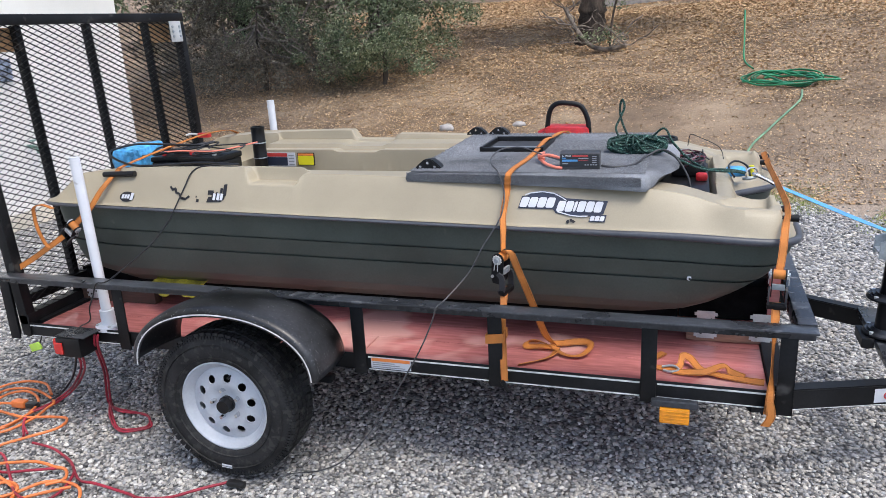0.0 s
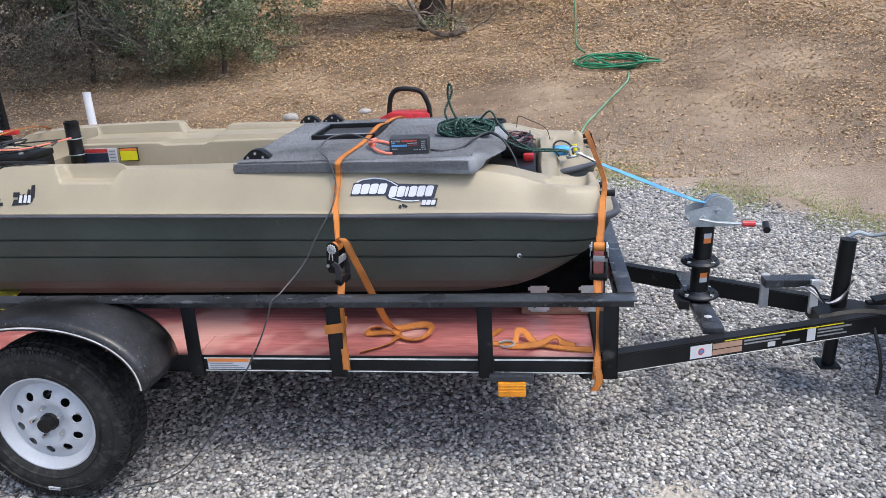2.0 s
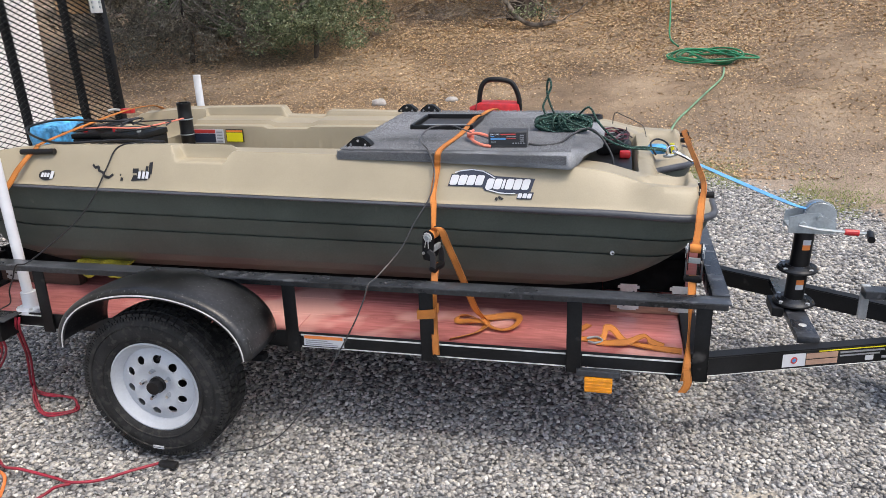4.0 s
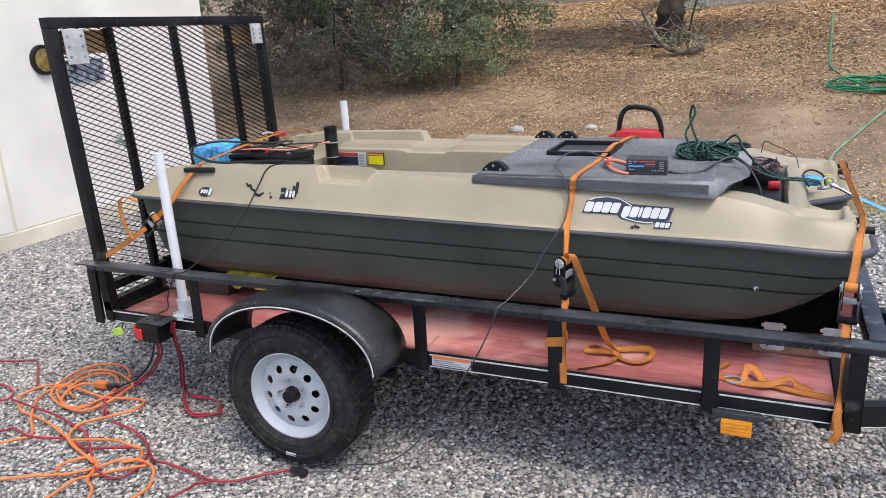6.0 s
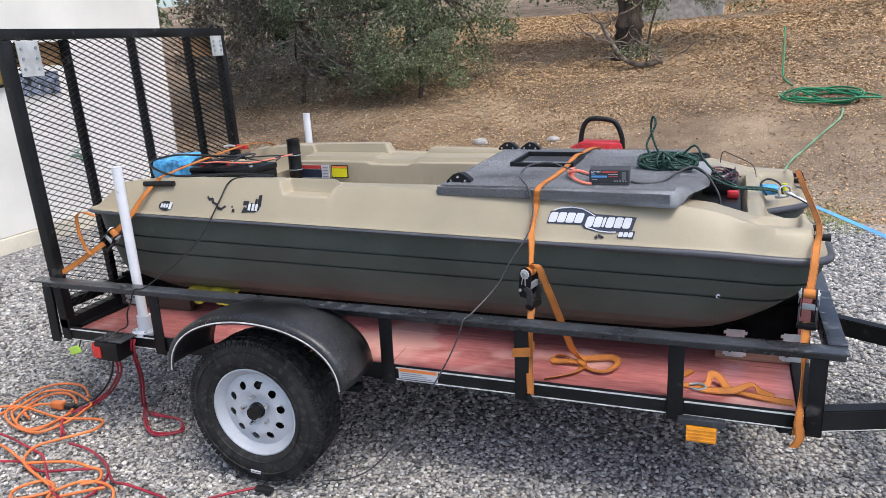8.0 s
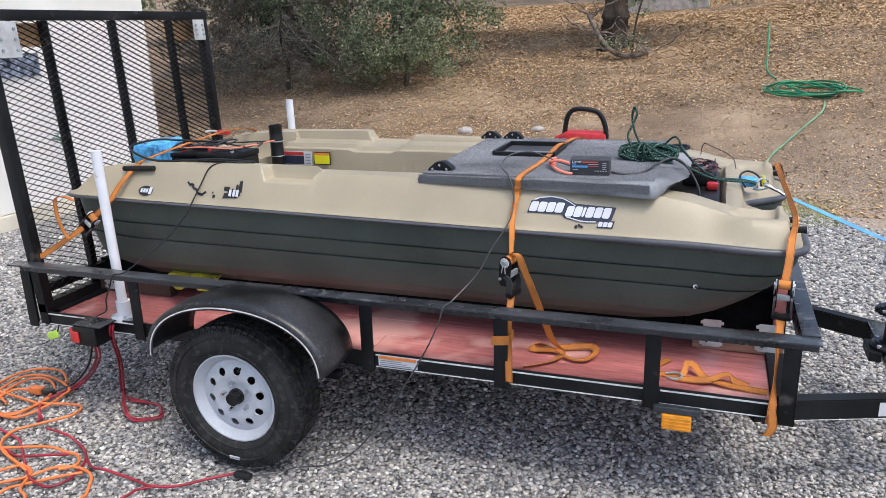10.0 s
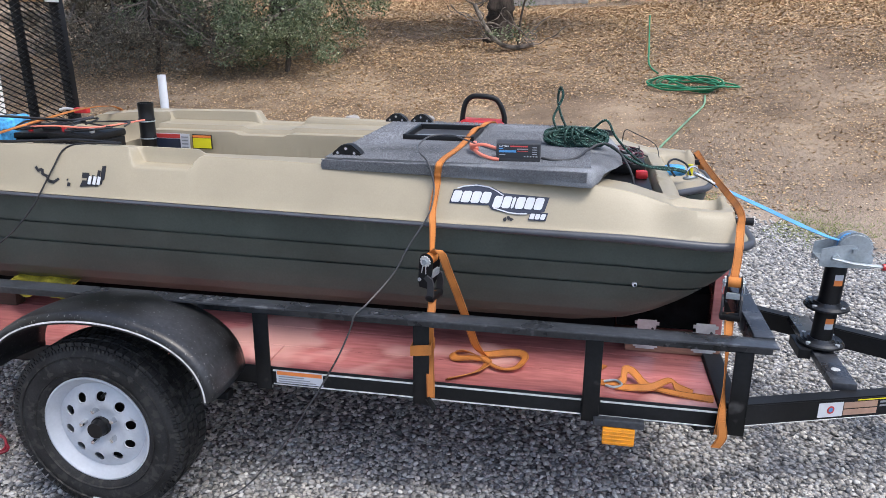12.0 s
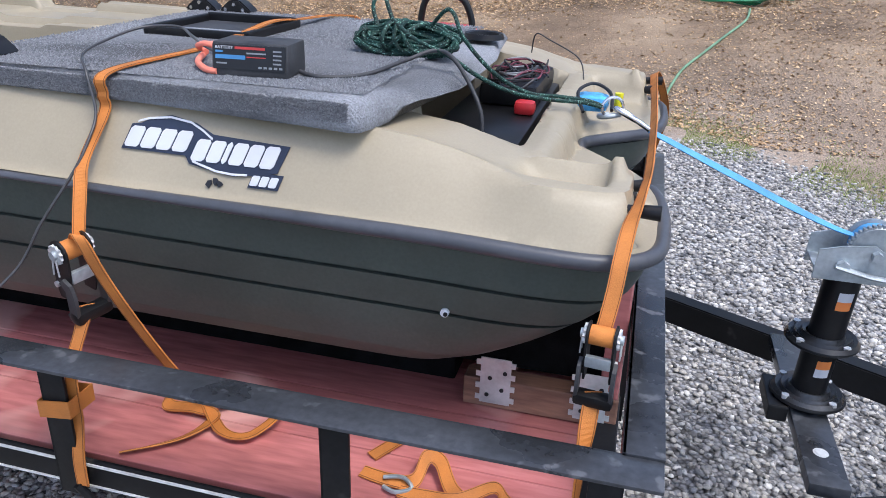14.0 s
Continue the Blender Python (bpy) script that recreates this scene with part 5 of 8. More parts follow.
def platform():
    """A slab with rounded borders, its front-inner corners cut back to a curve at the bow."""
    pts = [(PX0, PY0 + 0.012), (PX1 - 0.40, PY0 - 0.002), (PX1 - 0.02, PY0 - 0.026), (PX1 - 0.005, PY0 - 0.02), (PX1 + 0.008, PY0 + 0.03), (PX1 + 0.03, PY0 + 0.09), (PX1 + 0.065, PY0 + 0.16), (PX1 + 0.09, PY0 + 0.24), (PX1 + 0.09, PY1 - 0.36), (PX1 + 0.07, PY1 - 0.20), (PX1 + 0.05, PY1), (PX0 - 0.01, PY1 - 0.02)]
    verts, faces = [], []
    c = Vector((sum(p[0] for p in pts) / len(pts), sum(p[1] for p in pts) / len(pts)))
    dense = []
    for i, p in enumerate(pts):
        q = pts[(i + 1) % len(pts)]
        k = max(2, int(Vector((q[0] - p[0], q[1] - p[1])).length / 0.03))
        for j in range(k):
            dense.append(Vector((p[0] + (q[0] - p[0]) * j / k, p[1] + (q[1] - p[1]) * j / k)))
    m = len(dense)
    prof = [(0.0, PZ0), (-0.005, PZ0 + 0.008), (-0.004, PZ1 - 0.024), (0.004, PZ1 - 0.009), (0.018, PZ1 - 0.001), (0.05, PZ1 + 0.001), (0.2, PZ1 + 0.002)]
    for ins, z in prof:
        for p in dense:
            d = (c - p)
            q = p + d.normalized() * min(ins, d.length)
            # the border hangs down to the gunwale, deeper towards the bow
            low = max(0.0, (PZ1 - z) / (PZ1 - PZ0)) * ((q.x - 1.95) * 0.020 - 0.006)
            # a thin edge over the locker
            front = sstep(PX1 - 0.06, PX1 - 0.02, q.x) * sstep(PY0 + 0.05, PY0 + 0.11, q.y)
            z = z + (max(z, PZ1 - 0.016) - z) * front
            low *= 1 - front
            verts.append((q.x, q.y, z - low - 0.010 * front + 0.002 * noise.noise((q.x * 9, q.y * 9, z * 4))))
    for r in range(len(prof) - 1):
        for i in range(m):
            j = (i + 1) % m
            faces.append((r * m + i, r * m + j, (r + 1) * m + j, (r + 1) * m + i))
    faces.append(tuple((len(prof) - 1) * m + i for i in range(m)))
    faces.append(tuple(range(m - 1, -1, -1)))
    ob = mesh_object("carpet", verts, faces, CARPET, plat, "grey carpet", True, 60)
    ob.matrix_parent_inverse = PM
    # loops of pile
    rng = np.random.default_rng(5)
    tv, tf = [], []
    def tuft(x, y, z, nx, ny, nz):
        k = len(tv)
        s = rng.uniform(0.0018, 0.0034)
        h = rng.uniform(0.002, 0.004)
        t1 = Vector((nx, ny, nz)).cross(Vector((0.3, 0.2, 0.9) if abs(nz) < 0.5 else (1, 0.2, 0))).normalized()
        t2 = Vector((nx, ny, nz)).cross(t1)
        o = Vector((x, y, z))
        nn = Vector((nx, ny, nz)) * h
        a = rng.uniform(0, 6.28)
        for q in range(3):
            w = a + q * 2.094
            tv.append(o + t1 * (s * math.cos(w)) + t2 * (s * math.sin(w)))
        tv.append(o + nn)
        tf.extend([(k, k + 1, k + 3), (k + 1, k + 2, k + 3), (k + 2, k, k + 3)])
    for _ in range(9000):
        x = rng.uniform(PX0, PX1 - 0.02)
        tuft(x, interp(x, [(PX0, PY0 + 0.012), (PX1 - 0.40, PY0 - 0.002), (PX1 - 0.02, PY0 - 0.026)]) - 0.003, rng.uniform(PZ0 + 0.008, PZ1 - 0.006), 0, -1, 0.15)
    for _ in range(30000):
        tuft(rng.uniform(PX0 + 0.01, PX1 - 0.01), PY0 + 0.01 + (PY1 - PY0 - 0.02) * rng.uniform(0, 1) ** 1.3, PZ1 + 0.001, 0, 0, 1)
    ob = mesh_object("carpet_nap", tv, tf, CARPET_TUFT, plat, "")
    ob["kind"] = "stuff"
    ob.matrix_parent_inverse = PM


platform()


def ppart(name, bm, material, parent=None, label="", **kw):
    ob = part(name, bm, material, parent or plat, label, **kw)
    if parent is None:
        ob.matrix_parent_inverse = PM
    return ob


# triangular black seat brackets screwed on its border
def bracket(x, y, s=1.0):
    bm = bmesh.new()
    prof = [(-0.065, 0.0), (0.065, 0.0), (0.06, 0.012), (0.018, 0.046), (-0.018, 0.046), (-0.06, 0.012)]
    a = [bm.verts.new((x + px * s, y - 0.028, PZ1 + pz * s)) for px, pz in prof]
    b = [bm.verts.new((x + px * s * 0.9, y + 0.028, PZ1 + pz * s * 0.9)) for px, pz in prof]
    bm.faces.new(a)
    bm.faces.new(b[::-1])
    for i in range(6):
        j = (i + 1) % 6
        bm.faces.new((a[i], b[i], b[j], a[j]))
    bmesh.ops.recalc_face_normals(bm, faces=bm.faces)
    bmesh.ops.bevel(bm, geom=list(bm.edges), offset=0.004, segments=2, affect="EDGES")
    ob = ppart("seat_bracket", bm, BLACK_PLASTIC, None, "black plastic seat bracket", smooth=True)
    for px, pz in ((0.035, 0.012), (-0.035, 0.012), (0.0, 0.030)):
        part("bolt", cyl_bm((x + px * s, y - 0.034, PZ1 + pz * s), (x + px * s, y - 0.026, PZ1 + pz * s), 0.005, n=10), CHROME, ob)


bracket(1.835, 0.318, 0.80)
bracket(1.79, 1.158, 0.78)
bracket(1.90, 1.158, 0.78)
# rectangular black tray frame set in the carpet
TX0, TX1, TY0, TY1 = 1.945, 2.19, 0.655, 0.925
tr = ppart("hatch_tray", box_bm((TX0, TY0, PZ1 + 0.001), (TX1, TY0 + 0.012, PZ1 + 0.020), 0.004), BLACK_PLASTIC, None, "black plastic hatch tray", smooth=True)
part("tray_side", box_bm((TX0, TY1 - 0.012, PZ1 + 0.001), (TX1, TY1, PZ1 + 0.026), 0.004), BLACK_PLASTIC, tr)
part("tray_side", box_bm((TX0 - 0.01, TY0, PZ1 + 0.001), (TX0 + 0.005, TY1, PZ1 + 0.022), 0.004), BLACK_PLASTIC, tr)
part("tray_side", box_bm((TX1 - 0.005, TY0, PZ1 + 0.001), (TX1 + 0.01, TY1, PZ1 + 0.022), 0.004), BLACK_PLASTIC, tr)
part("tray_floor", box_bm((TX0 + 0.01, TY0 + 0.015, PZ1 + 0.003), (TX1 - 0.01, TY1 - 0.015, PZ1 + 0.007), 0.002), CHARGER_GREY, tr, "dark grey tray floor")
part("tray_rail", box_bm((TX0 + 0.03, TY0 + 0.06, PZ1 + 0.008), (TX1 - 0.03, TY0 + 0.075, PZ1 + 0.013), 0.002), DECAL_GREY, tr, "pale worn rail")
v, f = lathe([(0.0, PZ1 + 0.004), (0.036, PZ1 + 0.004), (0.038, PZ1 + 0.012), (0.046, PZ1 + 0.014), (0.050, PZ1 + 0.001)], 32, "z", (2.662, 0.965, 0))
ob = mesh_object("cup_ring", v, f, BLACK_PLASTIC, plat, "black round cup ring", True)
ob.matrix_parent_inverse = PM

# ---- loose things on and round the trailer ----
def adopt(e, ob):
    ob.parent = e
    ob.matrix_parent_inverse = e.matrix_world.inverted()
    return ob


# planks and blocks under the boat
# Darker copy of the lumber; shade under the stern is put into its colour.
SHADED_LUMBER = mat("shaded_lumber", (0.085, 0.048, 0.036), 0.7, vary=0.25, scale=6, fine=70, bump=0.3, stretch=(0.3, 2, 2))


def support(name, label, lo, hi, at_plates, pad, wood=LUMBER):
    e = thing(name, label, "wood block", "boat supports", at=((lo[0] + hi[0]) / 2, lo[1], lo[2]))
    adopt(e, part("beam", box_bm(lo, hi, 0.004), wood))
    adopt(e, part("pad", box_bm(*pad, 0.006), BUNK_BLACK, None, "near-black pad"))
    for x in at_plates:
        y = lo[1] - 0.003
        bm = bmesh.new()
        z0, z1 = lo[2] + 0.012, hi[2] + 0.052
        box(bm, (x, y, z0), (x + 0.062, y + 0.0022, z1), 0.0006)
        for i in range(4):
            zz = z0 + 0.006 + (z1 - z0 - 0.024) * i / 3
            box(bm, (x - 0.009, y, zz), (x, y + 0.0022, zz + 0.012))
            box(bm, (x + 0.062, y, zz), (x + 0.071, y + 0.0022, zz + 0.012))
        pl = adopt(e, part("mending_plate", bm, GALV, None, "galvanised mending plate"))
        for px, pz in ((0.015, 0.02), (0.045, 0.035), (0.02, 0.06), (0.05, 0.075)):
            part("screw", cyl_bm((x + px, y - 0.002, z0 + pz), (x + px, y, z0 + pz), 0.0045, n=8), DARK_HOLE, pl)
    return e


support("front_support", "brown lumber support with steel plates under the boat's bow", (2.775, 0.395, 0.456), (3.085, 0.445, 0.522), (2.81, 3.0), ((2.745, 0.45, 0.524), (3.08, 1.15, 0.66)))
support("rear_support", "lumber support with a steel plate under the boat's stern, shade in its colour", (0.05, 0.335, 0.456), (0.46, 0.385, 0.512), (0.09,), ((0.02, 0.39, 0.514), (0.46, 1.21, 0.60)), SHADED_LUMBER)
stop = thing("bow_stop", "red-brown plank standing upright behind the bow strap", "plank", at=(3.06, 0.42, 0.456))
adopt(stop, part("plank", box_bm((3.045, 0.40, 0.456), (3.083, 0.54, 0.80), 0.004), RED_WOOD))
# Near-black boards fill the gap between hull and deck.
sup = thing("hull_bunk", "near-black bunk board running under the hull", "plank", at=(1.6, 0.51, 0.456))
adopt(sup, part("board", box_bm((0.48, 0.47, 0.456), (2.74, 0.55, 0.572), 0.006), BUNK_BLACK))
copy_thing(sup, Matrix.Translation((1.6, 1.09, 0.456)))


# a crumpled yellow cloth
def cloth():
    verts, faces = [], []
    nx, ny = 26, 8
    for j in range(ny):
        for i in range(nx):
            u, w = i / (nx - 1), j / (ny - 1)
            x = 0.53 + 0.26 * u
            y = 0.335 - 0.095 * w + 0.012 * noise.noise((u * 7, w * 3, 1))
            lobes = max(0.05, math.sin(u * math.pi * 2.0) if u < 0.5 else -math.sin(u * math.pi * 2.0)) ** 0.7
            z = 0.608 - 0.070 * w * lobes + 0.012 * noise.noise((u * 9, w * 5, 4))
            verts.append((x, y, z))
    for j in range(ny - 1):
        for i in range(nx - 1):
            faces.append((j * nx + i, j * nx + i + 1, (j + 1) * nx + i + 1, (j + 1) * nx + i))
    ob = mesh_object("yellow_cloth", verts, faces, YELLOW_CLOTH, smooth=True, sharp=80)
    ob.modifiers.new("thick", "SOLIDIFY").thickness = 0.003
    tagged(ob, "crumpled yellow cloth tucked under the hull", "cloth")


cloth()


# white pipes that guide the boat
def guide_pipe(x, y, z0, z1, lean, label):
    e = thing("guide_pipe", label, "pipe", "white guide pipes", at=(x, y, z0))
    v, f = lathe([(0.0, z1 - z0), (0.0145, z1 - z0), (0.0165, z1 - z0 - 0.001), (0.0205, z1 - z0 - 0.0), (0.0205, 0.0)], 28, "z")
    v = [(a + lean * c, b, c) for a, b, c in v]
    p = mesh_object("pipe", v, f, PVC, e, "", True)
    v, f = lathe([(0.021, 0.085), (0.030, 0.083), (0.030, 0.02), (0.056, 0.016), (0.056, 0.0)], 28, "z")
    mesh_object("foot_flange", v, f, PVC, e, "white floor flange", True)
    for a in (0.6, 2.2, 3.8, 5.4):
        part("screw", cyl_bm((0.046 * math.cos(a), 0.046 * math.sin(a), 0.016), (0.046 * math.cos(a), 0.046 * math.sin(a), 0.024), 0.006, n=8), GALV, e)
    return e


guide_pipe(0.445, 0.055, 0.457, 1.188, -0.026, "white plastic guide pipe with floor flange on the deck")
guide_pipe(0.508, 1.47, 0.457, 1.258, -0.012, "white plastic guide pipe at the far rail")


# orange ratchet straps
def ratchet(e, at, m, big=0.78):
    """A ratchet buckle hung along its local z."""
    mm = Matrix.Translation(at) @ m @ Matrix.Scale(big, 4)
    def p(name, bm, material, label=""):
        bmesh.ops.transform(bm, matrix=mm, verts=bm.verts)
        return adopt(e, part(name, bm, material, None, label, smooth=True))
    def plate(x0, x1, pts):
        bm = bmesh.new()
        f = bm.faces.new([bm.verts.new((x0, y, z)) for y, z in pts])
        g = bmesh.ops.extrude_face_region(bm, geom=[f])
        for q in g["geom"]:
            if isinstance(q, bmesh.types.BMVert):
                q.co.x = x1
        bmesh.ops.recalc_face_normals(bm, faces=bm.faces)
        return bm
    round_top = [(0.004 + 0.025 * math.cos(a), 0.025 * math.sin(a)) for a in [math.pi * i / 10 for i in range(11)]]
    frame_pts = round_top + [(-0.020, -0.045), (-0.012, -0.085), (-0.006, -0.100), (0.024, -0.100), (0.030, -0.080), (0.030, -0.030)]
    cog = [(0.004 + (0.020 if i % 2 else 0.0165) * math.cos(a), (0.020 if i % 2 else 0.0165) * math.sin(a)) for i, a in enumerate([2 * math.pi * i / 24 for i in range(24)])]
    body = p("ratchet_frame", plate(-0.027, -0.023, frame_pts), BLACK_STEEL, "black ratchet buckle")
    p("ratchet_frame", plate(0.023, 0.027, frame_pts), BLACK_STEEL)
    p("axle", cyl_bm((-0.040, 0.004, 0.0), (0.040, 0.004, 0.0), 0.009, n=16), ZINC)
    for k in (-1, 1):
        x0, x1 = sorted((k * 0.029, k * 0.034))
        p("gear", plate(x0, x1, cog), GALV, "bright toothed ratchet gear")
        for dy in (-0.007, 0.009):
            p("cotter_pin", cyl_bm((k * 0.036, 0.004 + dy * 0.5, -0.004), (k * 0.037, 0.004 + dy, -0.042), 0.0018, n=6), GALV)
    p("strap_roll", cyl_bm((-0.022, 0.004, 0.0), (0.022, 0.004, 0.0), 0.019, n=18), STRAP, "wound orange strap")
    handle_pts = [(-0.006, -0.048), (-0.026, -0.056), (-0.034, -0.080), (-0.034, -0.122), (-0.024, -0.138), (-0.008, -0.138), (-0.002, -0.126), (-0.010, -0.118), (-0.010, -0.072), (0.006, -0.060)]
    for k in (-1, 1):
        x0, x1 = sorted((k * 0.029, k * 0.036))
        p("handle", plate(x0, x1, handle_pts), CHARGER_GREY, "dark grey handle")
        p("rivet", cyl_bm((k * 0.026, 0.024, -0.072), (k * 0.032, 0.024, -0.072), 0.006, n=10), GALV)
    p("grip", box_bm((-0.038, -0.036, -0.142), (0.038, -0.006, -0.116), 0.009), BLACK_PLASTIC, "black rubber grip")
    p("pawl", box_bm((-0.024, -0.022, -0.058), (0.024, -0.012, -0.034), 0.002), ZINC)
    return body


def ribbon_sides(pts, lean):
    """Width directions for a strap that lies along pts, each turned up from flat by lean."""
    out = []
    for i, p in enumerate(pts):
        a, b = Vector(pts[max(i - 1, 0)]), Vector(pts[min(i + 1, len(pts) - 1)])
        d = (b - a).normalized()
        flat = Vector((-d.y, d.x, 0)).normalized()
        k = lean[i % len(lean)]
        out.append(flat * math.cos(k) + Vector((0, 0, 1)) * math.sin(k))
    for i in range(1, len(out)):
        if out[i].dot(out[i - 1]) < 0:
            out[i] = -out[i]
    return out


SX = Vector((1, 0, 0))
SY = Vector((0, 1, 0))
mid = thing("ratchet_strap", "orange ratchet strap drawn over the boat's middle", "strap", "orange straps", at=(2.17, 0.1, 0.85))
adopt(mid, webbing("strap", [(2.160, 0.098, 0.842), (2.156, 0.128, 0.93), (2.150, 0.155, 0.975), (2.150, 0.225, 1.045), (2.152, 0.224, 1.075), (2.160, 0.240, 1.113), (2.172, 0.50, 1.114), (2.178, 0.64, 1.122), (2.184, 0.80, 1.137), (2.188, 0.94, 1.128), (2.19, 1.18, 1.114), (2.20, 1.345, 1.078), (2.257, 1.45, 0.93), (2.26, 1.53, 0.66), (2.26, 1.535, 0.47)],
                   [Vector((0.35, 0.94, 0)), Vector((0.75, 0.66, 0))] + [SX] * 13, 0.025, STRAP, None))
adopt(mid, webbing("strap", [(2.164, 0.090, 0.735), (2.168, 0.060, 0.70), (2.170, 0.020, 0.64), (2.172, 0.012, 0.55), (2.178, -0.008, 0.48), (2.180, -0.012, 0.425)], [Vector((0.7, 0.7, 0))] + [SX] * 5, 0.028, STRAP, None))
adopt(mid, webbing("strap_tail", [(2.162, 0.090, 0.854), (2.178, 0.078, 0.872), (2.196, 0.070, 0.862), (2.214, 0.076, 0.81), (2.240, 0.095, 0.73), (2.268, 0.135, 0.62), (2.290, 0.185, 0.52), (2.318, 0.222, 0.468)], [SX] * 7 + [Vector((0.8, -0.5, 0))], 0.030, STRAP, None, "loose end of the strap"))
fold = [(2.30, 0.205, 0.485), (2.335, 0.238, 0.470), (2.385, 0.262, 0.470), (2.43, 0.257, 0.474), (2.448, 0.210, 0.478), (2.42, 0.150, 0.470), (2.364, 0.152, 0.466), (2.30, 0.207, 0.472), (2.245, 0.252, 0.466), (2.208, 0.230, 0.468), (2.222, 0.195, 0.466), (2.287, 0.193, 0.474), (2.33, 0.180, 0.470), (2.302, 0.113, 0.464), (2.217, 0.046, 0.461)]
adopt(mid, webbing("strap_tail", fold, ribbon_sides(fold, (0.25, 0.5, 0.7, 0.6, 0.4, 0.2)), 0.030, STRAP, None))
# where it is wrapped round the post
v, f = [], []
ring = [(2.115, 0.052), (2.115, -0.010), (2.18, -0.010), (2.18, 0.052)]
for z in (0.560, 0.594):
    v += [(x, y, z + 0.004 * (x - 2.14) / 0.03) for x, y in ring]
for i in range(4):
    j = (i + 1) % 4
    f.append((i, j, 4 + j, 4 + i))
wr = adopt(mid, mesh_object("strap_wrap", v, f, STRAP, None, "strap wrapped round the post"))
wr.modifiers.new("thick", "SOLIDIFY").thickness = 0.003
adopt(mid, part("hook", cyl_bm((2.17, -0.014, 0.425), (2.19, -0.006, 0.385), 0.008, n=10), BLACK_STEEL, None, "black hook"))
ratchet(mid, (2.160, 0.085, 0.842), Matrix.Rotation(radians(6), 4, "X") @ Matrix.Rotation(radians(4), 4, "Y") @ Matrix.Rotation(radians(72), 4, "Z"), 0.92)

bow = thing("ratchet_strap", "orange ratchet strap over the twin bow pegs", "strap", "orange straps", at=(3.05, 0.1, 0.8))
adopt(bow, webbing("strap", [(3.040, 0.105, 0.826), (3.048, 0.128, 0.88), (3.052, 0.150, 0.925), (3.058, 0.19, 0.965), (3.068, 0.25, 0.985), (3.078, 0.40, 0.984), (3.082, 0.60, 0.978), (3.084, 0.80, 0.974), (3.082, 1.10, 0.976), (3.078, 1.36, 0.988), (3.10, 1.425, 0.95), (3.125, 1.47, 0.85), (3.10, 1.52, 0.70), (3.07, 1.535, 0.48)],
                   [SX] * 3 + [Vector((0.9, 0, 0.3)), Vector((0.7, 0, 0.7)), Vector((0.55, 0, 0.8)), Vector((0.5, 0, 0.85)), Vector((0.5, 0, 0.85)), Vector((0.55, 0, 0.8)), Vector((0.8, 0, 0.5))] + [SX] * 4, 0.027, STRAP, None))
adopt(bow, webbing("strap", [(3.038, 0.090, 0.735), (3.036, 0.070, 0.69), (3.034, 0.040, 0.62), (3.032, 0.015, 0.53), (3.030, -0.012, 0.45), (3.026, -0.02, 0.40)], [Vector((1, 0.3, 0)), Vector((1, 0.3, 0)), Vector((0.5, 1, 0)), Vector((0.4, 1, 0)), Vector((1, 0.3, 0)), SX], 0.03, STRAP, None))
adopt(bow, webbing("strap_tail", [(3.028, -0.022, 0.445), (3.035, -0.03, 0.40), (3.02, -0.028, 0.362)], [SX] * 3, 0.03, STRAP, None))
adopt(bow, part("hook", cyl_bm((3.005, -0.008, 0.40), (3.045, -0.008, 0.42), 0.010, n=10), BLACK_STEEL, None, "black hook"))
ratchet(bow, (3.040, 0.092, 0.826), Matrix.Rotation(radians(6), 4, "X") @ Matrix.Rotation(radians(-6), 4, "Z"))
# its loose end on the deck
tail = thing("strap_end", "loose orange strap lying folded on the red deck", "strap", "orange straps", at=(2.85, 0.1, 0.46))
fold = [(2.655, 0.130, 0.461), (2.71, 0.120, 0.463), (2.755, 0.122, 0.470), (2.765, 0.165, 0.490), (2.79, 0.166, 0.486), (2.825, 0.118, 0.470), (2.877, 0.092, 0.468), (2.95, 0.081, 0.464), (3.02, 0.074, 0.462)]
adopt(tail, webbing("strap", fold, ribbon_sides(fold, (0.1, 0.3, 0.6, 0.7, 0.5, 0.3)), 0.030, STRAP, None))
fold = [(2.735, 0.098, 0.463), (2.78, 0.092, 0.468), (2.84, 0.092, 0.476), (2.895, 0.128, 0.486), (2.918, 0.112, 0.474), (2.96, 0.090, 0.468)]
adopt(tail, webbing("strap", fold, ribbon_sides(fold, (0.2, 0.5, 0.6)), 0.028, STRAP, None))
fold = [(2.658, 0.172, 0.461), (2.678, 0.205, 0.463), (2.702, 0.250, 0.461)]
adopt(tail, webbing("strap", fold, ribbon_sides(fold, (0.1,)), 0.028, STRAP, None))
adopt(tail, cord("hook", [(2.70, 0.118, 0.468), (2.735, 0.120, 0.474), (2.755, 0.105, 0.468), (2.73, 0.092, 0.464), (2.705, 0.100, 0.464)], 0.004, ZINC, None, "zinc wire hook", 6, 6))

rear = thing("ratchet_strap", "orange ratchet strap over the boat's stern", "strap", "orange straps", at=(0.25, 0.1, 0.85))
adopt(rear, webbing("strap", [(0.0, 0.02, 0.69), (0.10, 0.05, 0.745), (0.20, 0.085, 0.81), (0.245, 0.10, 0.84)], [Vector((0.55, 0.1, -0.75))] * 4, 0.026, STRAP, None))
adopt(rear, webbing("strap", [(0.31, 0.118, 0.895), (0.38, 0.142, 0.962), (0.425, 0.17, 1.03), (0.455, 0.245, 1.094), (0.46, 0.30, 1.112), (0.42, 0.70, 1.135), (0.38, 1.05, 1.140), (0.34, 1.32, 1.105), (0.33, 1.43, 1.0), (0.33, 1.53, 0.69)],
                    [Vector((0.55, 0.1, -0.75)), Vector((0.7, 0, -0.6)), Vector((0.9, 0, -0.3)), SX, SX, SX, SX, SX, SX, SX], 0.026, STRAP, None))
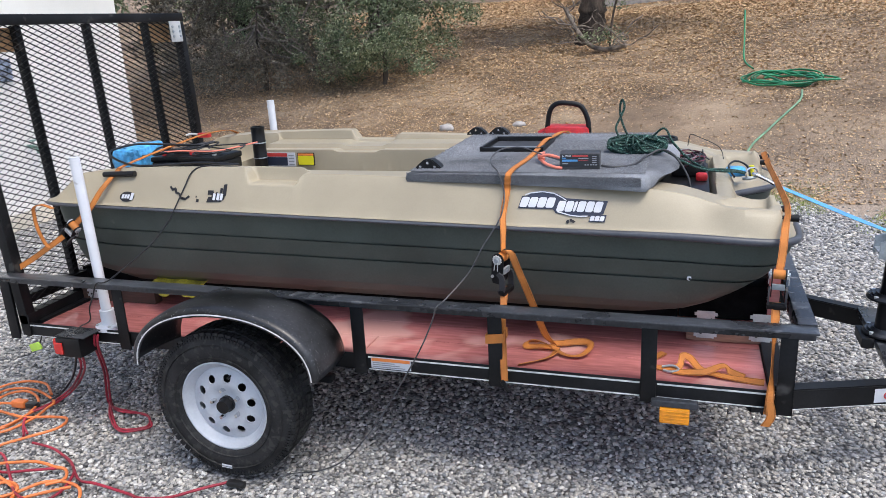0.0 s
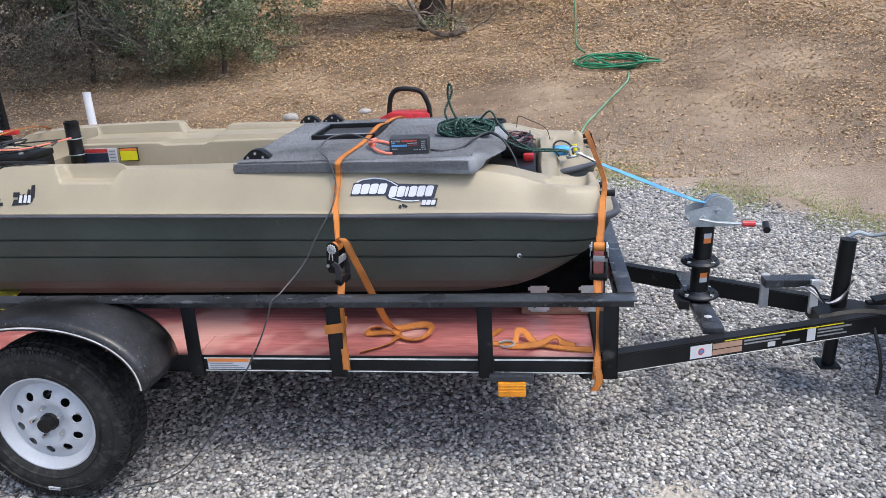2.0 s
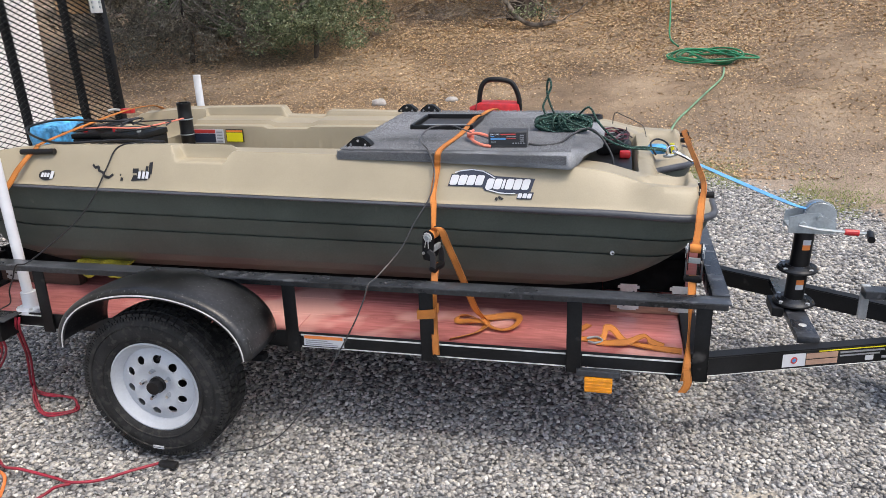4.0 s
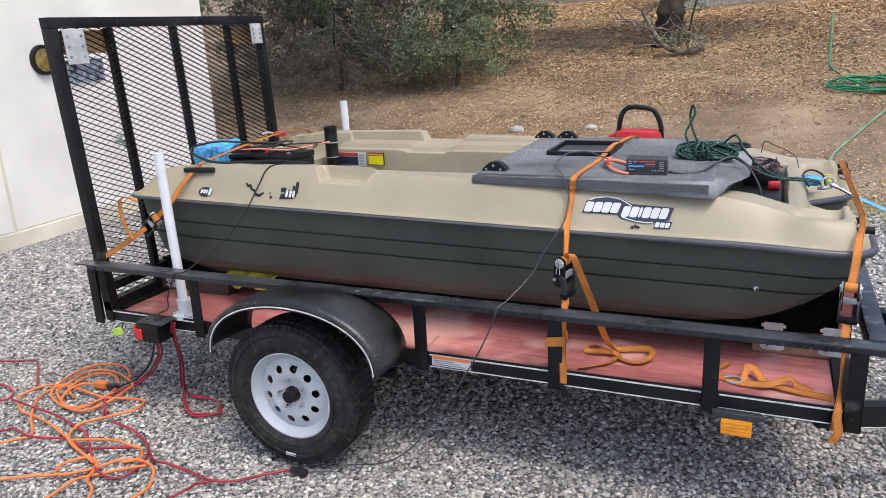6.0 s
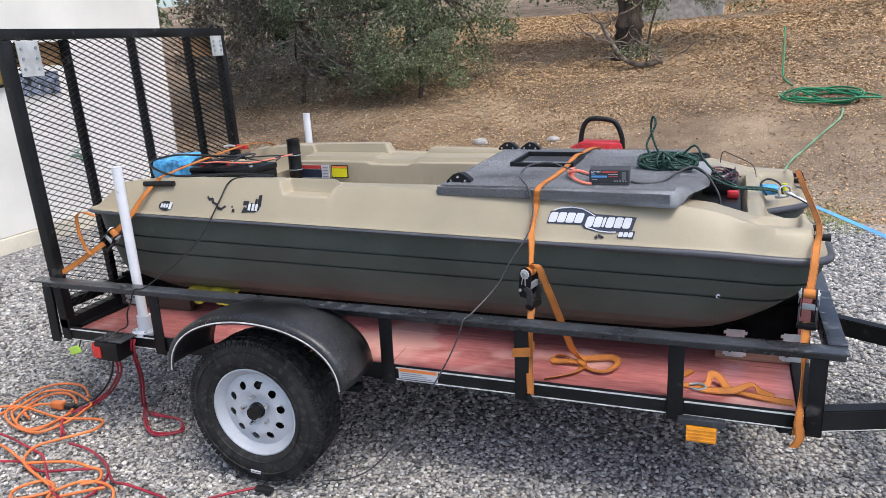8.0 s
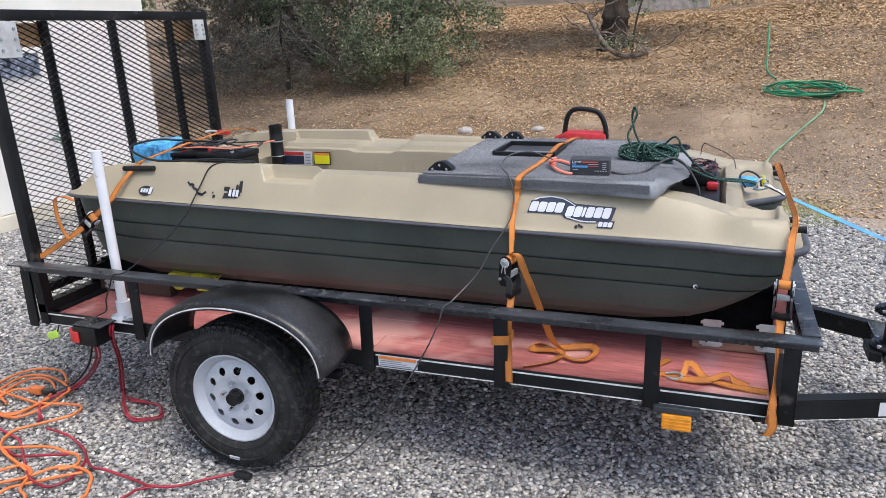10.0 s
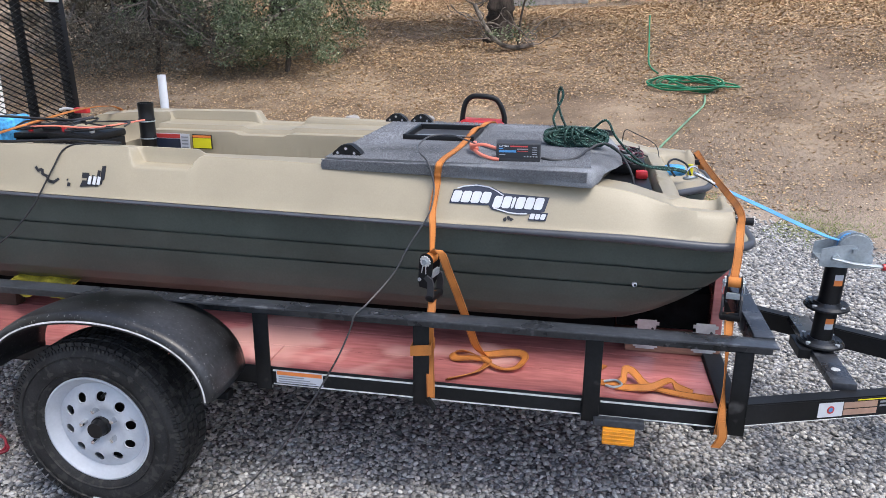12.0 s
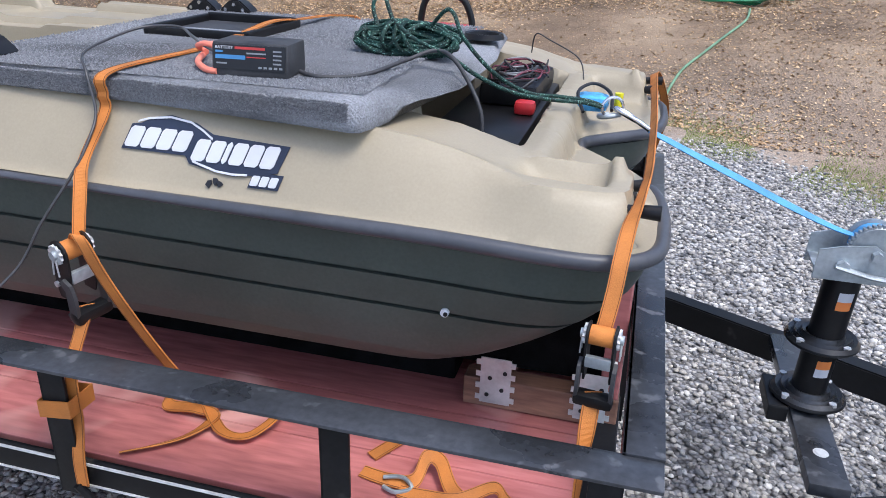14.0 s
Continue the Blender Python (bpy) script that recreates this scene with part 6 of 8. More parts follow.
adopt(rear, webbing("strap_tail", [(0.235, 0.085, 0.965), (0.20, 0.065, 0.985), (0.172, 0.05, 0.975), (0.165, 0.05, 0.93), (0.170, 0.05, 0.88), (0.185, 0.055, 0.825), (0.20, 0.06, 0.80)], [SY] * 7, 0.020, STRAP, None))
ratchet(rear, (0.305, 0.105, 0.885), Matrix.Rotation(radians(48), 4, "Y") @ Matrix.Rotation(radians(14), 4, "X"))

# blue winch strap with its hook
ws = thing("winch_strap", "bright blue winch strap hooked to the bow", "strap", at=(3.0, 0.79, 0.98))
adopt(ws, webbing("strap", [(3.075, 0.795, 0.962), (3.25, 0.788, 0.888), (3.38, 0.782, 0.833), (3.48, 0.775, 0.795), (3.535, 0.77, 0.782)], [Vector((0.1, 1, 0.5)), Vector((0.2, 0.8, 0.9)), Vector((0.2, 0.8, 0.9)), Vector((0.1, 1, 0.4)), Vector((0, 1, 0.2))], 0.017, BLUE_STRAP, None, "", 8, False))
adopt(ws, cord("snap_hook", [(3.078, 0.795, 0.962), (3.05, 0.798, 0.978), (3.02, 0.806, 0.994), (2.998, 0.800, 1.002), (3.015, 0.790, 0.996), (3.045, 0.793, 0.981)], 0.006, CHROME, None, "polished snap hook"))
v, f = tube([Vector((2.992 + 0.022 * math.cos(a), 0.80 + 0.012 * math.cos(a), 1.004 + 0.022 * math.sin(a))) for a in [2 * math.pi * i / 24 for i in range(24)]], 0.0035, 8, True)
adopt(ws, mesh_object("ring", v, f, CHROME, None, "polished ring", True))
adopt(ws, cord("shackle", [(3.01, 0.80, 0.99), (2.985, 0.79, 0.985), (2.965, 0.80, 0.982), (2.985, 0.81, 0.985)], 0.006, ZINC, None))
bo = thing("bow_fitting", "small yellow plug on the bow deck", "plug", at=(3.0, 0.92, 0.972))
adopt(bo, part("plug", cyl_bm((3.0, 0.92, 0.970), (3.0, 0.92, 1.012), 0.010, n=14), DECAL_YELLOW, None, smooth=True))

# battery charger
ch = thing("battery_charger", "dark grey battery charger lying on the carpeted platform", "battery charger", at=(2.391, 0.342, 1.109))
CM = Matrix.Translation((2.391, 0.342, 1.1095)) @ Matrix.Rotation(radians(5), 4, "Z") @ Matrix.Diagonal((0.93, 1, 0.86, 1))


def chpart(name, bm, material, label="", **kw):
    bmesh.ops.transform(bm, matrix=CM, verts=bm.verts)
    return adopt(ch, part(name, bm, material, None, label, **kw))


bm = box_bm((-0.075, -0.045, 0.0), (0.075, 0.045, 0.066), 0.006)
for q in bm.verts:
    if q.co.y < -0.02:
        q.co.y += 0.010 * q.co.z / 0.066
chpart("casing", bm, CHARGER_GREY, smooth=True)
tl_ = Matrix.Translation((0, -0.0455, 0.0)) @ Matrix.Rotation(radians(-8.6), 4, "X")


def face_box(name, x0, x1, z0, z1, material, o=0.0012):
    bm = box_bm((x0, -o, z0), (x1, 0.0006, z1), 0)
    bmesh.ops.transform(bm, matrix=tl_, verts=bm.verts)
    chpart(name, bm, material)


face_box("label", -0.070, 0.070, 0.014, 0.062, DECAL_BLACK)
face_box("label_bar", -0.028, 0.030, 0.0535, 0.0585, DECAL_RED, 0.002)
face_box("label_bar", -0.066, -0.008, 0.034, 0.042, DECAL_BLUE, 0.002)
face_box("label_bar", -0.066, -0.052, 0.046, 0.050, DECAL_BLUE, 0.002)
face_box("label_bar", -0.005, 0.032, 0.045, 0.048, DECAL_GREY, 0.002)
face_box("label_bar", -0.005, 0.032, 0.038, 0.040, DECAL_RED, 0.002)
face_box("label_bar", -0.064, -0.044, 0.024, 0.027, DECAL_GREY, 0.002)
for i in range(4):
    face_box("label_bar", 0.046, 0.062, 0.027 + i * 0.008, 0.030 + i * 0.008, DECAL_GREY, 0.002)
for i in range(5):
    face_box("label_bar", 0.018 + i * 0.010, 0.024 + i * 0.010, 0.018, 0.022, DECAL_GREY, 0.002)
fc = bpy.data.curves.new("lettering", "FONT")
fc.body = "BATTERY"
fc.size = 0.0085
fc.extrude = 0.0003
fo = new("lettering_source", fc)
bpy.context.view_layer.update()
dg = bpy.context.evaluated_depsgraph_get()
me = bpy.data.meshes.new_from_object(fo.evaluated_get(dg))
bpy.data.objects.remove(fo)
me.materials.clear()
me.materials.append(DECAL_WHITE)
me.transform(CM @ tl_ @ Matrix.Translation((-0.067, -0.0018, 0.0532)) @ Matrix.Rotation(radians(90), 4, "X"))
adopt(ch, new("lettering", me))
# its wires: pale orange loop, black lead down to the ground, grey lead to the bow
adopt(ch, cord("orange_lead", [(2.32, 0.36, 1.138), (2.275, 0.37, 1.148), (2.235, 0.40, 1.138), (2.225, 0.44, 1.123), (2.235, 0.42, 1.122), (2.27, 0.34, 1.121), (2.31, 0.30, 1.117), (2.335, 0.295, 1.116)], 0.0058, SALMON, None, "salmon orange lead"))
adopt(ch, cord("orange_lead", [(2.25, 0.40, 1.128), (2.225, 0.44, 1.133), (2.215, 0.50, 1.128), (2.22, 0.56, 1.124)], 0.0058, SALMON, None))
adopt(ch, cord("black_lead", [(2.32, 0.35, 1.133), (2.27, 0.37, 1.143), (2.21, 0.42, 1.153), (2.15, 0.47, 1.160), (2.08, 0.45, 1.156), (2.06, 0.36, 1.140), (2.085, 0.27, 1.131), (2.118, 0.232, 1.110), (2.142, 0.212, 1.045), (2.146, 0.175, 1.00), (2.136, 0.14, 0.955), (2.085, 0.105, 0.87), (2.045, 0.07, 0.79), (1.985, -0.02, 0.72), (1.962, -0.066, 0.702), (1.945, -0.072, 0.65), (1.90, -0.075, 0.55), (1.82, -0.08, 0.41), (1.70, -0.09, 0.22), (1.58, -0.10, 0.08), (1.48, -0.12, 0.028), (1.38, -0.16, 0.024), (1.31, -0.23, 0.026), (1.235, -0.266, 0.026)],
               0.0028, CORD_GREY, None, "thin dark grey lead hanging to the ground"))
adopt(ch, part("plug", box_bm((1.17, -0.282, 0.014), (1.245, -0.256, 0.036), 0.008), CORD_BLACK, None, "black plug joined to a red cord"))
adopt(ch, cord("grey_lead", [(2.465, 0.35, 1.116), (2.51, 0.34, 1.112), (2.57, 0.39, 1.112), (2.61, 0.50, 1.123), (2.66, 0.55, 1.138), (2.71, 0.52, 1.118), (2.76, 0.50, 1.04), (2.765, 0.49, 0.97)], 0.0042, CHARGER_GREY, None))

# bundle of dark green line
rp = thing("rope_bundle", "bundle of dark green and pale flecked line on the platform", "rope", at=(2.58, 0.66, 1.115))
rng = random.Random(3)
for k in range(38):
    pts = []
    ph = rng.uniform(0, 6.28)
    w, h = rng.uniform(0.075, 0.112), rng.uniform(0.006, 0.026)
    cz, cy = 1.136 + rng.uniform(-0.010, 0.012), 0.66 + rng.uniform(-0.026, 0.026)
    for i in range(14):
        a = 2 * math.pi * i / 14 + ph
        pts.append((2.565 + w * math.cos(a), cy + 0.020 * math.sin(a) + rng.uniform(-.004, .004), max(1.112, cz + h * math.sin(a) + rng.uniform(-.004, .004))))
    adopt(rp, cord("line_loop", pts, 0.0046, ROPE_GREEN, None, "", 5, 6, True))
for k in range(4):
    x = 2.545 + k * 0.012 + rng.uniform(-.01, .01)
    tw_ = rng.uniform(-0.04, 0.04)
    pts = [(x + 0.012 * math.sin(i) + tw_ * math.sin(2 * math.pi * i / 9), 0.655 + 0.050 * math.cos(2 * math.pi * i / 9), max(1.112, 1.140 + 0.036 * math.sin(2 * math.pi * i / 9) + rng.uniform(-.004, .004))) for i in range(9)]
    adopt(rp, cord("line_loop", pts, 0.0046, ROPE_GREEN, None, "", 5, 6, True))
adopt(rp, cord("line_end", [(2.50, 0.66, 1.160), (2.482, 0.68, 1.200), (2.497, 0.69, 1.240), (2.512, 0.69, 1.280), (2.502, 0.70, 1.308), (2.494, 0.70, 1.270), (2.505, 0.69, 1.220), (2.53, 0.67, 1.170)], 0.0045, ROPE_GREEN, None, "line end standing up in a loop"))
adopt(rp, cord("line_end", [(2.62, 0.64, 1.170), (2.655, 0.62, 1.205), (2.675, 0.61, 1.200), (2.70, 0.60, 1.155), (2.76, 0.62, 1.09), (2.82, 0.68, 1.045), (2.88, 0.74, 1.030), (2.935, 0.782, 1.018), (2.968, 0.792, 1.008)], 0.0042, ROPE_GREEN, None, "line led to the bow hook"))
adopt(rp, cord("line_end", [(2.55, 0.60, 1.185), (2.61, 0.56, 1.155), (2.68, 0.55, 1.130), (2.74, 0.57, 1.09), (2.80, 0.62, 1.055), (2.87, 0.70, 1.030), (2.93, 0.765, 1.016), (2.968, 0.790, 1.004)], 0.0042, ROPE_GREEN, None))

# a red garden machine standing behind the boat, its looped handle up
tool = thing("garden_machine", "red garden machine with black looped handle standing beyond the boat", "machine", at=(1.80, 3.95, 0.0))
bm = box_bm((1.585, 3.86, 0.46), (1.99, 4.08, 0.795), 0.035)
for q in bm.verts:
    if q.co.z > 0.6:
        q.co.x = 1.79 + (q.co.x - 1.79) * 0.90
        q.co.z -= 0.045 * abs(q.co.x - 1.77) / 0.2
adopt(tool, part("housing", bm, RED_PLASTIC, None, "red plastic housing", smooth=True))
for i in range(6):
    adopt(tool, part("vent_rib", box_bm((1.70 + i * 0.036, 3.845, 0.60), (1.715 + i * 0.036, 3.861, 0.70), 0.003), RED_PLASTIC))
adopt(tool, part("cap", cyl_bm((1.55, 3.95, 0.69), (1.615, 3.95, 0.72), 0.03, n=14), RED_PLASTIC, None, "red cap", smooth=True))
adopt(tool, cord("handle", [(1.615, 3.92, 0.62), (1.625, 3.92, 0.76), (1.645, 3.92, 0.88), (1.685, 3.92, 0.935), (1.745, 3.92, 0.95), (1.85, 3.92, 0.94), (1.905, 3.92, 0.915), (1.945, 3.92, 0.845), (1.965, 3.92, 0.76), (1.965, 3.92, 0.62)], 0.021, BLACK_PLASTIC, None, "black looped handle", 6, 10))
for x in (1.63, 1.95):
    adopt(tool, part("leg", cyl_bm((x, 3.97, 0.012), (x, 3.97, 0.47), 0.016, n=12), BLACK_STEEL, None, "black tubular leg"))

# batteries and gear in the stern tray
def battery(x, y, lx, ly, h, z0, label, turn=0.0):
    e = thing("battery", label, "battery", "batteries", at=(x, y, z0))
    e.matrix_world = Matrix.Translation((x, y, z0)) @ Matrix.Rotation(radians(turn), 4, "Z")
    part("case", box_bm((-lx / 2, -ly / 2, 0), (lx / 2, ly / 2, h * 0.8), 0.006), BLACK_PLASTIC, e, smooth=True)
    part("lid", box_bm((-lx / 2 - 0.004, -ly / 2 - 0.004, h * 0.802), (lx / 2 + 0.004, ly / 2 + 0.004, h), 0.008), BLACK_PLASTIC, e, smooth=True)
    for s, mt in ((-1, RED_PLASTIC), (1, GALV)):
        part("terminal", cyl_bm((s * lx * 0.32, -ly * 0.25, h), (s * lx * 0.32, -ly * 0.25, h + 0.018), 0.010, n=12), mt, e)
    part("handle", box_bm((-0.05, -0.012, h), (0.05, 0.012, h + 0.014), 0.004), CHARGER_GREY, e)
    return e


battery(0.46, 0.70, 0.25, 0.175, 0.125, 0.966, "black boxed battery in the stern tray", 12)
battery(0.66, 0.62, 0.20, 0.19, 0.14, 0.966, "black boxed battery with a pale lid edge", -5)
gear = thing("gear_tray", "black plastic tray with tangled leads in the stern", "tray", at=(0.4, 0.5, 0.967))
adopt(gear, part("tray", box_bm((0.28, 0.42, 0.967), (0.53, 0.58, 1.06), 0.012), BLACK_PLASTIC, None, smooth=True))
rng = random.Random(8)
for k in range(7):
    a = [(0.35 + 0.45 * rng.random(), 0.50 + 0.4 * rng.random(), 1.11 + 0.025 * rng.random()) for _ in range(5)]
    adopt(gear, cord("lead", sorted(a), 0.0035, (CORD_BLACK, CORD_BLACK, CHARGER_GREY, SALMON)[k % 4]))
adopt(gear, part("clamp", box_bm((0.26, 1.09, 1.105), (0.33, 1.12, 1.13), 0.006), RED_PLASTIC, None, "red battery clamp"))
adopt(gear, cord("clamp_jaw", [(0.26, 1.105, 1.12), (0.22, 1.10, 1.125), (0.19, 1.09, 1.12)], 0.006, GALV, None))


# blue wrapped packet at the stern
def packet():
    bm = box_bm((0.13, 0.58, 1.006), (0.27, 0.80, 1.125), 0.02)
    bmesh.ops.subdivide_edges(bm, edges=bm.edges[:], cuts=3, use_grid_fill=True)
    for q in bm.verts:
        q.co += Vector((1, 1, 1)) * 0.010 * noise.noise(q.co * 22)
        q.co.z += 0.06 * (q.co.y - 0.58) * (q.co.z - 1.006) / 0.12
    ob = part("wrapped_packet", bm, BLUE_PLASTIC, None, smooth=True, sharp=60)
    tagged(ob, "crumpled bright blue plastic packet at the stern", "packet")


packet()


# the dark tube standing in the seat socket
def rod_tube():
    e = thing("rod_holder", "black ribbed tube standing upright in the boat", "tube", at=(0.715, 0.955, 0.75))
    v, f = lathe([(0.0, 0.13), (0.034, 0.13), (0.035, 0.215), (0.041, 0.215), (0.042, 0.205), (0.040, 0.2), (0.040, 0.15), (0.042, 0.146), (0.042, 0.14), (0.040, 0.136), (0.040, 0.075), (0.042, 0.07), (0.042, 0.062), (0.039, 0.058), (0.039, -0.216)], 32, "z")
    mesh_object("tube", [(a * 0.82, b * 0.82, c + 0.216) for a, b, c in v], f, BLACK_PLASTIC, e, "", True)
    for zc in (0.278, 0.352):
        rv, rf = lathe([(0.033, zc - 0.003), (0.0352, zc - 0.002), (0.0352, zc + 0.002), (0.033, zc + 0.003)], 32, "z")
        mesh_object("band", rv, rf, ZINC, e, "thin worn silver band", True)
    return e


rod_tube()
# thin black lead from the stern over the gunwale to the tail lamp
sl = thing("stern_lead", "thin black lead over the gunwale to the tail lamp", "cable", at=(0.8, 0.2, 1.0))
adopt(sl, cord("lead", [(1.02, 0.30, 1.116), (0.90, 0.27, 1.118), (0.835, 0.245, 1.10), (0.815, 0.20, 1.04), (0.79, 0.155, 0.965), (0.772, 0.13, 0.92), (0.73, 0.08, 0.85), (0.675, 0.02, 0.79), (0.58, -0.05, 0.712), (0.535, -0.066, 0.702), (0.49, -0.05, 0.64), (0.40, 0.01, 0.56), (0.38, 0.02, 0.50), (0.37, -0.02, 0.49), (0.36, -0.05, 0.478)], 0.003, CORD_BLACK))
adopt(sl, cord("lead", [(1.02, 0.30, 1.117), (0.85, 0.29, 1.125), (0.70, 0.28, 1.118), (0.56, 0.275, 1.112), (0.45, 0.30, 1.12), (0.33, 0.36, 1.14), (0.27, 0.45, 1.15), (0.30, 0.58, 1.155), (0.42, 0.66, 1.14), (0.6, 0.70, 1.13)], 0.0052, CORD_BLACK, None, "thicker black lead"))

# gear in the bow locker
loc = thing("bow_locker_gear", "black box and tangled leads in the bow locker", "electronics", at=(2.76, 0.8, 0.90))
# Box widened beyond the gear; its black stands for shade inside the locker.
adopt(loc, part("box", box_bm((2.642, 0.455, 0.902), (2.838, 1.14, 0.984), 0.012), BLACK_PLASTIC, None, "black plastic box widened to stand for the locker's shade", smooth=True))
adopt(loc, part("box", box_bm((2.69, 0.80, 0.9845), (2.825, 1.10, 1.034), 0.014), BLACK_PLASTIC, None, smooth=True))
adopt(loc, part("red_clamp", box_bm((2.785, 0.725, 0.9845), (2.830, 0.765, 1.014), 0.010), RED_PLASTIC, None, "red clamp", smooth=True))
adopt(loc, part("blue_tie", box_bm((2.90, 0.86, 0.973), (2.98, 0.94, 1.01), 0.02), BLUE_PLASTIC, None, "blue plastic tie"))
rng = random.Random(21)
WINE = mat("wine_red_lead", (0.17, 0.035, 0.055), 0.5, vary=0.1)
for k in range(22):
    y0 = 0.72 + 0.22 * rng.random()
    w0, ra, rb, x0 = rng.random() * 6.28, 0.03 + 0.035 * rng.random(), 0.05 + 0.06 * rng.random(), 2.745 + 0.03 * rng.random()
    pts = [(x0 + ra * math.cos(w0 + q * 0.95), y0 + 0.09 + rb * math.sin(w0 + q * 0.95), 1.028 + 0.026 * rng.random()) for q in range(6)]
    adopt(loc, cord("lead", pts, 0.0024, (CORD_BLACK, WINE, CHARGER_GREY, CORD_BLACK, STEEL_WIRE)[k % 5], None, "", 6, 6))
adopt(loc, cord("lead", [(2.75, 1.18, 1.05), (2.76, 1.17, 1.10), (2.80, 1.15, 1.09), (2.88, 1.14, 1.05), (2.90, 1.12, 1.0)], 0.0018, CHARGER_GREY, None))
adopt(loc, cord("lead", [(2.93, 0.79, 0.99), (2.91, 0.86, 1.02), (2.94, 0.92, 1.03), (2.98, 0.90, 1.015), (2.99, 0.83, 0.99)], 0.004, CORD_BLACK, None))

# ---- cords on the ground ----
def laid(name, pts, r, material, parent, seed, label="", lead=()):
    """A cord lying on the gravel through (x, y) places; lead: places above the ground before them."""
    rng = random.Random(seed)
    p = list(lead) + [(x, y, 0.022 + 0.014 * rng.random()) for x, y in pts]
    return adopt(parent, cord(name, p, r, material, None, label, 8, 8))


oc = thing("extension_cord", "bright orange extension cord in loose loops on gravel", "cable", at=(-0.1, 0.0, 0.02))
ORANGE_RUNS = (
    [(-0.07, 0.15), (-0.2, 0.24), (-0.34, 0.24), (-0.41, 0.16), (-0.39, 0.01), (-0.33, -0.1), (-0.17, -0.18), (-0.03, -0.18), (0.02, -0.06), (0.01, 0.04), (-0.01, 0.1), (-0.21, 0.18), (-0.35, 0.15), (-0.33, -0.01), (-0.3, -0.09), (-0.14, -0.17), (-0.04, -0.14), (-0.02, -0.01)],
    [(-0.16, 0.05), (-0.25, 0.02), (-0.26, -0.07), (-0.2, -0.15), (-0.07, -0.18), (-0.03, -0.07), (-0.08, 0.08), (-0.21, 0.15), (-0.31, 0.12), (-0.30, -0.02), (-0.18, -0.10)],
    [(-0.10, -0.05), (-0.02, -0.06), (0.09, -0.01), (0.17, -0.01), (0.21, -0.1), (0.13, -0.2), (0.07, -0.28), (0.09, -0.36), (0.17, -0.42), (0.28, -0.46), (0.36, -0.49), (0.41, -0.51), (0.43, -0.55), (0.46, -0.6), (0.53, -0.64), (0.60, -0.74)],
    [(-0.06, -0.05), (-0.28, -0.02), (-0.41, -0.03), (-0.45, -0.11), (-0.43, -0.2), (-0.32, -0.27), (-0.2, -0.29), (-0.03, -0.34), (0.14, -0.4), (0.28, -0.46), (0.39, -0.49), (0.41, -0.53), (0.33, -0.61), (0.28, -0.59), (0.27, -0.55), (0.29, -0.49), (0.34, -0.47)],
    [(-0.36, -0.02), (-0.37, -0.08), (-0.34, -0.17), (-0.22, -0.3), (-0.08, -0.41), (-0.09, -0.46), (-0.13, -0.53), (-0.3, -0.8)],
    [(0.14, -0.4), (0.32, -0.34), (0.43, -0.35), (0.5, -0.36), (0.54, -0.41), (0.50, -0.46)],
    [(-0.1, -0.85), (0.12, -0.72), (0.22, -0.65), (0.32, -0.6), (0.4, -0.53), (0.47, -0.45), (0.55, -0.42), (0.65, -0.45), (0.71, -0.53), (0.73, -0.58), (0.70, -0.72)],
    [(0.40, -0.78), (0.40, -0.7), (0.41, -0.62), (0.43, -0.57), (0.55, -0.48), (0.60, -0.44)],
)
for i, run in enumerate(ORANGE_RUNS):
    laid("cord", run, 0.0062, CORD_ORANGE, oc, i)
adopt(oc, part("plug", box_bm((-0.19, 0.025, 0.016), (-0.115, 0.065, 0.050), 0.010), CORD_ORANGE, None, "orange plug", smooth=True))
adopt(oc, part("plug", box_bm((-0.112, 0.030, 0.018), (-0.05, 0.064, 0.046), 0.010), CORD_BLACK, None, "black plug", smooth=True))
adopt(oc, cord("black_lead", [(-0.055, 0.05, 0.034), (0.0, 0.12, 0.05), (0.10, 0.13, 0.15), (0.22, 0.06, 0.30), (0.30, -0.04, 0.40)], 0.005, CORD_BLACK))
rc = thing("red_cord", "dark red twin cord snaking over gravel from the tail lamp", "cable", at=(0.2, 0.0, 0.02))
RED_RUNS = (
    [(-1.6, -0.02), (-0.95, 0.08), (-0.77, 0.14), (-0.69, 0.12), (-0.48, -0.06)],
    [(-0.66, -0.36), (-0.51, -0.25), (-0.48, -0.21), (-0.55, -0.14), (-0.69, -0.11), (-0.9, -0.18)],
    [(-0.5, -0.56), (-0.25, -0.44), (-0.21, -0.4), (-0.04, -0.44), (0.11, -0.39), (0.24, -0.42), (0.36, -0.39), (0.47, -0.34)],
    [(-0.45, -0.22), (-0.29, -0.24), (-0.12, -0.26), (0.07, -0.3), (0.17, -0.34), (0.33, -0.46), (0.43, -0.53), (0.54, -0.55), (0.58, -0.48), (0.55, -0.38), (0.48, -0.31), (0.33, -0.24), (0.18, -0.21)],
    [(0.40, -0.27), (0.48, -0.31), (0.59, -0.39), (0.69, -0.41), (0.84, -0.42), (0.92, -0.44), (1.01, -0.4), (1.10, -0.34), (1.175, -0.262)],
    [(0.80, -0.72), (0.88, -0.53), (0.89, -0.48), (0.92, -0.44)],
)
for i, run in enumerate(RED_RUNS):
    laid("cord", run, 0.0056, CORD_RED, rc, 20 + i)
for dx in (0.0, 0.016):
    laid("cord", [(0.24 + dx, 0.17), (0.34 + dx, 0.12 - dx), (0.48 + dx, 0.10), (0.55 + dx, 0.07 - dx), (0.58 + dx, 0.01), (0.48 + dx, -0.03 - dx), (0.38 - dx, 0.04), (0.27, 0.15)], 0.0052, CORD_RED, rc, 31, "", [(0.44 + dx, -0.03, 0.46), (0.42 + dx, -0.02, 0.40), (0.33 + dx, 0.09, 0.22)])
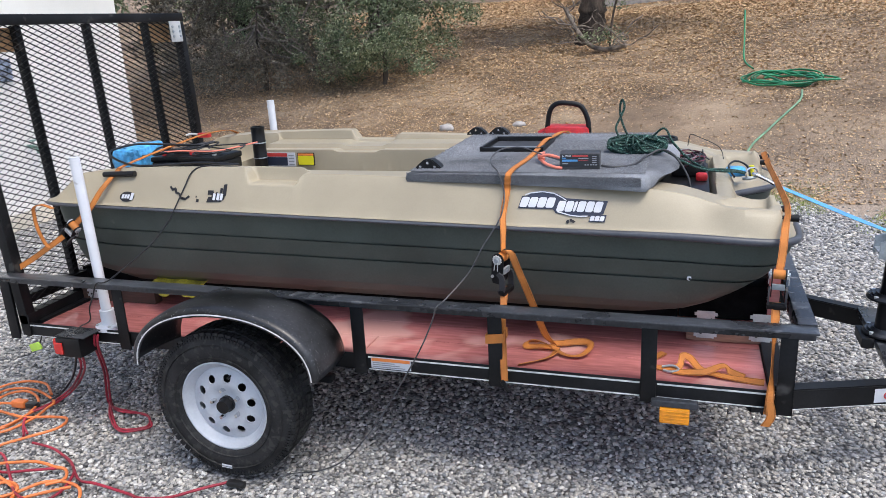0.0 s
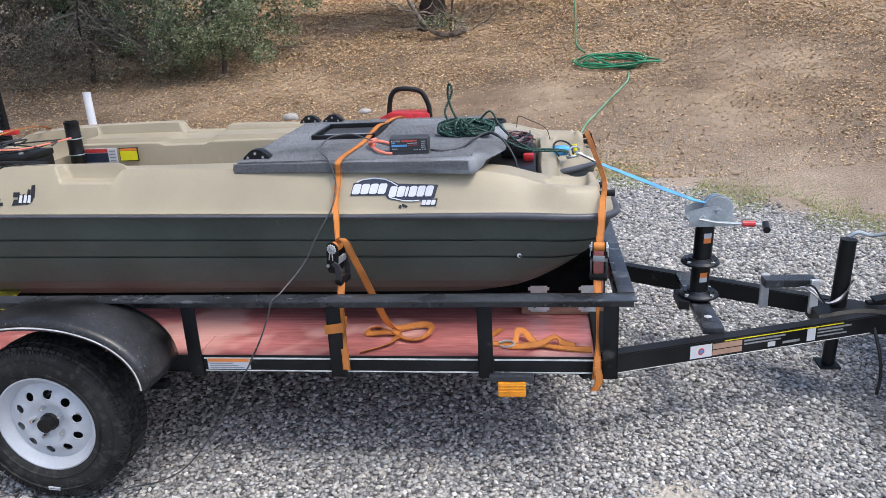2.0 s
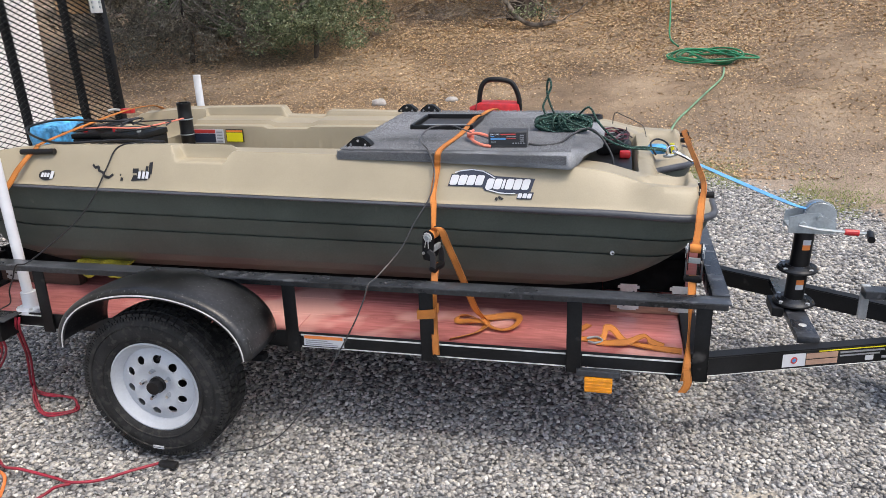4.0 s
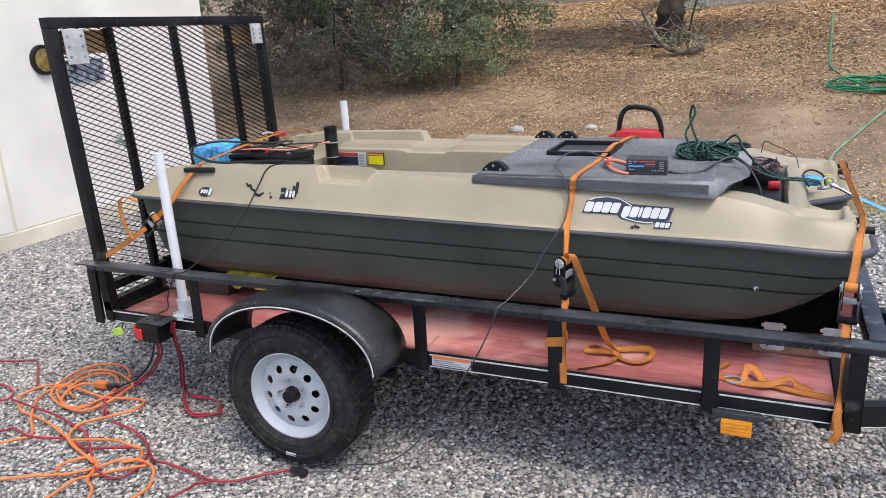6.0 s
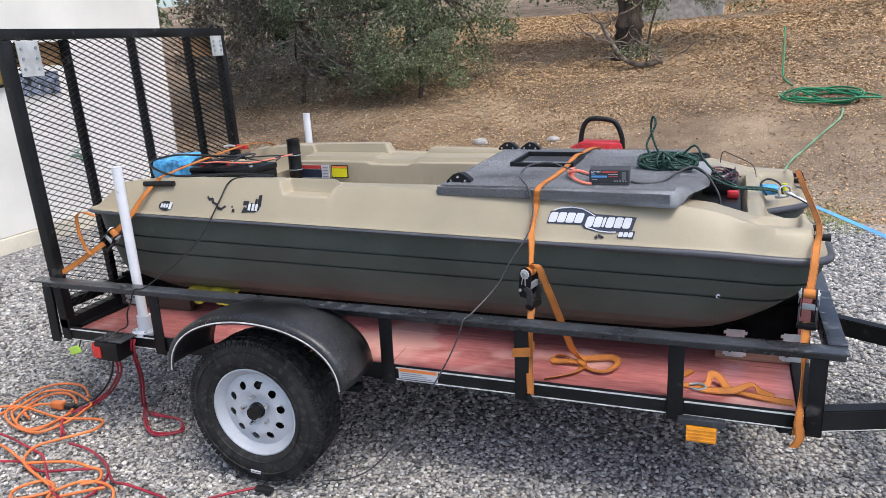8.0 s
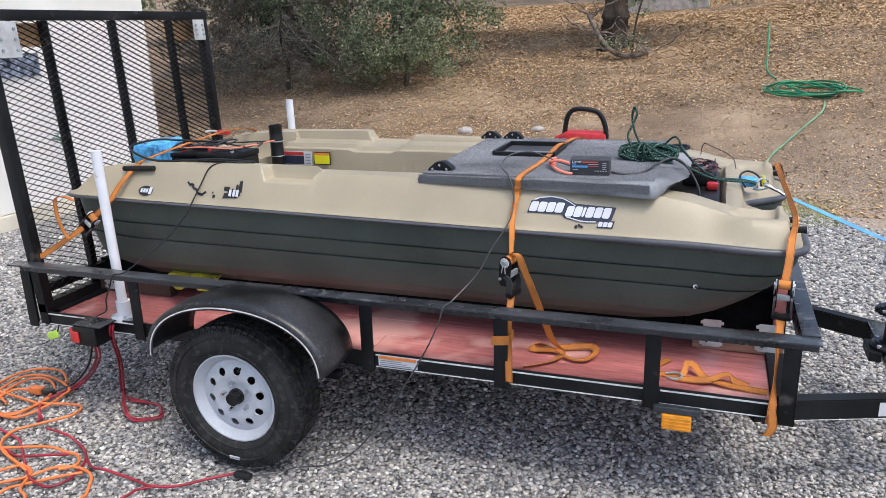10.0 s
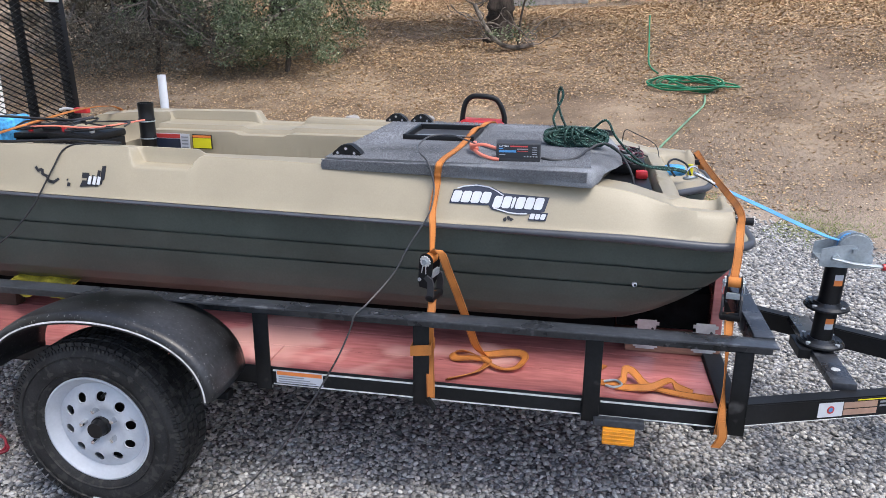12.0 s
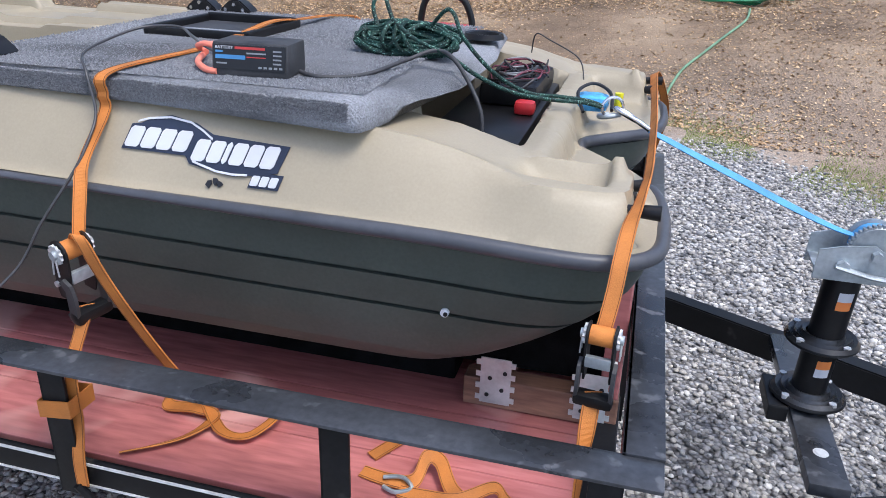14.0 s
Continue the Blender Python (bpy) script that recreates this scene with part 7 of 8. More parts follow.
for dx in (0.0, 0.02):
    laid("cord", [(-0.01 + dx, 0.12), (-0.01 + dx, 0.06), (-0.03, -0.01 - dx), (0.02, -0.10), (0.10, -0.16 - dx)], 0.0052, CORD_RED, rc, 35, "", [(0.37 + dx, -0.07, 0.39), (0.30 + dx, 0.0, 0.28), (0.12 + dx, 0.10, 0.12)])

# ---- on the house wall ----
def wall_things():
    e = thing("wall_bell", "round aged brass disc on the house wall", "bell", at=(-3.07, 2.45, 1.53))
    v, f = lathe([(0.0, 0.03), (0.09, 0.028), (0.115, 0.02), (0.125, 0.0)], 32, "x", (-3.068, 2.45, 1.53))
    adopt(e, mesh_object("disc", v, f, BRASS_DISC, None, "", True))
    v, f = lathe([(0.095, 0.0), (0.1, 0.034), (0.125, 0.034), (0.13, 0.0)], 32, "x", (-3.068, 2.45, 1.53))
    adopt(e, mesh_object("rim", v, f, BLACK_STEEL, None, "dark rim", True))
    e = thing("meter_panel", "crinkled silver foil panel fixed to the house wall", "panel", at=(-3.07, 2.87, 1.41))
    adopt(e, part("panel", box_bm((-3.069, 2.66, 1.315), (-3.05, 3.08, 1.515), 0.004), FOIL))
    e = thing("garden_tap", "verdigris brass garden tap on the house wall", "tap", at=(-3.07, 3.1, 0.73))
    adopt(e, part("spout", cyl_bm((-3.069, 3.10, 0.73), (-2.97, 3.10, 0.72), 0.014, n=12), COPPER_GREEN, None, smooth=True))
    adopt(e, part("nozzle", cyl_bm((-2.975, 3.10, 0.722), (-2.955, 3.10, 0.66), 0.013, n=12), COPPER_GREEN))
    adopt(e, part("wheel", cyl_bm((-3.0, 3.10, 0.775), (-3.0, 3.10, 0.785), 0.03, n=12), COPPER_GREEN))
    adopt(e, part("stem", cyl_bm((-3.0, 3.10, 0.73), (-3.0, 3.10, 0.775), 0.007, n=8), COPPER_GREEN))


wall_things()

# ---- the white car ahead of the tongue ----
CX, CY, CZ = 4.480, 0.55, -0.15
SMOKED = mat("smoked_tail_lens", (0.10, 0.05, 0.04), 0.25, vary=0.2, scale=12, bump=0.05, coat=0.3)
car = thing("car", "white hatchback car parked at the trailer's hitch", "car", at=(CX, CY, CZ))


def car_ring(z, n=96):
    """Plan outline of the body at height z."""
    xr = interp(z, [(0.24, 0.20), (0.32, 0.09), (0.40, 0.03), (0.52, 0.0), (0.64, 0.01), (0.68, 0.02), (0.745, 0.105), (0.80, 0.105), (1.0, 0.09), (1.06, 0.10), (1.10, 0.13), (1.20, 0.19), (1.40, 0.44), (1.53, 0.70), (1.60, 0.95), (1.64, 1.5)])
    xf = interp(z, [(0.24, 4.55), (0.6, 4.7), (0.85, 4.6), (1.0, 3.55), (1.1, 3.35), (1.4, 2.9), (1.6, 2.3), (1.64, 1.7)])
    hw = interp(z, [(0.24, 0.78), (0.35, 0.88), (0.55, 0.925), (0.705, 0.92), (0.745, 0.90), (0.80, 0.905), (0.95, 0.91), (1.05, 0.90), (1.20, 0.86), (1.4, 0.76), (1.53, 0.68), (1.60, 0.56), (1.64, 0.3)])
    rc = interp(z, [(0.24, 0.26), (0.7, 0.26), (0.8, 0.28), (1.1, 0.28), (1.5, 0.25), (1.64, 0.1)])
    pts = []
    for cx, cy, a0 in ((xf - rc, hw - rc, 0), (xr + rc, hw - rc, 90), (xr + rc, -hw + rc, 180), (xf - rc, -hw + rc, 270)):
        for i in range(n // 4):
            a = radians(a0 + 90 * i / (n // 4 - 1))
            r = rc
            px, py = cx + r * math.cos(a), cy + r * math.sin(a)
            # the tail bows out in plan
            if a0 in (90, 180):
                px += 0.075 * (py / hw) ** 2
            pts.append((px, py))
    return pts


def car_shell(name, zs, material, out=0.0, keep=None, label=""):
    verts, faces = [], []
    for z in zs:
        ring = car_ring(z)
        m = len(ring)
        for x, y in ring:
            d = Vector((x - 2.3, y * 2.4, 0)).normalized()
            verts.append((CX + x + d.x * out, CY + y + d.y * out, CZ + z))
    for r in range(len(zs) - 1):
        for i in range(m):
            j = (i + 1) % m
            q = (r * m + i, r * m + j, (r + 1) * m + j, (r + 1) * m + i)
            c = sum((Vector(verts[k]) for k in q), Vector()) / 4
            if keep is None or keep(c.x - CX, c.y - CY, c.z - CZ):
                faces.append(q)
    if keep is None:
        faces.append(tuple((len(zs) - 1) * m + i for i in range(m)))
    used = sorted({i for q in faces for i in q})
    place = {i: k for k, i in enumerate(used)}
    return adopt(car, mesh_object(name, [verts[i] for i in used], [tuple(place[i] for i in q) for q in faces], material, None, label, True, 35))


zz = [0.24 + i * 0.02 for i in range(69)]
car_shell("body", zz, CAR_WHITE)
car_shell("lower_bumper", [0.22, 0.26, 0.30, 0.34, 0.38, 0.42, 0.455], CAR_GREY, 0.008, lambda x, y, z: True, "dark grey lower bumper")
car_shell("step_pad", [0.672, 0.68, 0.69, 0.70, 0.71, 0.72, 0.73, 0.74], CAR_GREY, 0.010, lambda x, y, z: x < 0.45 and abs(y) < 0.70, "grey rubber bumper step pad")
car_shell("rear_window", [1.19 + i * 0.02 for i in range(16)], CAR_GLASS, 0.008, lambda x, y, z: x < 0.85 and abs(y) < 0.58, "tinted rear window")
for s in (-1, 1):
    car_shell("side_window", [1.07 + i * 0.02 for i in range(20)], CAR_GLASS, 0.008, lambda x, y, z, s=s: 0.75 < x < 3.0 and y * s > 0.3, "tinted side window")
    car_shell("tail_lamp", [0.99 + i * 0.02 for i in range(20)], SMOKED, 0.012, lambda x, y, z, s=s: y * s > 0.52 + max(0.0, 1.16 - z) * 1.5 and x < 0.50 + (z - 0.98) * 0.75, "smoked tail lamp")
# The strip's dark colour stands for shade under the body-coloured garnish.
adopt(car, part("garnish", box_bm((CX + 0.066, CY - 0.42, CZ + 1.008), (CX + 0.11, CY + 0.42, CZ + 1.022), 0.006), CAR_GREY, None, "dark strip for the garnish's shaded underside above the plate"))
pl = adopt(car, part("number_plate", box_bm((CX + 0.078, CY - 0.105, CZ + 0.82), (CX + 0.106, CY + 0.205, CZ + 0.975), 0.004), CAR_GREY, None, "number plate with plain bars"))
part("plate_face", box_bm((CX + 0.074, CY - 0.095, CZ + 0.83), (CX + 0.0775, CY + 0.195, CZ + 0.965), 0), DECAL_GREY, pl)
part("plate_mark", box_bm((CX + 0.072, CY + 0.125, CZ + 0.86), (CX + 0.0735, CY + 0.185, CZ + 0.935), 0), DECAL_BLUE, pl, "blue mark")
for i in range(6):
    part("plate_bar", box_bm((CX + 0.072, CY + 0.087 - i * 0.033, CZ + 0.868), (CX + 0.0735, CY + 0.108 - i * 0.033, CZ + 0.932), 0), DECAL_NAVY, pl)
v, f = tube([Vector((CX + 0.085, CY + 0.08 + 0.045 * math.cos(a), CZ + 1.078 + 0.032 * math.sin(a))) for a in [2 * math.pi * i / 32 for i in range(32)]], 0.005, 8, True)
adopt(car, mesh_object("emblem", v, f, CHROME, None, "plain chrome oval emblem", True))
adopt(car, part("spoiler", box_bm((CX + 0.50, CY - 0.60, CZ + 1.545), (CX + 0.80, CY + 0.60, CZ + 1.575), 0.012), CAR_WHITE, None, smooth=True))
for x, y in ((0.95, 0.78), (0.95, -0.78), (3.65, 0.78), (3.65, -0.78)):
    w = adopt(car, new("wheel"))
    w.matrix_parent_inverse = Matrix.Identity(4)
    w.matrix_basis = Matrix.Translation((x, y, 0.34))
    s = 1 if y > 0 else -1
    v, f = lathe([(0.21, 0.09 * s), (0.30, 0.115 * s), (0.335, 0.09 * s), (0.345, 0.0), (0.335, -0.09 * s), (0.21, -0.1 * s)], 48, "y")
    mesh_object("tyre", v, f, TYRE, w, "", True)
    v, f = lathe([(0.0, 0.075 * s), (0.06, 0.08 * s), (0.17, 0.06 * s), (0.21, 0.085 * s)], 40, "y")
    mesh_object("rim", v, f, ZINC, w, "", True)
# tow bar
adopt(car, part("tow_bar", box_bm((CX - 0.02, 0.735, CZ + 0.34), (CX + 0.35, 0.79, CZ + 0.395), 0.006), BLACK_STEEL, None, "black tow bar"))
adopt(car, part("ball_mount", box_bm((CX - 0.275, 0.735, CZ + 0.365), (CX - 0.015, 0.79, CZ + 0.392), 0.006), BLACK_STEEL))
adopt(car, part("hitch_tube", cyl_bm((CX + 0.2, CY - 0.5, CZ + 0.36), (CX + 0.2, CY + 0.5, CZ + 0.36), 0.035, n=16), BLACK_STEEL))
adopt(car, cord("wire", [(CX + 0.11, CY + 0.32, CZ + 0.775), (CX + 0.05, CY + 0.36, CZ + 0.77), (CX + 0.0, CY + 0.40, CZ + 0.72), (CX - 0.005, CY + 0.41, CZ + 0.64)], 0.004, STEEL_WIRE, None, "grey wire hanging over the bumper"))

ch_ = thing("safety_chain", "grey safety chains hanging from the coupler to gravel", "chain", at=(4.3, 0.75, 0.0))
for k, (dy, dz) in enumerate(((0.0, 0.0), (0.04, -0.03), (-0.05, -0.015))):
    base = [(4.52, 0.70 + dy, 0.20), (4.48, 0.66 + dy, 0.10), (4.40, 0.60 + dy, 0.0 + dz * 0.3), (4.30, 0.58 + dy, -0.035), (4.18, 0.60 + dy, -0.045)]
    pts = smooth_path(base, 9)
    for i in range(0, len(pts) - 1):
        a, b = pts[i], pts[i + 1]
        d = (b - a).normalized()
        s = d.cross(Vector((0, 0, 1) if i % 2 else (0, 1, 0))).normalized()
        c = (a + b) / 2
        ln = (b - a).length * 0.72
        loop = [c + d * (ln * math.cos(w)) + s * (0.008 * math.sin(w)) for w in [2 * math.pi * q / 10 for q in range(10)]]
        v, f = tube(loop, 0.0026, 5, True)
        adopt(ch_, mesh_object("link", v, f, STEEL_WIRE, None, "", True))
tw = thing("tongue_wire", "pale trailer wiring looped over the tongue", "cable", at=(4.05, 0.75, 0.38))
for k in range(3):
    adopt(tw, cord("wire", [(3.90 + 0.02 * k, 0.80, 0.40), (3.95, 0.74 - 0.03 * k, 0.42 + 0.02 * k), (4.01, 0.70, 0.38), (4.06, 0.70 - 0.01 * k, 0.395), (4.12, 0.74, 0.43 + 0.01 * k), (4.15, 0.79, 0.44)], 0.004, (STEEL_WIRE, DECAL_WHITE, CORD_BLACK)[k]))
adopt(tw, cord("wire", [(4.20, 0.70, 0.30), (4.22, 0.64, 0.18), (4.23, 0.63, 0.08), (4.225, 0.63, 0.0)], 0.007, CORD_BLACK, None, "black breakaway cable"))
adopt(tw, cord("wire", [(4.25, 0.85, 0.36), (4.33, 0.95, 0.39), (4.45, 1.02, 0.42), (4.58, 1.05, 0.40)], 0.003, STEEL_WIRE))

tw.matrix_world = Matrix.Translation((-0.015, 0, -0.005)) @ tw.matrix_world
adopt(car, part("name_bar", box_bm((CX + 0.125, CY + 0.56, CZ + 0.80), (CX + 0.145, CY + 0.66, CZ + 0.815), 0.001), CHROME, None, "small chrome bar"))

# ---- garden hose on the slope ----
def on_ground(x, y, h=0.0):
    return (x, y, terrain(x, y) + h)


hose = thing("garden_hose", "bright green garden hose coiled on the leaf-strewn slope", "hose", at=on_ground(3.9, 8.6))
rng = random.Random(5)
pts = []
for k in range(70):
    a = k * 0.62
    r = 0.38 + 0.09 * math.sin(k * 0.37) + rng.uniform(-0.04, 0.04)
    pts.append(on_ground(3.92 + r * 1.05 * math.cos(a) + 0.1 * math.sin(k * 0.11), 8.62 + r * 0.80 * math.sin(a) - 0.20 * math.cos(a), 0.02 + 0.07 * rng.random()))
adopt(hose, cord("coil", pts, 0.0115, HOSE_GREEN, None, "", 6, 8))
adopt(hose, cord("run", [on_ground(4.05, 8.05, 0.03), on_ground(3.98, 7.6, 0.02), on_ground(3.75, 7.0, 0.02), on_ground(3.55, 6.5, 0.02), on_ground(3.35, 6.0, 0.02), on_ground(3.2, 5.3, 0.02), on_ground(3.1, 4.6, 0.02)], 0.0125, HOSE_PALE, None, "faded run of hose"))
adopt(hose, cord("rising_run", [on_ground(3.55, 9.2, 0.08), on_ground(3.45, 9.6, 0.12), on_ground(3.47, 10.2, 0.28), on_ground(3.48, 10.6, 0.46), on_ground(3.49, 10.86, 0.60)], 0.0125, HOSE_GREEN))
stake = thing("stake", "thin weathered wooden stake holding the hose", "stake", at=on_ground(3.5, 10.9))
adopt(stake, part("stick", cyl_bm(on_ground(3.48, 10.9, -0.05), on_ground(3.51, 10.9, 0.60), 0.022, 0.018, n=8), WOOD_NEW))


# ---- trees and scrub ----
def leaf_cloud(name, clumps, per, size, material, seed, parent, label=""):
    """Small folded leaves scattered in clumps: one mesh."""
    rng = np.random.default_rng(seed)
    V, F = [], []
    k = 0
    for (cx, cy, cz, rx, ry, rz) in clumps:
        n = int(per * rng.uniform(0.7, 1.3))
        d = rng.normal(size=(n, 3))
        d /= np.linalg.norm(d, axis=1)[:, None] + 1e-9
        r = rng.uniform(0.25, 1.0, size=(n, 1)) ** 0.6
        p = d * r * np.array((rx, ry, rz)) + np.array((cx, cy, cz))
        a = rng.normal(size=(n, 3))
        a /= np.linalg.norm(a, axis=1)[:, None]
        b = np.cross(a, rng.normal(size=(n, 3)))
        b /= np.linalg.norm(b, axis=1)[:, None] + 1e-9
        s = (size * rng.uniform(0.6, 1.4, size=(n, 1)))
        c = np.cross(a, b) * s * 0.15
        quad = np.stack((p - a * s, p - b * s * 0.45 + c, p + a * s, p + b * s * 0.45 + c), axis=1)
        V.append(quad.reshape(-1, 3))
        F.append((np.arange(n * 4).reshape(n, 4) + k))
        k += n * 4
    V = np.concatenate(V)
    F = np.concatenate(F)
    me = bpy.data.meshes.new(name)
    me.vertices.add(len(V))
    me.vertices.foreach_set("co", V.astype(np.float32).ravel())
    me.loops.add(F.size)
    me.loops.foreach_set("vertex_index", F.astype(np.int32).ravel())
    me.polygons.add(len(F))
    me.polygons.foreach_set("loop_start", np.arange(0, F.size, 4, dtype=np.int32))
    me.update(calc_edges=True)
    me.materials.append(material)
    ob = new(name, me)
    if parent is not None:
        adopt(parent, ob)
    if label:
        ob["label"] = label
    return ob


def limb_path(a, b, rng, sag=0.15):
    a, b = Vector(a), Vector(b)
    out = [a]
    for i in range(1, 5):
        t = i / 5
        out.append(a.lerp(b, t) + Vector((rng.uniform(-sag, sag), rng.uniform(-sag, sag), rng.uniform(-sag, sag) * 0.6)))
    return out + [b]


def oak(x, y, h, crown, seed, label, trunk_r=0.16, leaf=LEAF, per=260, size=0.045, trunk_lean=(0, 0)):
    rng = random.Random(seed)
    g = terrain(x, y)
    e = thing("oak_tree", label, "tree", "oak trees", at=(x, y, g))
    tp = [(x, y, g - 0.1), (x + 0.05 + trunk_lean[0] * 0.3, y + trunk_lean[1] * 0.3, g + h * 0.25), (x + trunk_lean[0] * 0.7 - 0.05, y + trunk_lean[1] * 0.7, g + h * 0.55), (x + trunk_lean[0], y + trunk_lean[1], g + h * 0.85)]
    path = smooth_path(tp, 8)
    m = len(path)
    v, f = tube(path, [trunk_r * (1.25 - 0.95 * i / m) * (1 + 0.12 * math.sin(i * 1.7)) for i in range(m)], 12)
    adopt(e, mesh_object("trunk", v, f, BARK, None, "dark oak trunk", True, 60))
    lv, lf = [], []
    for (cx, cy, cz, rx, ry, rz) in crown[::3]:
        s = path[rng.randint(m // 2, m - 1)]
        lp = smooth_path(limb_path(s, (cx, cy, cz), rng), 4)
        k = len(lv)
        a, b = tube(lp, [trunk_r * 0.17 * (1 - 0.85 * i / len(lp)) + 0.006 for i in range(len(lp))], 6)
        lv += a
        lf += [tuple(i + k for i in q) for q in b]
        for _ in range(3):
            t = (cx + rng.uniform(-rx, rx), cy + rng.uniform(-ry, ry), cz + rng.uniform(-rz, rz))
            k = len(lv)
            a, b = tube(smooth_path(limb_path((cx, cy, cz), t, rng, 0.05), 2), 0.005, 4)
            lv += a
            lf += [tuple(i + k for i in q) for q in b]
    adopt(e, mesh_object("limb", lv, lf, TWIG, None, "grey limbs and twigs"))
    ob = leaf_cloud("crown", crown, per, size, leaf, seed, e, "small dull green leaves")
    return e


def clumps(cx, cy, cz, ex, ey, ez, n, r, seed):
    rng = random.Random(seed)
    out = []
    for _ in range(n):
        d = Vector((rng.gauss(0, 1), rng.gauss(0, 1), rng.gauss(0, 1))).normalized() * rng.random() ** 0.4
        q = r * rng.uniform(0.6, 1.3)
        x, y = cx + d.x * ex, cy + d.y * ey
        z = max(terrain(x, y) + q * 0.5, cz + d.z * ez)
        out.append((x, y, z, q, q, q * 0.75))
    return out


oak(-3.4, 12.4, 3.2, clumps(-3.5, 11.2, 2.35, 2.9, 1.7, 1.6, 130, 0.36, 1), 31, "broad low oak with drooping grey-green foliage", 0.2, LEAF, 240, 0.030)
oak(-6.6, 12.5, 3.4, clumps(-6.3, 11.8, 2.2, 2.4, 1.6, 1.7, 80, 0.42, 2), 32, "dense oak behind the house corner", 0.2, LEAF_DRY, 260, 0.036)
oak(0.80, 13.2, 4.4, clumps(0.8, 14.0, 4.5, 3.4, 2.0, 1.1, 60, 0.5, 3), 33, "oak with a thick dark trunk and high crown", 0.24, LEAF, 420, 0.042)
oak(-4.4, 15.5, 3.6, clumps(1.7, 13.4, 2.45, 2.9, 1.0, 0.55, 70, 0.24, 4), 34, "thin oak with hanging twigs over the slope", 0.10, LEAF, 90, 0.030)
oak(-4.6, 9.9, 1.6, clumps(-4.6, 9.6, 1.15, 1.9, 0.9, 0.6, 55, 0.30, 5), 35, "grey scrub bush with dry leaves in shade", 0.04, LEAF_DRY, 230, 0.020)
oak(-2.4, 10.2, 1.5, clumps(-2.6, 9.9, 1.25, 1.5, 0.8, 0.55, 55, 0.26, 6), 36, "low grey-green scrub bush on the slope", 0.04, LEAF, 260, 0.023)
oak(-9.0, 16.5, 4.0, clumps(-8.5, 15.5, 3.4, 4.2, 1.4, 2.0, 90, 0.5, 19), 49, "grey oak in shade past the house corner", 0.12, LEAF_DRY, 240, 0.05)
oak(8.5, 17.5, 4.0, clumps(8.5, 17.5, 4.4, 4.2, 2.0, 1.2, 50, 0.55, 7), 37, "oak at the top of the slope", 0.2, LEAF, 320, 0.05)
# Oak added out of view; its crown shades the left of the slope.
oak(-6.6, 7.4, 8.0, clumps(-3.2, 9.0, 6.8, 3.8, 3.4, 0.9, 120, 0.7, 8), 38, "large unseen oak added to shade the slope", 0.3, LEAF, 220, 0.075)


def far_woods():
    rng = random.Random(40)
    cl = []
    for _ in range(260):
        x = rng.uniform(-32, 40)
        y = rng.uniform(23, 30)
        q = rng.uniform(0.7, 1.5)
        cl.append((x, y, terrain(x, y) + rng.uniform(0.3, 6.5), q, q, q))
    ob = leaf_cloud("far_woods", cl, 150, 0.13, LEAF, 41, None)
    tagged(ob, "dull green oak woods beyond the slope", "woods", kind="stuff")


far_woods()


def far_shed():
    g = terrain(1.4, 19.6)
    e = thing("shed", "pale grey shed far behind the oaks", "shed", at=(1.4, 19.6, g))
    adopt(e, part("wall", box_bm((0.35, 19.5, g - 0.3), (2.45, 21.5, g + 2.3), 0.02), STONE, None, "pale plain wall"))
    adopt(e, part("roof", box_bm((0.15, 19.2, g + 2.3), (2.65, 21.8, g + 2.42), 0.02), LUMBER, None, "brown flat roof"))


far_shed()


# a fallen dead branch
def deadwood():
    rng = random.Random(9)
    e = thing("dead_branch", "fallen dead oak branch with bare twigs", "branch", at=on_ground(1.0, 12.0))
    base = [on_ground(0.40, 12.7, 0.75), on_ground(0.65, 12.4, 0.4), on_ground(0.95, 12.1, 0.14), on_ground(1.25, 11.95, 0.06), on_ground(1.6, 11.85, 0.10)]
    adopt(e, cord("limb", base, 0.042, TWIG, None, "", 6, 8))
    for _ in range(26):
        s = base[rng.randint(0, 4)]
        t = (s[0] + rng.uniform(-0.7, 0.7), s[1] + rng.uniform(-0.4, 0.4), s[2] + rng.uniform(0.0, 0.6))
        adopt(e, cord("twig", limb_path(s, t, rng, 0.08), rng.uniform(0.006, 0.014), TWIG, None, "", 3, 5))
    sap = thing("sapling", "leafy thin oak sapling by the dead branch", "sapling", at=on_ground(1.3, 12.0))
    adopt(sap, cord("stem", [on_ground(1.3, 12.0), on_ground(1.35, 12.0, 0.6), on_ground(1.5, 12.0, 1.2), on_ground(1.6, 12.0, 1.7)], 0.02, BARK, None, "", 5, 6))
    g = terrain(1.4, 12.0)
    leaf_cloud("crown", [(1.30, 12.0, g + 0.3, 0.35, 0.25, 0.2), (1.45, 12.0, g + 0.9, 0.3, 0.2, 0.25), (1.6, 12.0, g + 1.4, 0.35, 0.25, 0.3), (1.0, 12.0, g + 0.25, 0.3, 0.2, 0.15)], 110, 0.03, LEAF, 77, sap)


deadwood()


# ---- leaf litter, grass and gravel ----
def scatter_mesh(name, V, F, k, material, label, category):
    me = bpy.data.meshes.new(name)
    me.vertices.add(len(V))
    me.vertices.foreach_set("co", V.astype(np.float32).ravel())
    me.loops.add(F.size)
    me.loops.foreach_set("vertex_index", F.astype(np.int32).ravel())
    me.polygons.add(len(F))
    me.polygons.foreach_set("loop_start", np.arange(0, F.size, k, dtype=np.int32))
    me.update(calc_edges=True)
    me.materials.append(material)
    return tagged(new(name, me), label, category, kind="stuff")


HEIGHTS = np.array([[terrain(a, b) for a in np.linspace(-9, 11, 101)] for b in np.linspace(-4, 26, 151)])


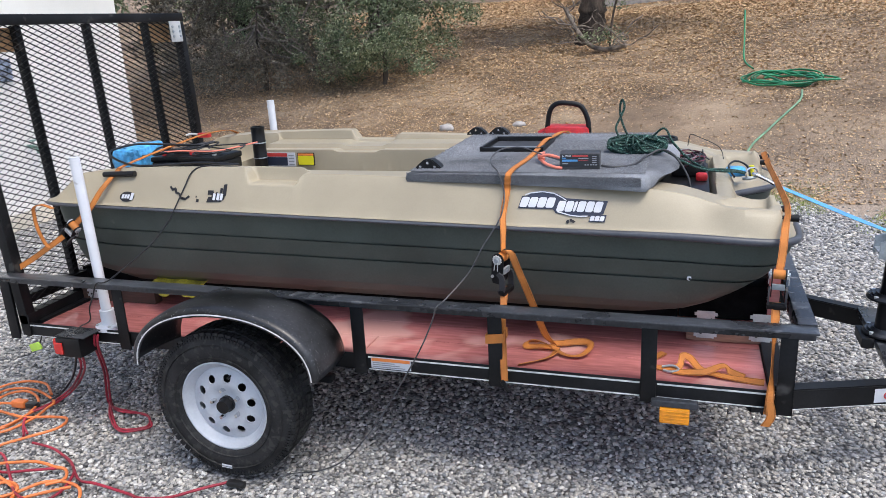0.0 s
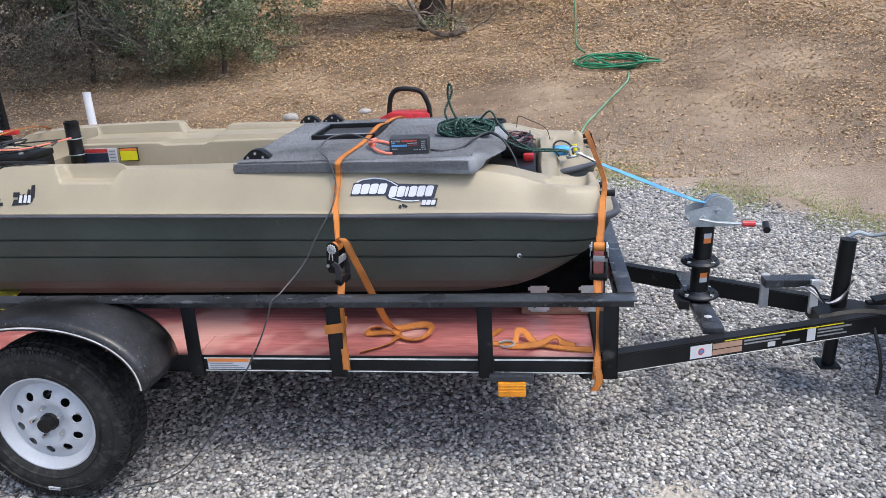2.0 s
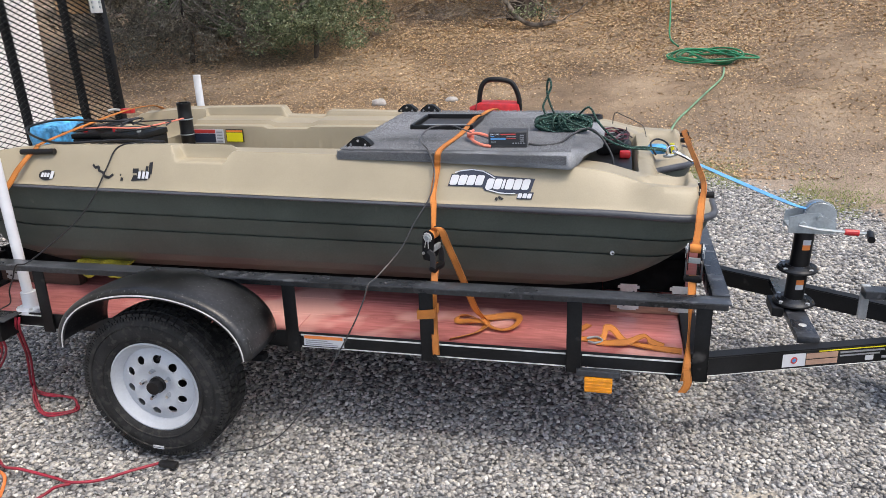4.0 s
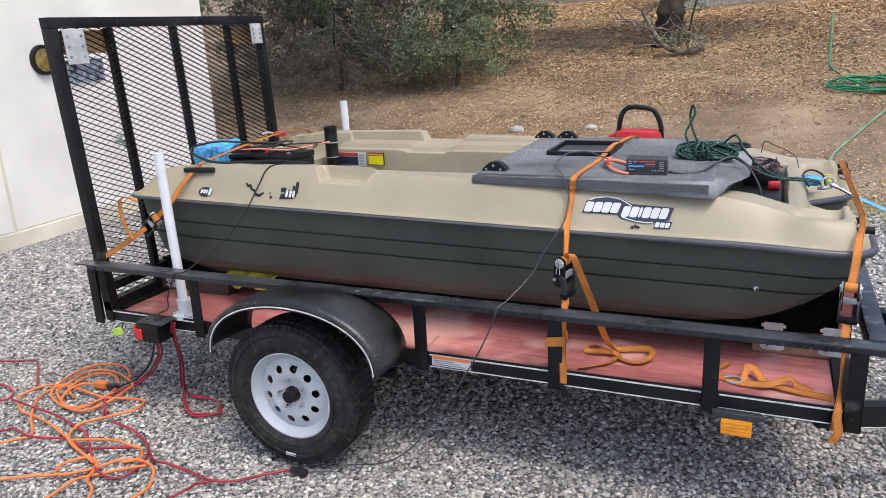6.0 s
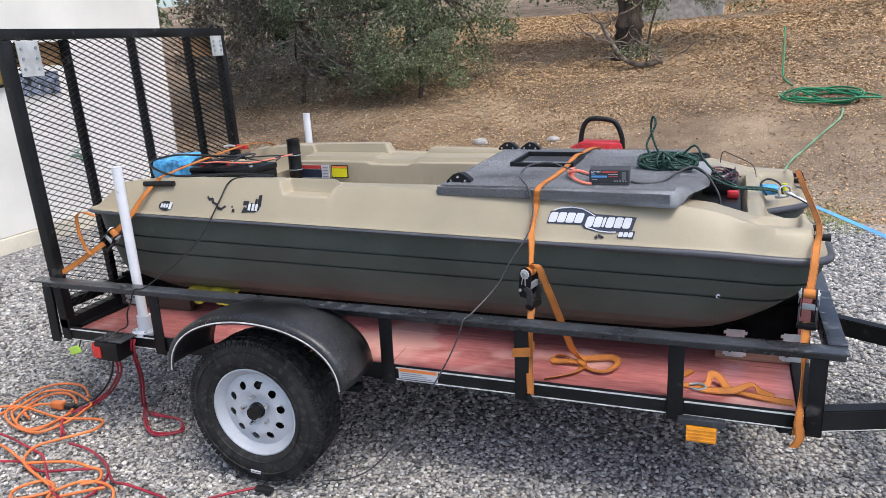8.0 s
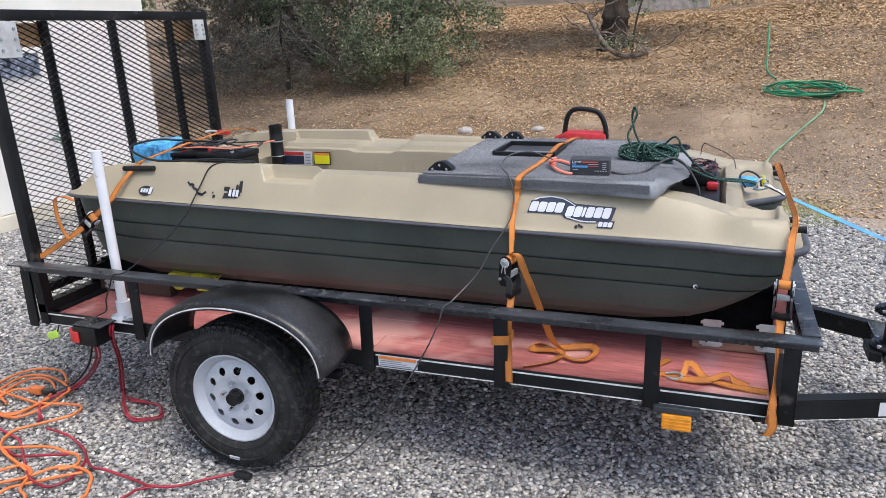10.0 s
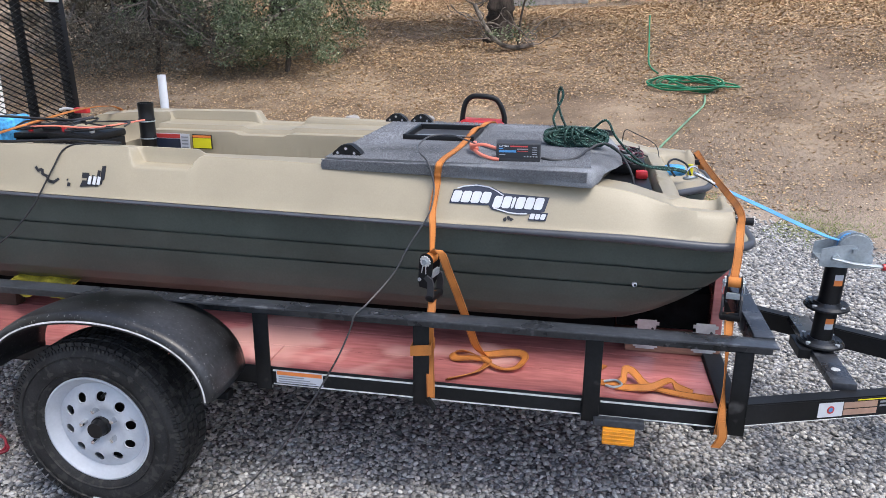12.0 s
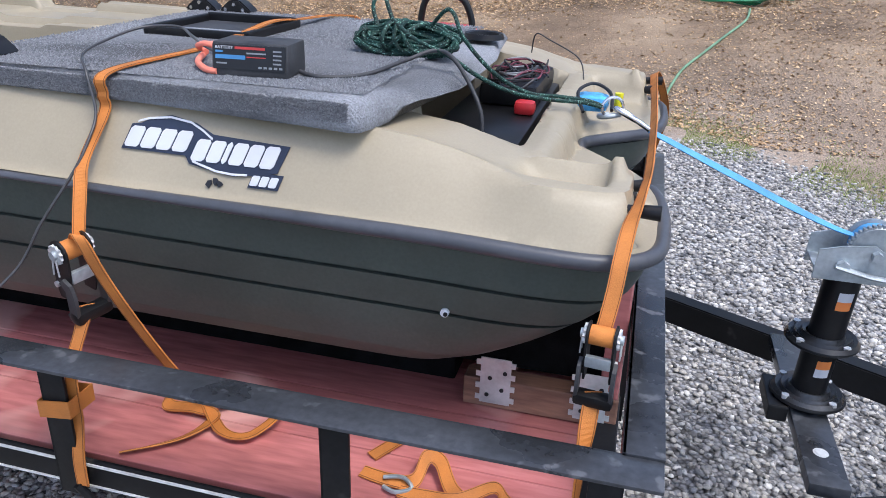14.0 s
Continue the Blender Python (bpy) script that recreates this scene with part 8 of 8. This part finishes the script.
def ground_z(x, y):
    """Heights for arrays, by a table of the terrain."""
    t = HEIGHTS
    fx = np.clip((x + 9) / 20 * 100, 0, 99.999)
    fy = np.clip((y + 4) / 30 * 150, 0, 149.999)
    i, j = fx.astype(int), fy.astype(int)
    u, w = fx - i, fy - j
    return (t[j, i] * (1 - u) + t[j, i + 1] * u) * (1 - w) + (t[j + 1, i] * (1 - u) + t[j + 1, i + 1] * u) * w


def litter():
    rng = np.random.default_rng(12)
    n = 400000
    x = rng.uniform(-8, 10, n)
    y = 4.6 + 19 * rng.uniform(0, 1, n) ** 1.5
    s0 = y - np.minimum(4.6 - 0.55 * (x - 3.6), 4.8)
    patch = np.array([noise.noise((a * 0.45, b * 0.45, 7.0)) for a, b in zip(x, y)])
    bare = np.exp(-((s0 - 1.3) / 1.7) ** 2) * np.clip(x - 0.6, 0, 1)
    keep = (s0 > 0.15) & (rng.uniform(0, 1, n) < np.clip(0.85 + 0.8 * patch - 0.85 * bare, 0.06, 1))
    keep |= (s0 > -1.5) & (rng.uniform(0, 1, n) < 0.015)
    x, y = x[keep], y[keep]
    n = len(x)
    z = ground_z(x, y) + rng.uniform(0.003, 0.012, n)
    a = rng.uniform(0, 6.283, n)
    s = rng.uniform(0.0085, 0.0195, n) * (1 + np.clip(y - 7, 0, 16) * 0.11)
    ca, sa = np.cos(a) * s, np.sin(a) * s
    tilt_ = rng.normal(0, 0.22, (2, n)) * s
    P = np.stack((x, y, z), 1)
    U = np.stack((ca, sa, tilt_[0]), 1)
    W = np.stack((-sa * 0.5, ca * 0.5, tilt_[1]), 1)
    up = np.zeros_like(P)
    up[:, 2] = s * 0.15
    V = np.stack((P - U, P - W + up, P + U, P + W + up), 1).reshape(-1, 3)
    scatter_mesh("leaf_litter", V, np.arange(n * 4).reshape(n, 4), 4, LITTER, "dry brown oak leaves strewn over the slope", "leaves")


litter()


def grass_strip():
    rng = np.random.default_rng(14)
    n = 26000
    x = rng.uniform(3.2, 7.5, n)
    y = 4.6 - 0.55 * (x - 3.6) + rng.normal(0.05, 0.26, n)
    keep = np.array([noise.noise((a * 1.4, b * 1.4, 2.0)) for a, b in zip(x, y)]) > -0.2
    x, y = x[keep], y[keep]
    n = len(x)
    P = np.stack((x, y, ground_z(x, y)), 1)
    h = rng.uniform(0.007, 0.022, n)
    d = rng.normal(0, 0.5, (n, 2)) * h[:, None]
    a = rng.uniform(0, 6.28, n)
    w = np.stack((np.cos(a), np.sin(a), np.zeros(n)), 1) * 0.003
    tip = P + np.stack((d[:, 0], d[:, 1], h), 1)
    V = np.stack((P - w, P + w, tip), 1).reshape(-1, 3)
    scatter_mesh("grass", V, np.arange(n * 3).reshape(n, 3), 3, GRASS, "thin green grass along the gravel's border", "grass")


grass_strip()


def gravel():
    rng = np.random.default_rng(20)
    t = (1 + 5 ** 0.5) / 2
    ico = np.array([(-1, t, 0), (1, t, 0), (-1, -t, 0), (1, -t, 0), (0, -1, t), (0, 1, t), (0, -1, -t), (0, 1, -t), (t, 0, -1), (t, 0, 1), (-t, 0, -1), (-t, 0, 1)]) / math.sqrt(1 + t * t)
    tri = np.array([(0, 11, 5), (0, 5, 1), (0, 1, 7), (0, 7, 10), (0, 10, 11), (1, 5, 9), (5, 11, 4), (11, 10, 2), (10, 7, 6), (7, 1, 8), (3, 9, 4), (3, 4, 2), (3, 2, 6), (3, 6, 8), (3, 8, 9), (4, 9, 5), (2, 4, 11), (6, 2, 10), (8, 6, 7), (9, 8, 1)])

    def lay(x0, x1, y0, y1, n, smin, smax):
        return np.stack((rng.uniform(x0, x1, n), rng.uniform(y0, y1, n), rng.uniform(smin, smax, n)), 1)

    P = np.concatenate((lay(-1.2, 4.7, -1.25, 0.45, 60000, 0.0045, 0.0118), lay(-1.2, 5.0, 0.45, 1.75, 18000, 0.006, 0.0135), lay(3.0, 6.5, 1.75, 4.6, 16000, 0.009, 0.016), lay(-3.0, 3.0, 1.75, 4.5, 5000, 0.012, 0.02), lay(-3.0, -1.2, -0.5, 1.75, 6000, 0.009, 0.016)))
    x, y, s = P.T
    keep = y < np.minimum(4.6 - 0.55 * (x - 3.6), 6.2) + rng.normal(0, 0.12, len(x))
    # clear of the tyre's footprint
    keep &= ~((np.abs(x - AX) < 0.13) & (y > -0.26) & (y < -0.02))
    keep &= ((x - 3.29) / 0.14) ** 2 + ((y + 0.19) / 0.18) ** 2 > rng.uniform(0.4, 1.3, len(x))
    x, y, s = x[keep], y[keep], s[keep]
    n = len(x)
    sc = np.stack((s * rng.uniform(0.8, 1.35, n), s * rng.uniform(0.7, 1.1, n), s * rng.uniform(0.45, 0.75, n)), 1)
    v = ico[None] * (1 + rng.uniform(-0.32, 0.30, (n, 12, 1))) * sc[:, None, :]
    a = rng.uniform(0, 6.283, n)
    tx = rng.normal(0, 0.35, n)
    ca, sa = np.cos(a)[:, None], np.sin(a)[:, None]
    vx, vy, vz = v[..., 0], v[..., 1], v[..., 2]
    ct, st = np.cos(tx)[:, None], np.sin(tx)[:, None]
    vy, vz = vy * ct - vz * st, vy * st + vz * ct
    vx, vy = vx * ca - vy * sa, vx * sa + vy * ca
    V = np.stack((vx + x[:, None], vy + y[:, None], vz + (ground_z(x, y) + rng.uniform(-0.002, 0.008, n))[:, None]), 2).reshape(-1, 3)
    F = (tri[None] + (np.arange(n) * 12)[:, None, None]).reshape(-1, 3)
    scatter_mesh("gravel", V, F, 3, PEBBLE, "loose grey and white gravel", "gravel")


gravel()


def pale_stone(x, y, w, h, seed):
    rng = random.Random(seed)
    bm = bmesh.new()
    bmesh.ops.create_icosphere(bm, subdivisions=3, radius=1.0)
    for v in bm.verts:
        k = 1 + 0.25 * noise.noise(v.co * 1.3 + Vector((seed, 0, 0)))
        v.co = Vector((v.co.x * w * k, v.co.y * w * 0.75 * k, v.co.z * h * k))
    bmesh.ops.translate(bm, verts=bm.verts, vec=on_ground(x, y, h * 0.35))
    tagged(part("stone", bm, STONE, None, smooth=True), "pale grey stone half sunk in the leaf litter", "stone", "pale stones")


pale_stone(-0.43, 7.55, 0.11, 0.06, 3)
pale_stone(0.55, 7.7, 0.09, 0.04, 8)
